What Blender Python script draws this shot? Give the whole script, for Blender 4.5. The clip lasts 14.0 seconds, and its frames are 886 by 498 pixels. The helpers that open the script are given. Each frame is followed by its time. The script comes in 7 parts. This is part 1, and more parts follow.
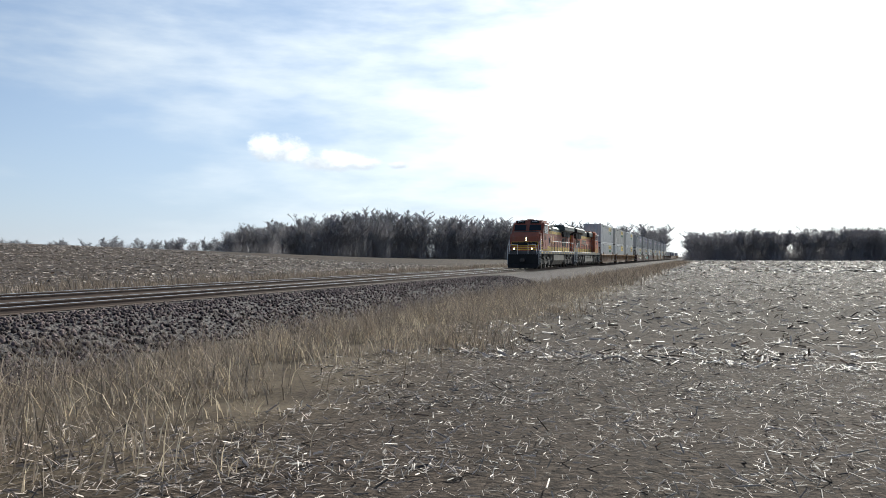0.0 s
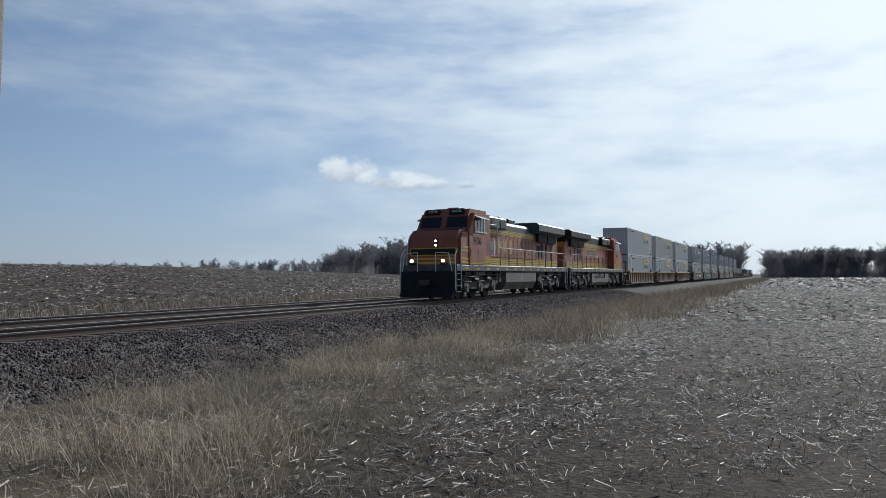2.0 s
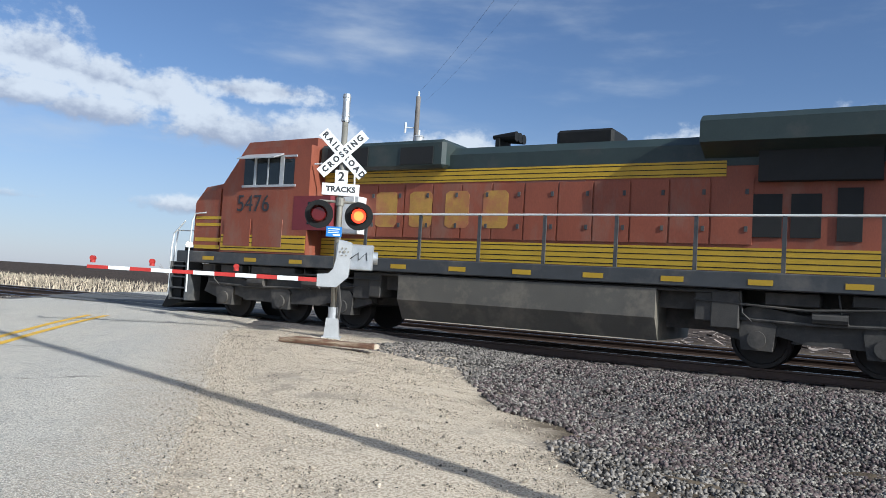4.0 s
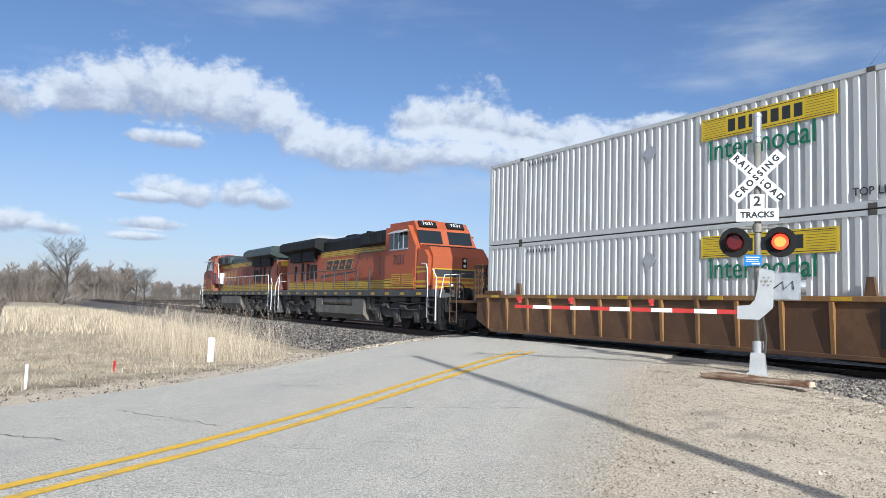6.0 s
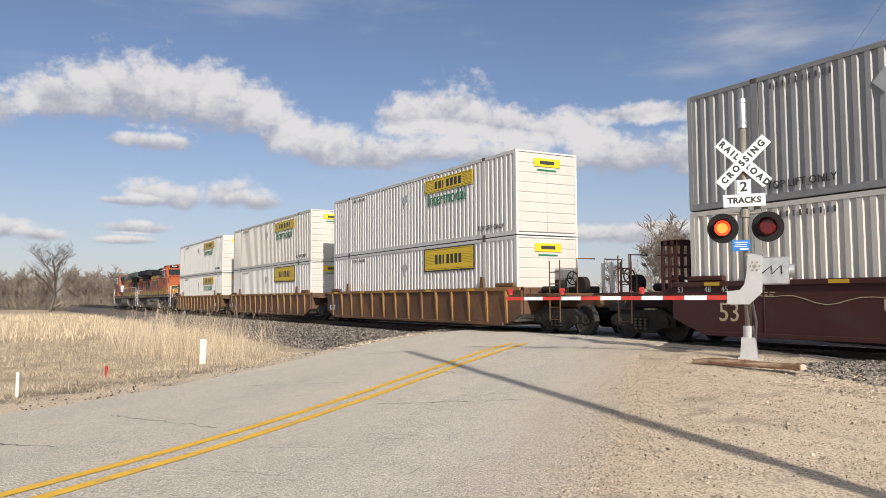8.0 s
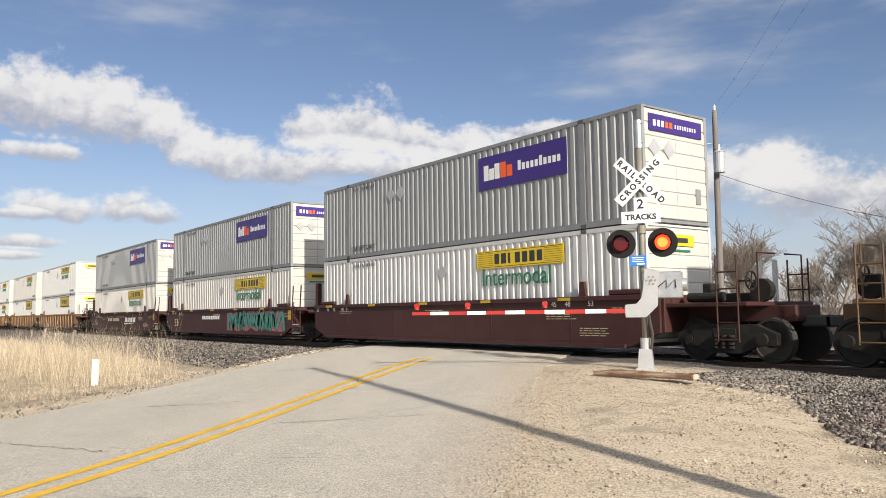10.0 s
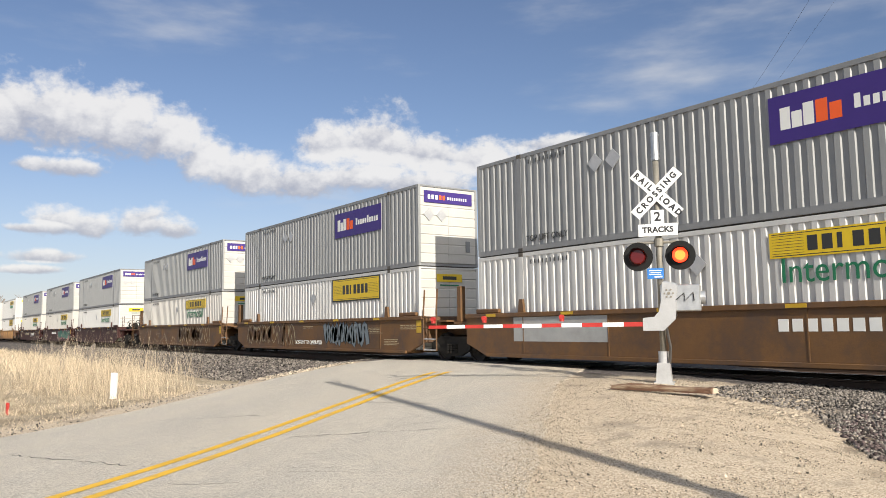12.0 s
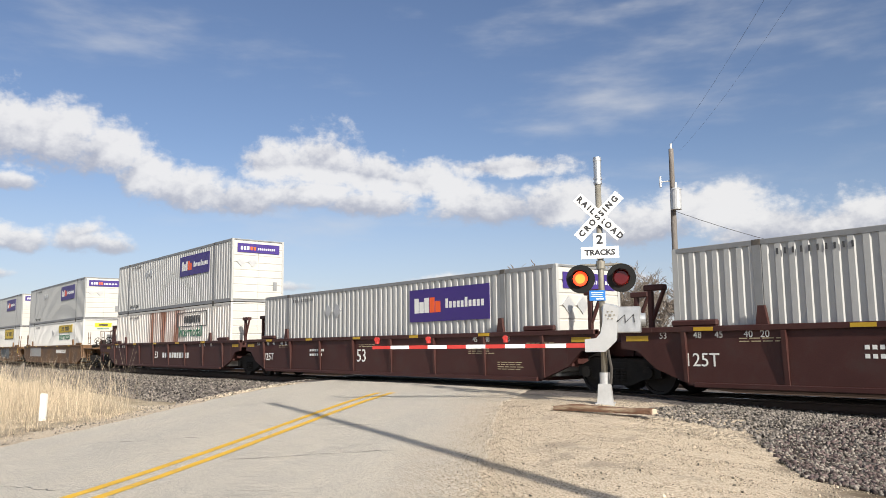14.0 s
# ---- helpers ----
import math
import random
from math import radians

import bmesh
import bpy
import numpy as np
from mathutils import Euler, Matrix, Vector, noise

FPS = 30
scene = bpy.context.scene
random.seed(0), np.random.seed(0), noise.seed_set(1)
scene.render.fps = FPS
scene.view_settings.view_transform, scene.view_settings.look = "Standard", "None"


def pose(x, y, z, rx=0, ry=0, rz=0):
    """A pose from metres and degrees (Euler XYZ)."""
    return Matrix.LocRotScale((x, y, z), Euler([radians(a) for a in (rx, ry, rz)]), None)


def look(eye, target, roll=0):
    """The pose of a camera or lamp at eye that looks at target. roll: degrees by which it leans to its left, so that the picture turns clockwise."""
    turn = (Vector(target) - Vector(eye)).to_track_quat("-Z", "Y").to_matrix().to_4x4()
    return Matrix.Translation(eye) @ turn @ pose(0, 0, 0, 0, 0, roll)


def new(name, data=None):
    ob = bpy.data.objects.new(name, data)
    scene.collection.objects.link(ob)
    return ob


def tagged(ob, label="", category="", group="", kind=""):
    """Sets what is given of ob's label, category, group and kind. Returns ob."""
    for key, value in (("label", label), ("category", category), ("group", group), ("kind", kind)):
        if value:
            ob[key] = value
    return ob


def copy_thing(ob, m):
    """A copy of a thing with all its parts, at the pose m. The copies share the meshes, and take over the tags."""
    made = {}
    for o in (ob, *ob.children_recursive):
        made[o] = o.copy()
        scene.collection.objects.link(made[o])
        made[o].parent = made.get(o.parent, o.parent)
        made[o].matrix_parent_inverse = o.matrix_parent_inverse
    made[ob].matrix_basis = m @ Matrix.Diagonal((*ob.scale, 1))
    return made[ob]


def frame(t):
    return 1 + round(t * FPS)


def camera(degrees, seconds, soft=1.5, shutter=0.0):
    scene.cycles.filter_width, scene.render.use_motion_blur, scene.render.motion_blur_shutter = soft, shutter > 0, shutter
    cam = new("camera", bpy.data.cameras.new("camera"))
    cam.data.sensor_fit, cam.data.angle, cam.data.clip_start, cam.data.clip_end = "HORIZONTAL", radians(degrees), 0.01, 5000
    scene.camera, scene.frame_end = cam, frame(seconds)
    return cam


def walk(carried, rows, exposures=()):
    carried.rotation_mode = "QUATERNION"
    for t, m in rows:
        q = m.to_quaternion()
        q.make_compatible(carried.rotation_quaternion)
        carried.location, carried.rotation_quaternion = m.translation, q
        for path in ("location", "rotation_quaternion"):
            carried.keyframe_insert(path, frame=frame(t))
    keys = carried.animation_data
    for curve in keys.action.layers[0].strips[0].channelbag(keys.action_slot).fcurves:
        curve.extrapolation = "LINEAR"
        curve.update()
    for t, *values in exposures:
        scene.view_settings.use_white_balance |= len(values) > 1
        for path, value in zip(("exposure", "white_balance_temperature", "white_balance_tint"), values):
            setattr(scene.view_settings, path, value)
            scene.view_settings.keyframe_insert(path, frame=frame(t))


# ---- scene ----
# ---- camera and its walk ----
cam = camera(59.54, 14.0, soft=0.7)
EYE = (0.0, 0.0, 1.6)
# seconds, yaw, pitch, roll; the first steps run back from the field edge
TURNS = [
    (0.5, -72.06, -0.78, -0.04), (1.0, -71.25, 0.06, 0.33), (1.5, -69.75, 1.04, 0.25), (2.0, -66.27, 2.04, 0.45),
    (2.5, -51.83, 2.13, 0.07), (2.7, -45.0, 2.2, -0.1), (3.2, -19.0, 2.5, -1.2), (3.7, 13.0, 2.8, -2.6),
    (4.2, 41.0, 2.9, -3.8), (4.6, 54.0, 2.7, -3.9), (4.8, 57.3, 2.75, -3.9), (5.0, 58.63, 3.31, -3.53), (5.5, 59.77, 3.89, -2.51),
    (6.0, 60.88, 4.06, -1.48), (6.5, 61.94, 3.69, -0.70), (7.0, 61.81, 3.15, -0.26), (7.5, 62.05, 3.04, 0.06),
    (8.0, 60.24, 3.66, 0.30), (8.5, 58.10, 3.82, 0.18), (9.0, 55.44, 4.28, 0.61), (9.5, 53.9, 4.5, 0.7),
    (10.5, 53.2, 4.8, 0.85), (11.5, 53.89, 5.21, 0.92), (12.0, 54.55, 5.72, 0.84), (12.5, 52.28, 6.07, 0.79),
    (13.0, 51.15, 6.18, 0.82), (13.5, 51.04, 6.92, 0.56), (14.0, 50.44, 7.17, 0.59)]
rows = [(0.0, pose(16.0, 0.0, 1.6, 90.6, 0.1, -71.3)), (0.1, pose(12.6, 0.0, 1.6, 90.4, 0.1, -71.4)),
        (0.2, pose(8.9, 0.0, 1.6, 90.0, 0.1, -71.6)), (0.3, pose(5.2, 0.0, 1.6, 89.5, 0.0, -71.85)),
        (0.4, pose(1.8, 0.0, 1.6, 89.25, 0.0, -72.0))]
rows += [(t, pose(*EYE, 90 + p, r, y)) for t, y, p, r in TURNS]
walk(cam, rows, exposures=[
    (0.0, 0.25, 6250, 4), (0.3, 0.05, 6050, 4), (0.5, -0.12, 5900, 4), (1.5, -0.27, 5820, 4), (2.0, -0.36, 5750, 3), (2.7, -0.28, 5700, 4), (4.0, 0.2, 5700, 5), (4.8, 0.4, 5720, 6),
    (6.0, 0.28, 5720, 6), (6.5, 0.17, 5980, 7), (7.0, 0.15, 6300, 9), (7.5, 0.13, 6720, 11), (8.0, 0.15, 6820, 11), (9.0, 0.29, 6860, 10), (12.5, 0.35, 6760, 9), (14.0, 0.35, 6700, 9)])

# ---- sun and sky ----
SUN_AZ, SUN_EL = -102.0, 27.5          # yaw from +y, counter-clockwise; degrees
sun_way = Vector((-math.sin(radians(SUN_AZ)) * math.cos(radians(SUN_EL)), math.cos(radians(SUN_AZ)) * math.cos(radians(SUN_EL)), math.sin(radians(SUN_EL))))
sun = new("sun", bpy.data.lights.new("sun", "SUN"))
sun.data.energy, sun.data.angle, sun.data.color = 5.0, radians(0.6), (1.0, 0.95, 0.87)
sun.matrix_world = look((0, 0, 60), Vector((0, 0, 60)) - sun_way)


def build_sky():
    w = bpy.data.worlds.new("sky")
    scene.world = w
    w.use_nodes = True
    nt = w.node_tree
    nt.nodes.clear()
    N, L = nt.nodes.new, nt.links.new

    def m(op, a, b=None, c=None, clamp=False):
        n = N("ShaderNodeMath")
        n.operation, n.use_clamp = op, clamp
        for i, v in enumerate((a, b, c)):
            if v is None:
                continue
            if isinstance(v, (int, float)):
                n.inputs[i].default_value = v
            else:
                L(v, n.inputs[i])
        return n.outputs[0]

    def smooth(v, lo, hi):
        n = N("ShaderNodeMapRange")
        n.interpolation_type = "SMOOTHSTEP"
        L(v, n.inputs["Value"])
        n.inputs["From Min"].default_value, n.inputs["From Max"].default_value = lo, hi
        return n.outputs["Result"]

    def mix(f, a, b):
        n = N("ShaderNodeMix")
        n.data_type = "RGBA"
        for s, v in ((n.inputs[0], f), (n.inputs[6], a), (n.inputs[7], b)):
            if isinstance(v, (int, float)):
                s.default_value = v
            elif isinstance(v, tuple):
                s.default_value = (*v, 1)
            else:
                L(v, s)
        return n.outputs[2]

    co = N("ShaderNodeTexCoord").outputs["Generated"]
    sep = N("ShaderNodeSeparateXYZ")
    L(co, sep.inputs[0])
    az = m("MULTIPLY", m("ARCTAN2", m("MULTIPLY", sep.outputs[0], -1), sep.outputs[1]), 57.2958)
    el = m("MULTIPLY", m("ARCSINE", sep.outputs[2]), 57.2958)
    pt = N("ShaderNodeCombineXYZ")
    L(m("MULTIPLY", az, 0.13), pt.inputs[0])
    L(m("MULTIPLY", el, 0.17), pt.inputs[1])

    def noise_at(scale, detail, rough, offset=0.0, stretch=(1, 1, 1)):
        mp = N("ShaderNodeMapping")
        mp.inputs["Location"].default_value = (offset, offset * 0.7, offset)
        mp.inputs["Scale"].default_value = stretch
        L(pt.outputs[0], mp.inputs[0])
        n = N("ShaderNodeTexNoise")
        L(mp.outputs[0], n.inputs["Vector"])
        n.inputs["Scale"].default_value, n.inputs["Detail"].default_value, n.inputs["Roughness"].default_value = scale, detail, rough
        return n.outputs["Fac"]

    sky = N("ShaderNodeTexSky")
    sky.sky_type, sky.sun_disc = "NISHITA", False
    sky.sun_elevation, sky.sun_rotation = radians(SUN_EL), radians(-SUN_AZ)
    sky.air_density, sky.dust_density, sky.ozone_density, sky.altitude = 1.0, 0.4, 3.2, 200

    puff = noise_at(2.2, 8, 0.55)
    mid = noise_at(5.0, 6, 0.6, 5.3)
    fine = noise_at(11.0, 5, 0.6, 3.1)
    lump = m("ADD", m("MULTIPLY", m("SUBTRACT", puff, 0.5), 2.4), m("ADD", m("MULTIPLY", m("SUBTRACT", mid, 0.5), 1.7), m("MULTIPLY", m("SUBTRACT", fine, 0.5), 0.9)))

    def heap(clouds, flat=1.25):
        """Cumulus: flat-bottomed heaps (azimuth, elevation, half width, half height); gives cover and how high in the heap."""
        cover, high = None, None
        for a, e, wd, ht in clouds:
            wd, ht = wd * 1.22, ht * 1.3
            dx = m("DIVIDE", m("SUBTRACT", az, a), wd)
            dy = m("DIVIDE", m("SUBTRACT", el, e), ht)
            dn = m("MULTIPLY", m("MINIMUM", dy, 0), flat)
            up = m("MAXIMUM", dy, 0)
            r = m("SQRT", m("ADD", m("POWER", dx, 2), m("ADD", m("POWER", up, 2), m("POWER", dn, 2))))
            body = m("SUBTRACT", 1, r)
            cover = body if cover is None else m("MAXIMUM", cover, body)
            hh = m("SUBTRACT", m("ADD", dy, 0.25), m("MULTIPLY", m("MAXIMUM", m("MULTIPLY", body, -1), 0), 3.0))
            high = hh if high is None else m("MAXIMUM", high, hh)
        return cover, high

    # heaps over the line, small ones under them, and those on the sunny side
    BANK = [(92.5, 12.6, 3.4, 1.6), (87.0, 13.4, 2.71, 1.52), (84.3, 14.2, 3.14, 2.29), (81.0, 14.2, 3.03, 2.5), (77.4, 13.8, 3.31, 2.57), (74.2, 13.1, 3.17, 2.06), (71.8, 12.0, 2.41, 1.69),
            (68.7, 11.1, 3.26, 1.55), (65.0, 10.6, 3.3, 1.32), (63.1, 13.1, 2.26, 1.89), (59.1, 13.4, 3.71, 2.14), (55.5, 12.6, 2.89, 1.65), (51.7, 12.1, 2.26, 1.48), (49.0, 11.1, 2.46, 1.15),
            (60.8, 10.9, 4.56, 1.24), (56.2, 10.5, 4.15, 1.0), (44.9, 13.0, 4.82, 0.9), (46.6, 10.1, 4.89, 1.5), (41.8, 10.2, 4.38, 1.8), (36.0, 8.4, 4.6, 1.8), (30.6, 9.3, 4.06, 1.92), (27.1, 7.6, 4.29, 2.15), (21, 7.4, 5, 2.4)]
    SMALL = [(80.8, 7.2, 2.12, 1.08), (79.3, 7.1, 1.87, 0.86), (75.4, 7.4, 2.31, 1.2), (73.8, 7.0, 1.77, 0.64), (82.5, 6.8, 1.9, 0.34), (81.8, 5.0, 1.99, 0.5), (82.5, 4.1, 1.83, 0.3),
             (87.8, 4.3, 1.38, 0.45), (82.5, 11.0, 1.51, 0.5), (80.5, 10.9, 2.3, 0.6), (90.5, 4.6, 3, 0.8), (66, 4.4, 6, 0.4), (45, 4.6, 8, 0.8)]
    SUNWARD = [(-58.6, 7.8, 1.22, 0.9), (-60.4, 7.6, 1.72, 0.98), (-63.1, 7.0, 2.48, 0.74), (-65.2, 6.8, 1.49, 0.45), (-68.1, 6.7, 1.0, 0.33), 
               (-24.5, 12.0, 2.0, 1.0), (-31, 18.8, 1.3, 1.1), (-24, 18.6, 2, 1.0), (-12, 11.5, 5, 2.4), (2, 10.5, 5, 2.4), (12, 9.5, 5, 2.4)]
    CUMULUS = BANK + SMALL + SUNWARD
    cover, high = heap(CUMULUS)
    dense = smooth(m("ADD", cover, m("MULTIPLY", lump, 0.55)), -0.02, 0.55)
    shade = smooth(m("ADD", high, m("MULTIPLY", lump, 0.75)), -0.35, 0.95)

    # thin high cloud: streaks everywhere, a broad veil round the sun
    streak = noise_at(0.75, 5, 0.52, 7.7, (0.5, 1.6, 1))
    wisp = noise_at(2.6, 5, 0.55, 1.7, (0.5, 1.3, 1))
    sdot = N("ShaderNodeVectorMath")
    sdot.operation = "DOT_PRODUCT"
    L(co, sdot.inputs[0])
    sdot.inputs[1].default_value = sun_way
    near = m("MULTIPLY", m("ARCCOSINE", m("MINIMUM", sdot.outputs["Value"], 1)), 57.2958)
    veil = m("SUBTRACT", 1, smooth(near, 10, 62))
    west = m("SUBTRACT", 1, smooth(az, -66, -8))
    wisps = m("MULTIPLY", m("MULTIPLY", smooth(az, 2, 18), m("SUBTRACT", 1, smooth(az, 32, 52))), 0.08)
    thin = smooth(m("ADD", m("ADD", m("MULTIPLY", streak, 0.9), m("MULTIPLY", wisp, 0.35)), m("ADD", m("ADD", m("MULTIPLY", veil, 0.34), wisps), m("MULTIPLY", west, 0.13))), 0.66, 1.12)
    haze = m("SUBTRACT", 1, smooth(el, -1, 15))

    tint = N("ShaderNodeMix")
    tint.data_type, tint.blend_type = "RGBA", "MULTIPLY"
    tint.inputs[0].default_value = 1.0
    L(sky.outputs[0], tint.inputs[6])
    tint.inputs[7].default_value = (1.24, 1.14, 1.20, 1)
    base = mix(m("MULTIPLY", haze, 0.5), tint.outputs[2], (6.0, 6.6, 8.4))
    lit = mix(veil, mix(west, (7.8, 8.0, 8.5), (11.0, 11.6, 12.4)), (19.0, 18.6, 18.0))
    base = mix(m("MULTIPLY", west, 0.42), base, (9.6, 11.3, 13.8))
    base = mix(m("MULTIPLY", thin, 0.85), base, lit)
    puffs = mix(shade, mix(west, (4.9, 5.1, 6.1), (9.0, 9.4, 10.4)), mix(west, (10.2, 10.1, 10.2), (15.5, 15.2, 15.0)))
    final = mix(m("MULTIPLY", dense, 0.86), base, puffs)
    bg = N("ShaderNodeBackground")
    L(final, bg.inputs[0])
    bg.inputs[1].default_value = 0.07
    out = N("ShaderNodeOutputWorld")
    L(bg.outputs[0], out.inputs[0])


build_sky()


# ---- materials ----
def mat(name, color, rough=0.7, metal=0.0, vary=0.18, scale=3.0, fine=40.0, bump=0.15, dirt=None, dirt_at=(0.55, 0.72), dirt_scale=1.2, stretch=(1, 1, 1), rand=0.0, space="Object", bump_distance=0.01, gloss=0.5, through_light=0.0, dirt_span=None):
    """Paint, metal, wood or soil: colour with coarse and fine variation, stains and fine relief."""
    mt = bpy.data.materials.new(name)
    mt.use_nodes = True
    nt = mt.node_tree
    N, L = nt.nodes.new, nt.links.new
    bsdf = nt.nodes["Principled BSDF"]
    tc = N("ShaderNodeTexCoord")
    mp = N("ShaderNodeMapping")
    mp.inputs["Scale"].default_value = stretch
    if space == "World":
        L(N("ShaderNodeNewGeometry").outputs["Position"], mp.inputs[0])
    else:
        L(tc.outputs["Object"], mp.inputs[0])

    def noise_tex(s, d=5, r=0.6):
        n = N("ShaderNodeTexNoise")
        L(mp.outputs[0], n.inputs["Vector"])
        n.inputs["Scale"].default_value, n.inputs["Detail"].default_value, n.inputs["Roughness"].default_value = s, d, r
        return n.outputs["Fac"]

    def mixrgb(f, a, b, mode="MIX"):
        n = N("ShaderNodeMix")
        n.data_type, n.blend_type = "RGBA", mode
        for s, v in ((n.inputs[0], f), (n.inputs[6], a), (n.inputs[7], b)):
            if isinstance(v, (int, float)):
                s.default_value = v
            elif isinstance(v, tuple):
                s.default_value = (*v, 1)
            else:
                L(v, s)
        return n.outputs[2]

    def ramp(v, lo, hi, a=0.0, b=1.0):
        n = N("ShaderNodeMapRange")
        L(v, n.inputs["Value"])
        for k, x in (("From Min", lo), ("From Max", hi), ("To Min", a), ("To Max", b)):
            n.inputs[k].default_value = x
        return n.outputs["Result"]

    coarse, grain = noise_tex(scale), noise_tex(fine, 3)
    dark, light = tuple(c * (1 - vary * 1.3) for c in color), tuple(min(1, c * (1 + vary)) for c in color)
    col = mixrgb(ramp(coarse, 0.3, 0.7), dark, light)
    col = mixrgb(0.35, col, mixrgb(ramp(grain, 0.3, 0.7), dark, light))
    if dirt:
        amount = ramp(noise_tex(dirt_scale, 8, 0.68), *dirt_at)
        if dirt_span:
            sx = N("ShaderNodeSeparateXYZ")
            L(tc.outputs["Object"], sx.inputs[0])
            both_x = N("ShaderNodeMath")
            both_x.operation = "MULTIPLY"
            L(ramp(sx.outputs[0], dirt_span[0], dirt_span[0] + 0.8), both_x.inputs[0])
            L(ramp(sx.outputs[0], dirt_span[1], dirt_span[1] - 0.8), both_x.inputs[1])
            all_ = N("ShaderNodeMath")
            all_.operation, all_.use_clamp = "MULTIPLY", True
            L(both_x.outputs[0], all_.inputs[0])
            L(amount, all_.inputs[1])
            amount = all_.outputs[0]
        col = mixrgb(amount, col, dirt)
    if rand:
        info = N("ShaderNodeObjectInfo").outputs["Random"]
        island = N("ShaderNodeNewGeometry").outputs["Random Per Island"]
        both = N("ShaderNodeMath")
        both.operation = "ADD"
        L(info, both.inputs[0])
        L(island, both.inputs[1])
        fr = N("ShaderNodeMath")
        fr.operation = "FRACT"
        L(both.outputs[0], fr.inputs[0])
        g = ramp(fr.outputs[0], 0, 1, 1 - rand, 1 + rand * 0.8)
        gc = N("ShaderNodeCombineColor")
        for i in range(3):
            L(g, gc.inputs[i])
        col = mixrgb(1.0, col, gc.outputs[0], "MULTIPLY")
    L(col, bsdf.inputs["Base Color"])
    L(ramp(coarse, 0.2, 0.8, max(0.05, rough - 0.1), min(1, rough + 0.1)), bsdf.inputs["Roughness"])
    bsdf.inputs["Metallic"].default_value = metal
    bsdf.inputs["Specular IOR Level"].default_value = gloss
    if through_light:
        tl = N("ShaderNodeBsdfTranslucent")
        L(col, tl.inputs["Color"])
        both_ = N("ShaderNodeMixShader")
        both_.inputs[0].default_value = through_light
        L(bsdf.outputs[0], both_.inputs[1])
        L(tl.outputs[0], both_.inputs[2])
        L(both_.outputs[0], nt.nodes["Material Output"].inputs["Surface"])
    if bump:
        b = N("ShaderNodeBump")
        b.inputs["Strength"].default_value, b.inputs["Distance"].default_value = bump, bump_distance
        L(grain, b.inputs["Height"])
        L(b.outputs[0], bsdf.inputs["Normal"])
    return mt


def glow(name, color, strength):
    mt = bpy.data.materials.new(name)
    mt.use_nodes = True
    b = mt.node_tree.nodes["Principled BSDF"]
    b.inputs["Base Color"].default_value = (*color, 1)
    b.inputs["Emission Color"].default_value = (*color, 1)
    b.inputs["Emission Strength"].default_value = strength
    return mt


# loc paint and running gear
M_ORANGE = mat("orange_paint", (0.36, 0.08, 0.026), 0.5, vary=0.14, scale=1.3, dirt=(0.17, 0.075, 0.045), dirt_at=(0.56, 0.8), dirt_scale=0.9)
M_FADED = mat("faded_orange_paint", (0.25, 0.068, 0.036), 0.6, vary=0.2, scale=1.4, dirt=(0.22, 0.13, 0.095), dirt_at=(0.5, 0.75), dirt_scale=1.1, stretch=(1, 1, 0.4))
M_YELLOW = mat("yellow_stripe_paint", (0.50, 0.31, 0.02), 0.45, vary=0.12, scale=2, dirt=(0.2, 0.13, 0.05), dirt_at=(0.6, 0.85))
M_BLACK = mat("black_paint", (0.012, 0.012, 0.012), 0.6, vary=0.25, scale=2, dirt=(0.035, 0.031, 0.028), dirt_at=(0.55, 0.85), gloss=0.22)
M_GREEN = mat("dark_green_paint", (0.03, 0.043, 0.04), 0.42, vary=0.2, scale=2, dirt=(0.08, 0.075, 0.065), dirt_at=(0.55, 0.85))
M_SILL = mat("dark_grey_sill_paint", (0.055, 0.057, 0.06), 0.55, vary=0.2, dirt=(0.16, 0.14, 0.12), dirt_at=(0.5, 0.8))
M_TRUCK = mat("dusty_running_gear", (0.06, 0.054, 0.048), 0.8, vary=0.3, scale=4, dirt=(0.14, 0.12, 0.10), dirt_at=(0.5, 0.75), bump=0.3)
M_TANK = mat("dusty_tank_steel", (0.12, 0.108, 0.09), 0.6, vary=0.15, scale=1.5, dirt=(0.26, 0.22, 0.17), dirt_at=(0.5, 0.75))
M_WHEEL = mat("worn_wheel_steel", (0.035, 0.03, 0.027), 0.75, 0.2, vary=0.3)
M_RAILPAINT = mat("white_handrail_paint", (0.72, 0.72, 0.70), 0.4, vary=0.08)
M_GLASS = mat("dark_cab_glass", (0.012, 0.016, 0.018), 0.06, vary=0.05, bump=0.0)
M_GRILLE = mat("black_grille", (0.012, 0.012, 0.012), 0.75, vary=0.2, bump=0.4, fine=90)
M_LAMP = glow("headlight_glow", (1.0, 0.80, 0.5), 5.0)
M_LAMPDIM = mat("unlit_lamp_lens", (0.55, 0.55, 0.52), 0.1, vary=0.05)
M_MAROON = mat("maroon_cab_window_panel", (0.17, 0.025, 0.03), 0.5)
M_NUMBER = mat("white_lettering", (0.75, 0.75, 0.72), 0.5, vary=0.05)
M_DARKNUM = mat("dark_lettering", (0.035, 0.035, 0.038), 0.5, vary=0.05)
M_EMBLEM = mat("faded_yellow_emblem_paint", (0.42, 0.235, 0.05), 0.55, vary=0.25, scale=2, dirt=(0.36, 0.13, 0.06), dirt_at=(0.45, 0.6))
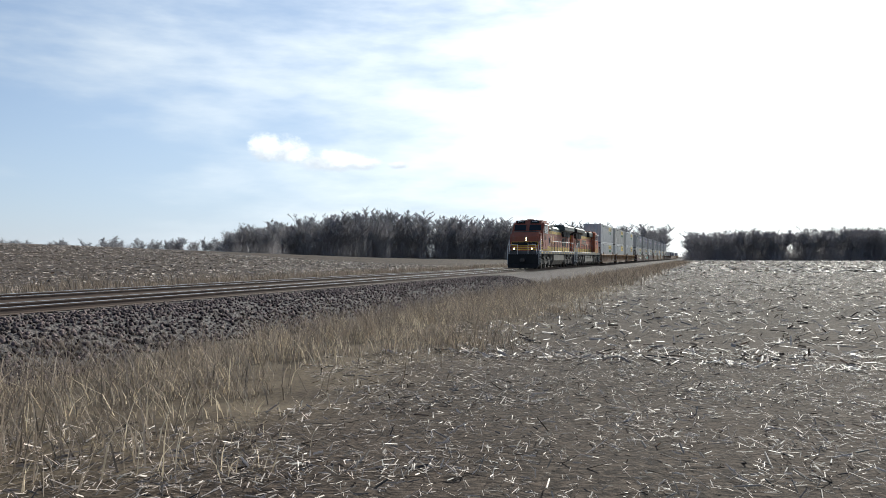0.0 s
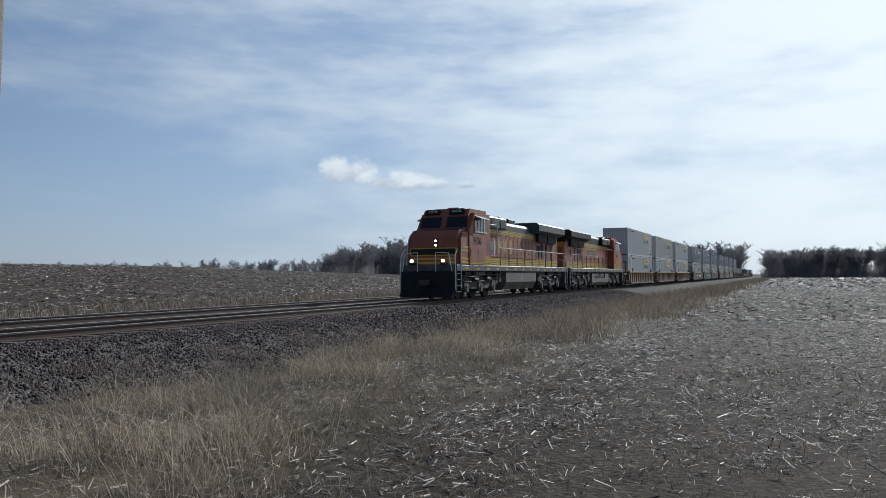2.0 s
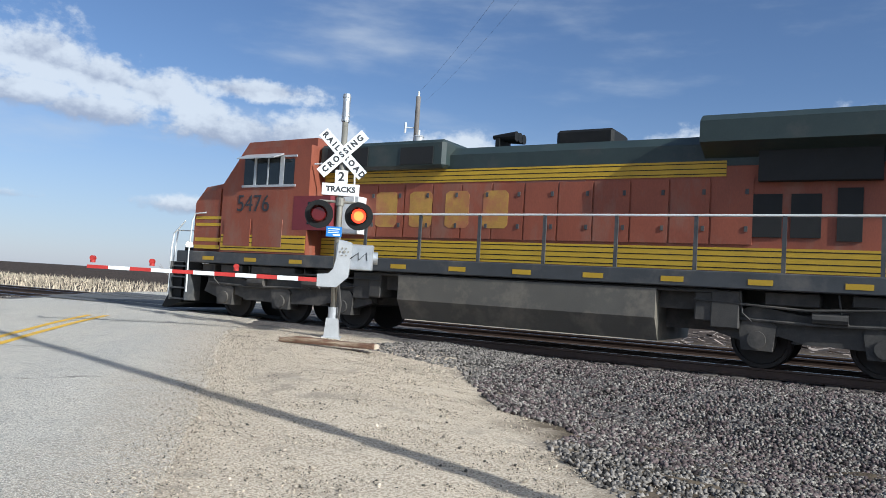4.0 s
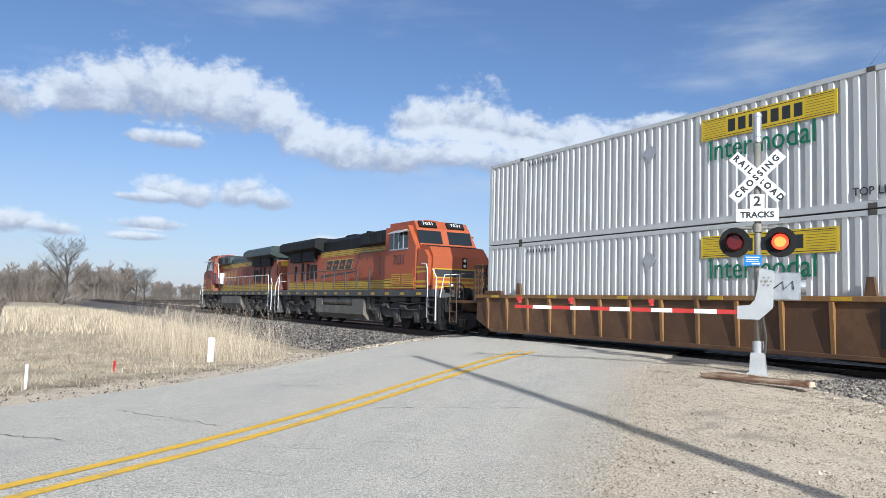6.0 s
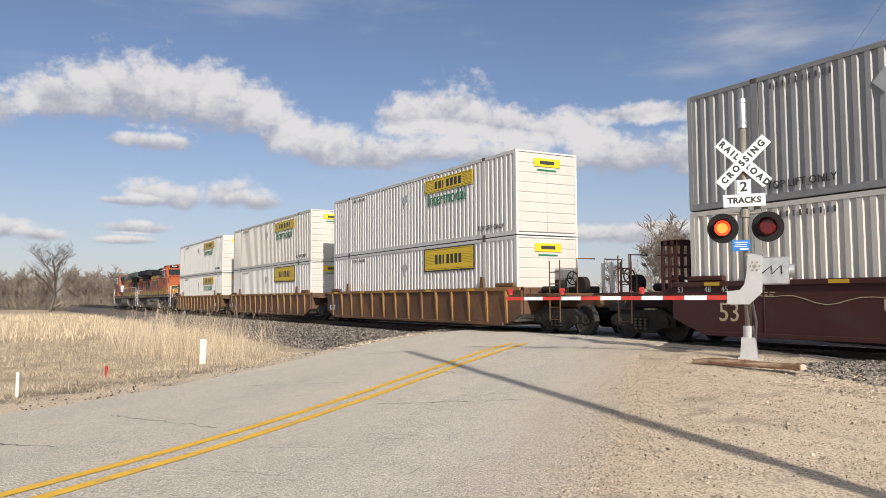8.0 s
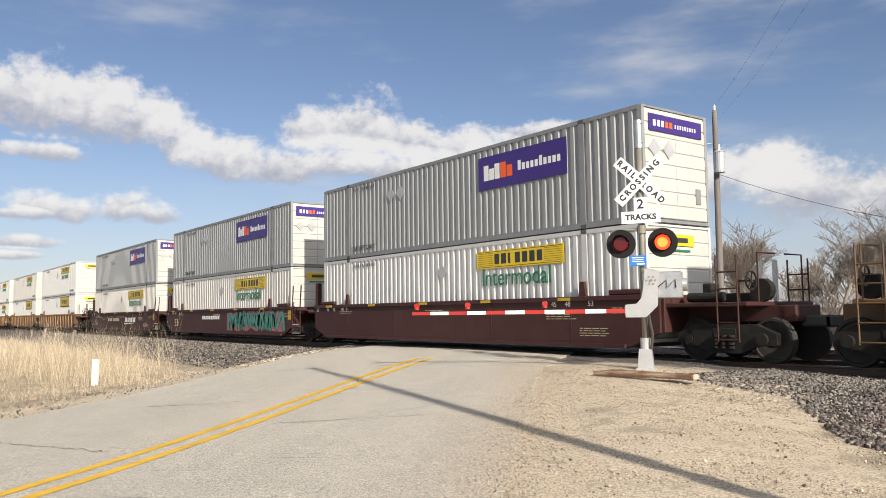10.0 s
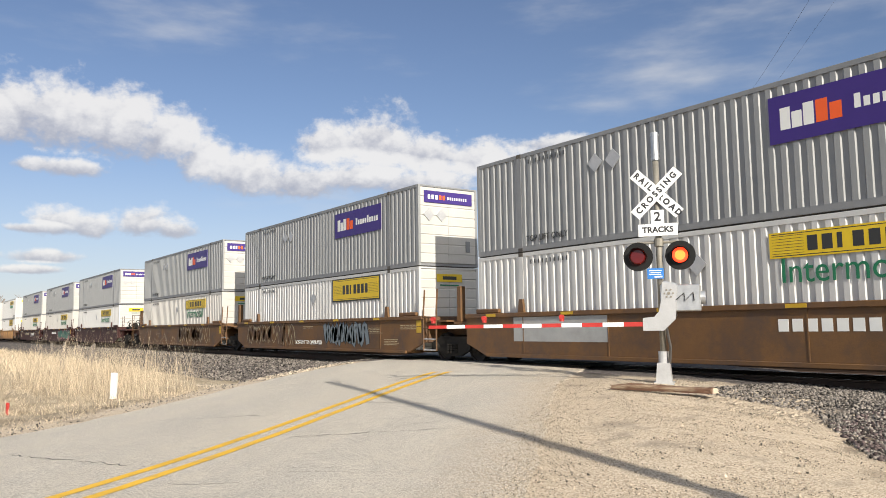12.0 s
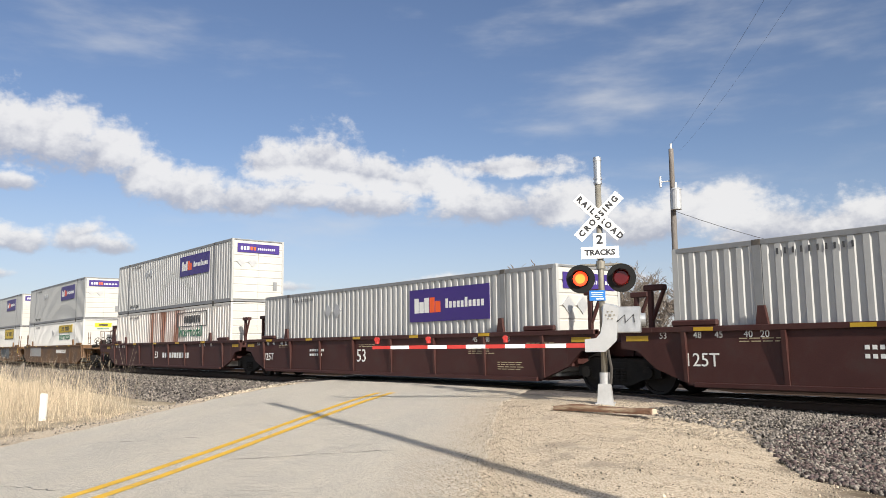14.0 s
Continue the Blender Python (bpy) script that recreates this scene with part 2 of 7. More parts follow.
# containers and well cars
M_WHITE = mat("white_container_paint", (0.53, 0.525, 0.51), 0.45, vary=0.06, scale=0.8, dirt=(0.42, 0.385, 0.34), dirt_at=(0.56, 0.9), dirt_scale=0.8, stretch=(1, 1, 0.35))
M_OFFWHITE = mat("cream_container_paint", (0.51, 0.49, 0.455), 0.45, vary=0.07, scale=0.8, dirt=(0.40, 0.35, 0.30), dirt_at=(0.56, 0.9), dirt_scale=0.9, stretch=(1, 1, 0.3))
M_GREY = mat("grey_container_paint", (0.265, 0.27, 0.27), 0.42, vary=0.07, scale=0.8, dirt=(0.24, 0.23, 0.21), dirt_at=(0.58, 0.9), stretch=(1, 1, 0.4))
M_LIGHTGREY = mat("light_grey_container_paint", (0.40, 0.40, 0.39), 0.42, vary=0.07, scale=0.8, dirt=(0.31, 0.29, 0.26), dirt_at=(0.58, 0.9), stretch=(1, 1, 0.4))
M_GREYRAIL = mat("dark_grey_container_rail", (0.21, 0.215, 0.22), 0.5, vary=0.1, dirt=(0.13, 0.11, 0.09), dirt_at=(0.58, 0.85))
M_RUSTY = mat("rust_streaked_white_paint", (0.60, 0.565, 0.525), 0.6, vary=0.1, scale=1.5, dirt=(0.19, 0.08, 0.048), dirt_at=(0.36, 0.56), dirt_scale=0.7, stretch=(1.6, 1, 0.22), dirt_span=(5.2, 10.9))
M_NAVY = mat("dark_blue_container_paint", (0.03, 0.05, 0.11), 0.5, vary=0.12)
M_YPANEL = mat("yellow_panel", (0.68, 0.47, 0.02), 0.45, vary=0.05)
M_BLACKVINYL = mat("black_vinyl", (0.03, 0.03, 0.03), 0.5, vary=0.08)
M_GREENVINYL = mat("green_vinyl", (0.012, 0.16, 0.075), 0.5, vary=0.08)
M_PURPLE = mat("purple_panel", (0.045, 0.022, 0.17), 0.45, vary=0.06)
M_ORANGEVINYL = mat("bright_orange_vinyl", (0.80, 0.11, 0.02), 0.5, vary=0.05)
M_TAN = mat("rusty_tan_well_paint", (0.26, 0.135, 0.045), 0.65, vary=0.2, scale=1.2, dirt=(0.10, 0.05, 0.03), dirt_at=(0.5, 0.7), dirt_scale=0.9, stretch=(1, 1, 0.5), bump=0.25)
M_TANSIDE = mat("rust_brown_well_side", (0.105, 0.052, 0.025), 0.7, vary=0.25, scale=0.9, dirt=(0.20, 0.10, 0.04), dirt_at=(0.5, 0.72), dirt_scale=0.6, bump=0.25)
M_BROWNWELL = mat("brown_well_paint", (0.15, 0.074, 0.026), 0.62, vary=0.3, scale=1.2, dirt=(0.085, 0.05, 0.032), dirt_at=(0.46, 0.66), dirt_scale=1.0, bump=0.2)
M_MAROONWELL = mat("maroon_well_paint", (0.058, 0.021, 0.018), 0.6, gloss=0.3, vary=0.18, scale=1.2, dirt=(0.055, 0.033, 0.03), dirt_at=(0.5, 0.75), bump=0.2)
M_TEAL = mat("teal_spray_paint", (0.07, 0.24, 0.19), 0.6, vary=0.2)
M_PINK = mat("dusty_pink_spray_paint", (0.35, 0.11, 0.13), 0.6, vary=0.2)
M_SLATESPRAY = mat("slate_spray_paint", (0.17, 0.20, 0.22), 0.6, vary=0.2)
M_SILVERSPRAY = mat("silver_spray_paint", (0.36, 0.36, 0.35), 0.5, vary=0.15)
M_RED = mat("red_reflective_sheeting", (0.42, 0.03, 0.024), 0.45, vary=0.15)
M_REDLENS = mat("dark_red_lens", (0.10, 0.006, 0.006), 0.12, vary=0.1, bump=0.0)
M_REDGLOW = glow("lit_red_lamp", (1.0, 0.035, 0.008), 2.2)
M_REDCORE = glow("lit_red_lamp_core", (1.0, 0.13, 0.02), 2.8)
# crossing and ground
M_GALV = mat("galvanised_steel", (0.50, 0.51, 0.52), 0.42, 0.75, vary=0.12, scale=8)
M_ALU = mat("pale_aluminium_paint", (0.48, 0.48, 0.48), 0.4, 0.3, vary=0.1, scale=5)
M_MAST = mat("weathered_mast_steel", (0.27, 0.25, 0.21), 0.6, 0.35, vary=0.2, scale=4, dirt=(0.20, 0.14, 0.09), dirt_at=(0.55, 0.8))
M_SIGN = mat("white_sign_sheeting", (0.80, 0.80, 0.79), 0.4, vary=0.03)
M_BLUE = mat("blue_sign_sheeting", (0.03, 0.19, 0.55), 0.4, vary=0.05)
M_POLE = mat("weathered_pole_wood", (0.19, 0.168, 0.152), 0.85, vary=0.3, scale=2.5, fine=30, stretch=(14, 14, 0.6), bump=0.5, dirt=(0.11, 0.09, 0.075), dirt_at=(0.5, 0.75))
M_TIMBER = mat("brown_timber", (0.14, 0.07, 0.04), 0.8, vary=0.35, scale=3, stretch=(1, 8, 8), bump=0.5, dirt=(0.36, 0.27, 0.18), dirt_at=(0.52, 0.64), dirt_scale=1.1)
M_TIE = mat("creosoted_tie_wood", (0.11, 0.09, 0.075), 0.9, vary=0.3, scale=3, stretch=(8, 1, 8), bump=0.4)
M_RAILSIDE = mat("rusty_rail_steel", (0.085, 0.055, 0.042), 0.75, 0.2, vary=0.25)
M_RAILTOP = mat("polished_rail_head", (0.62, 0.62, 0.63), 0.22, 1.0, vary=0.08, bump=0.03)
M_PATCH = mat("dark_crossing_asphalt", (0.10, 0.097, 0.093), 0.85, vary=0.2, scale=1.0, fine=60, bump=0.5, space="World")
M_CRACK = mat("tar_crack_filler", (0.10, 0.095, 0.09), 0.8, vary=0.2)
M_LINE = mat("yellow_road_paint", (0.72, 0.42, 0.03), 0.7, vary=0.14, scale=3, fine=50, dirt=(0.36, 0.27, 0.14), dirt_at=(0.56, 0.72), dirt_scale=4, space="World")
M_STONE = mat("grey_ballast_stone", (0.195, 0.172, 0.15), 0.85, vary=0.2, scale=5, rand=0.95, space="World", gloss=0.2)
M_STONEPINK = mat("reddish_ballast_stone", (0.112, 0.084, 0.08), 0.85, vary=0.2, scale=5, rand=0.8, space="World", gloss=0.2)
M_PEBBLE = mat("tan_gravel_pebble", (0.43, 0.36, 0.275), 0.9, vary=0.2, scale=5, rand=0.9, space="World")
M_GRASS = mat("dry_grass", (0.29, 0.235, 0.185), 0.8, vary=0.35, scale=0.9, rand=0.6, space="World", bump=0, gloss=0.3, through_light=0.25)
M_REED = mat("pale_dry_reed", (0.62, 0.51, 0.37), 0.8, vary=0.3, scale=0.7, rand=0.5, space="World", bump=0, gloss=0.3, through_light=0.25)
M_STRAW = mat("bleached_corn_straw", (0.37, 0.30, 0.25), 0.52, vary=0.3, scale=2, rand=0.97, space="World", bump=0, gloss=0.34)
# far woods: pale bluish tone and translucency stand in for haze against the light
M_HAZEBARK = mat("haze_paled_bark", (0.36, 0.345, 0.36), 0.9, vary=0.15, scale=0.05, rand=0.25, space="World", bump=0, through_light=0.45)
M_BARKPALE = mat("pale_brown_twigs", (0.29, 0.24, 0.20), 0.9, vary=0.2, scale=0.1, rand=0.3, space="World", bump=0, through_light=0.2)
M_LIMB = mat("dark_grey_bark", (0.10, 0.085, 0.072), 0.9, vary=0.25, scale=0.3, rand=0.3, space="World", bump=0)
# car running gear: the shade under the deck is put into this near-black
M_SHADEDSTEEL = mat("shade_darkened_cast_steel", (0.022, 0.02, 0.018), 0.85, vary=0.3, scale=4, dirt=(0.05, 0.04, 0.033), dirt_at=(0.58, 0.82), bump=0.3, gloss=0.2)
M_TANLETTER = mat("faded_tan_lettering", (0.42, 0.35, 0.22), 0.6, vary=0.15)
# brush and twigs of those woods, with the same haze put into the colour
M_HAZEBRUSH = mat("haze_paled_brush", (0.37, 0.345, 0.35), 0.95, vary=0.15, scale=0.05, rand=0.25, space="World", bump=0, through_light=0.45)
M_POST = mat("white_marker_post", (0.75, 0.74, 0.70), 0.6, vary=0.1)
M_WIRE = mat("black_cable", (0.03, 0.03, 0.03), 0.6, vary=0.1, bump=0)


def road_material():
    """Pale worn asphalt: aggregate specks, mottling, darker wheel tracks and drifts of dust."""
    mt = bpy.data.materials.new("worn_road_asphalt")
    mt.use_nodes = True
    nt = mt.node_tree
    N, L = nt.nodes.new, nt.links.new
    bsdf = nt.nodes["Principled BSDF"]
    pos = N("ShaderNodeNewGeometry").outputs["Position"]
    turn = N("ShaderNodeMapping")
    turn.inputs["Rotation"].default_value = (0, 0, radians(-38.3))
    L(pos, turn.inputs[0])

    def tex(s, d, r, stretch=(1, 1, 1)):
        mp = N("ShaderNodeMapping")
        mp.inputs["Scale"].default_value = stretch
        L(turn.outputs[0], mp.inputs[0])
        n = N("ShaderNodeTexNoise")
        L(mp.outputs[0], n.inputs["Vector"])
        n.inputs["Scale"].default_value, n.inputs["Detail"].default_value, n.inputs["Roughness"].default_value = s, d, r
        return n.outputs["Fac"]

    def step(v, lo, hi, a=0.0, b=1.0):
        n = N("ShaderNodeMapRange")
        L(v, n.inputs[0])
        for i, x in enumerate((lo, hi, a, b)):
            n.inputs[i + 1].default_value = x
        return n.outputs[0]

    def mix(f, a, b, mode="MIX"):
        n = N("ShaderNodeMix")
        n.data_type, n.blend_type = "RGBA", mode
        for sck, v in ((n.inputs[0], f), (n.inputs[6], a), (n.inputs[7], b)):
            if isinstance(v, (int, float)):
                sck.default_value = v
            elif isinstance(v, tuple):
                sck.default_value = (*v, 1)
            else:
                L(v, sck)
        return n.outputs[2]
    col = mix(step(tex(0.9, 6, 0.65, (1, 0.12, 1)), 0.38, 0.66), (0.58, 0.52, 0.43), (0.46, 0.425, 0.37))
    col = mix(step(tex(2.2, 7, 0.7), 0.45, 0.7, 0.0, 0.6), col, (0.40, 0.37, 0.325))
    # loose gravel dragged over the worn edge beside the signal
    edge = N("ShaderNodeVectorMath")
    edge.operation = "DOT_PRODUCT"
    L(pos, edge.inputs[0])
    edge.inputs[1].default_value = (0.723, 0.6985, 0)
    rag = N("ShaderNodeMath")
    rag.operation = "MULTIPLY_ADD"
    L(tex(1.3, 6, 0.7), rag.inputs[0])
    rag.inputs[1].default_value = 2.4
    L(edge.outputs["Value"], rag.inputs[2])
    col = mix(step(rag.outputs[0], -0.85, 0.35, 0.0, 1.0), col, mix(step(tex(38, 3, 0.6), 0.4, 0.62), (0.36, 0.285, 0.205), (0.63, 0.525, 0.40)))
    col = mix(step(tex(42, 3, 0.65), 0.44, 0.60, 0.0, 0.75), col, (0.20, 0.18, 0.155))
    col = mix(step(tex(80, 2, 0.5), 0.53, 0.62, 0.0, 0.9), col, (0.80, 0.73, 0.62))
    L(col, bsdf.inputs["Base Color"])
    bsdf.inputs["Roughness"].default_value = 0.9
    bsdf.inputs["Specular IOR Level"].default_value = 0.25
    b = N("ShaderNodeBump")
    b.inputs["Strength"].default_value, b.inputs["Distance"].default_value = 0.8, 0.02
    L(tex(55, 4, 0.65), b.inputs["Height"])
    L(b.outputs[0], bsdf.inputs["Normal"])
    return mt


M_ROAD = road_material()


# ---- mesh helpers ----
def ss(v, lo, hi):
    a = np.clip((np.asarray(v, float) - lo) / (hi - lo), 0, 1)
    return a * a * (3 - 2 * a)


def box(bm, x0, x1, y0, y1, z0, z1, bevel=0.0):
    vs = [bm.verts.new(p) for p in ((x0, y0, z0), (x1, y0, z0), (x1, y1, z0), (x0, y1, z0), (x0, y0, z1), (x1, y0, z1), (x1, y1, z1), (x0, y1, z1))]
    fs = [bm.faces.new([vs[i] for i in f]) for f in ((0, 3, 2, 1), (4, 5, 6, 7), (0, 1, 5, 4), (1, 2, 6, 5), (2, 3, 7, 6), (3, 0, 4, 7))]
    if bevel:
        es = {e for f in fs for e in f.edges}
        bmesh.ops.bevel(bm, geom=list(es), offset=bevel, segments=1, affect="EDGES", clamp_overlap=True)
    return vs


def prism(bm, outline, y0, y1):
    """A solid from an outline in x and z, between y0 and y1."""
    a = [bm.verts.new((x, y0, z)) for x, z in outline]
    b = [bm.verts.new((x, y1, z)) for x, z in outline]
    n = len(outline)
    bm.faces.new(a)
    bm.faces.new(b[::-1])
    for i in range(n):
        bm.faces.new((a[i], b[i], b[(i + 1) % n], a[(i + 1) % n]))


def slab(bm, outline, x0, x1):
    """A solid from an outline in y and z, between x0 and x1."""
    a = [bm.verts.new((x0, y, z)) for y, z in outline]
    b = [bm.verts.new((x1, y, z)) for y, z in outline]
    n = len(outline)
    bm.faces.new(a[::-1])
    bm.faces.new(b)
    for i in range(n):
        bm.faces.new((a[(i + 1) % n], b[(i + 1) % n], b[i], a[i]))


def rod(bm, p, q, r, r2=None, n=8, caps=True):
    p, q = Vector(p), Vector(q)
    d = (q - p).normalized()
    u = d.orthogonal().normalized()
    v = d.cross(u)
    r2 = r if r2 is None else r2
    A = [bm.verts.new(p + (u * math.cos(k * 2 * math.pi / n) + v * math.sin(k * 2 * math.pi / n)) * r) for k in range(n)]
    B = [bm.verts.new(q + (u * math.cos(k * 2 * math.pi / n) + v * math.sin(k * 2 * math.pi / n)) * r2) for k in range(n)]
    for k in range(n):
        bm.faces.new((A[k], A[(k + 1) % n], B[(k + 1) % n], B[k]))
    if caps:
        bm.faces.new(A[::-1])
        bm.faces.new(B)


def pipe(bm, pts, r, n=6):
    """A bent tube through the points, one closed skin."""
    pts = [Vector(p) for p in pts]
    rings, u = [], None
    for i, p in enumerate(pts):
        d0 = (p - pts[i - 1]).normalized() if i else (pts[1] - p).normalized()
        d1 = (pts[i + 1] - p).normalized() if i < len(pts) - 1 else d0
        d = (d0 + d1).normalized() if (d0 + d1).length > 1e-4 else d0
        u = d.orthogonal().normalized() if u is None else (u - d * u.dot(d)).normalized()
        v = d.cross(u)
        rings.append([bm.verts.new(p + (u * math.cos(k * 2 * math.pi / n) + v * math.sin(k * 2 * math.pi / n)) * r) for k in range(n)])
    for a, b in zip(rings, rings[1:]):
        for k in range(n):
            bm.faces.new((a[k], a[(k + 1) % n], b[(k + 1) % n], b[k]))
    bm.faces.new(rings[0][::-1])
    bm.faces.new(rings[-1])


def mesh_of(name, bm, material, smooth_shade=False):
    bmesh.ops.recalc_face_normals(bm, faces=bm.faces)
    me = bpy.data.meshes.new(name)
    bm.to_mesh(me)
    bm.free()
    me.materials.append(material)
    if smooth_shade:
        me.shade_smooth()
    return me


def part(name, bm, material, parent, label="", smooth_shade=False):
    ob = new(name, mesh_of(name, bm, material, smooth_shade))
    ob.parent = parent
    if label:
        tagged(ob, label)
    return ob


def boxes(name, list_of, material, parent, label="", bevel=0.0, stuff=False):
    """Box-shaped parts, each an object of its own; stuff: joined, for what is too small to pick apart."""
    if stuff or len(list_of) == 1:
        bm = bmesh.new()
        for b in list_of:
            box(bm, *b, bevel=bevel)
        ob = part(name, bm, material, parent, label)
        return tagged(ob, kind="stuff") if stuff else ob
    return [boxes(name, [b], material, parent, label, bevel) for b in list_of][0]


def thing(name, label, category, group="", kind=""):
    return tagged(new(name), label, category, group, kind)


def lettering(name, text, size, m, material, parent, label="", extrude=0.004, align="LEFT", squeeze=1.0, bold=0.0):
    cu = bpy.data.curves.new(name, "FONT")
    cu.body, cu.size, cu.extrude, cu.align_x, cu.align_y = text, size, extrude, align, "CENTER"
    cu.resolution_u = 3
    cu.offset = bold
    tmp = bpy.data.objects.new(name, cu)
    scene.collection.objects.link(tmp)
    me = bpy.data.meshes.new_from_object(tmp.evaluated_get(bpy.context.evaluated_depsgraph_get()))
    bpy.data.objects.remove(tmp)
    me.transform(m @ Matrix.Diagonal((squeeze, 1, 1, 1)))
    me.materials.clear()
    me.materials.append(material)
    ob = new(name, me)
    ob.parent = parent
    if label:
        tagged(ob, label)
    return ob


def soup(name, verts, faces, material, label, category, kind="stuff", parent=None):
    """A mesh from arrays: verts (n, 3), faces (k, 3 or 4)."""
    me = bpy.data.meshes.new(name)
    verts, faces = np.asarray(verts, np.float32), np.asarray(faces, np.int32)
    k = faces.shape[1]
    me.vertices.add(len(verts))
    me.vertices.foreach_set("co", verts.ravel())
    me.loops.add(faces.size)
    me.loops.foreach_set("vertex_index", faces.ravel())
    me.polygons.add(len(faces))
    me.polygons.foreach_set("loop_start", np.arange(0, faces.size, k, dtype=np.int32))
    me.update(calc_edges=True)
    me.materials.append(material)
    ob = new(name, me)
    ob.parent = parent
    return tagged(ob, label, category, "", kind)


# ---- plan ----
TRACK, TRACK_2, RAIL_Z = 16.15, 20.45, 0.45
ROAD_AT, ROAD_ALONG, ROAD_ACROSS = np.array((-7.3, 0.35)), np.array((-0.62, 0.785)), np.array((0.785, 0.62))


def road_s(x, y):
    return (x - ROAD_AT[0]) * ROAD_ACROSS[0] + (y - ROAD_AT[1]) * ROAD_ACROSS[1]


def road_u(x, y):
    return (x - ROAD_AT[0]) * ROAD_ALONG[0] + (y - ROAD_AT[1]) * ROAD_ALONG[1]


def road_z(y):
    return 0.45 * ss(y, 1, 12.3) - 0.6 * ss(y, 25, 45)


def ground_z(x, y):
    """Height of the ground: field, ditch, track bed, road ramp, and the rising field beyond."""
    x, y = np.asarray(x, float), np.asarray(y, float)
    bed = -0.28 * ss(y, 5.5, 10.0) + 0.50 * ss(y, 10.3, 13.6) - 0.45 * ss(y, 23.0, 26.0)
    rise = 4.6 * ss(y, 27, 150) * ss(x, -45, 45) * (1 - 0.75 * ss(x, 110, 320)) + 0.5 * ss(y, 30, 150)
    s = road_s(x, y)
    w = np.where(s > 0, 1 - ss(s, 4.6, 11.0), 1 - ss(-s, 4.7, 7.5))
    w = w * (1 - ss(y, 50, 80))
    return bed * (1 - w) + (road_z(y) - 0.012) * w + rise


def ground_material():
    """One sheet: stubble soil, grassy verge, ballast, gravel shoulder, told apart by place."""
    mt = bpy.data.materials.new("field_and_verge_soil")
    mt.use_nodes = True
    nt = mt.node_tree
    N, L = nt.nodes.new, nt.links.new
    bsdf = nt.nodes["Principled BSDF"]
    pos = N("ShaderNodeNewGeometry").outputs["Position"]
    sep = N("ShaderNodeSeparateXYZ")
    L(pos, sep.inputs[0])

    def m(op, a, b=None):
        n = N("ShaderNodeMath")
        n.operation = op
        for i, v in enumerate((a, b)):
            if isinstance(v, (int, float)):
                n.inputs[i].default_value = v
            elif v is not None:
                L(v, n.inputs[i])
        return n.outputs[0]

    def step(v, lo, hi):
        n = N("ShaderNodeMapRange")
        n.interpolation_type = "SMOOTHSTEP"
        L(v, n.inputs[0])
        n.inputs[1].default_value, n.inputs[2].default_value = lo, hi
        return n.outputs[0]

    def tex(s, d=6, r=0.6, stretch=None):
        n = N("ShaderNodeTexNoise")
        v = pos
        if stretch:
            mp = N("ShaderNodeMapping")
            mp.inputs["Scale"].default_value = stretch
            L(pos, mp.inputs[0])
            v = mp.outputs[0]
        L(v, n.inputs["Vector"])
        n.inputs["Scale"].default_value, n.inputs["Detail"].default_value, n.inputs["Roughness"].default_value = s, d, r
        return n.outputs["Fac"]

    def mix(f, a, b):
        n = N("ShaderNodeMix")
        n.data_type = "RGBA"
        for sck, v in ((n.inputs[0], f), (n.inputs[6], a), (n.inputs[7], b)):
            if isinstance(v, (int, float)):
                sck.default_value = v
            elif isinstance(v, tuple):
                sck.default_value = (*v, 1)
            else:
                L(v, sck)
        return n.outputs[2]

    big, mid, fine = tex(0.12), tex(1.1), tex(14, 4)
    stones = N("ShaderNodeTexVoronoi")
    L(pos, stones.inputs["Vector"])
    stones.inputs["Scale"].default_value = 16
    wob = m("MULTIPLY", m("SUBTRACT", mid, 0.5), 3.2)
    x, y = sep.outputs[0], sep.outputs[1]
    yw = m("ADD", y, wob)
    s = m("ADD", m("MULTIPLY", m("SUBTRACT", x, float(ROAD_AT[0])), 0.785), m("MULTIPLY", m("SUBTRACT", y, float(ROAD_AT[1])), 0.62))
    sw = m("ADD", s, m("MULTIPLY", wob, 0.5))
    straw = tex(26, 3, 0.7, (1, 0.35, 1))
    soil = mix(step(straw, 0.42, 0.62), (0.026, 0.019, 0.015), (0.10, 0.074, 0.056))
    soil = mix(m("MULTIPLY", step(big, 0.4, 0.65), 0.5), soil, (0.085, 0.062, 0.048))
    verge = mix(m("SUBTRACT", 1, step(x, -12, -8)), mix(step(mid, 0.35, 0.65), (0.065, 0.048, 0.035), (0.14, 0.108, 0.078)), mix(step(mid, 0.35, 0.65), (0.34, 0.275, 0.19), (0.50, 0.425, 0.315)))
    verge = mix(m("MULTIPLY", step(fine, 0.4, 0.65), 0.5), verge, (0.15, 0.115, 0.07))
    rock = mix(stones.outputs["Color"], (0.06, 0.052, 0.048), (0.20, 0.178, 0.165))
    rock = mix(m("MULTIPLY", step(big, 0.45, 0.6), 0.4), rock, (0.15, 0.125, 0.115))
    grit, chips = tex(38, 3, 0.6), tex(70, 2, 0.5)
    gravel = mix(step(grit, 0.38, 0.62), (0.34, 0.268, 0.195), (0.61, 0.505, 0.38))
    gravel = mix(m("MULTIPLY", step(chips, 0.55, 0.64), 0.8), gravel, (0.72, 0.63, 0.50))
    gravel = mix(m("MULTIPLY", step(tex(0.9, 8, 0.72), 0.53, 0.66), 0.6), gravel, (0.24, 0.20, 0.16))
    dirtroad = mix(step(fine, 0.35, 0.65), (0.17, 0.15, 0.13), (0.26, 0.23, 0.20))
    on_bed = m("MULTIPLY", step(yw, 9.9, 10.9), m("SUBTRACT", 1, step(yw, 24.8, 26.0)))
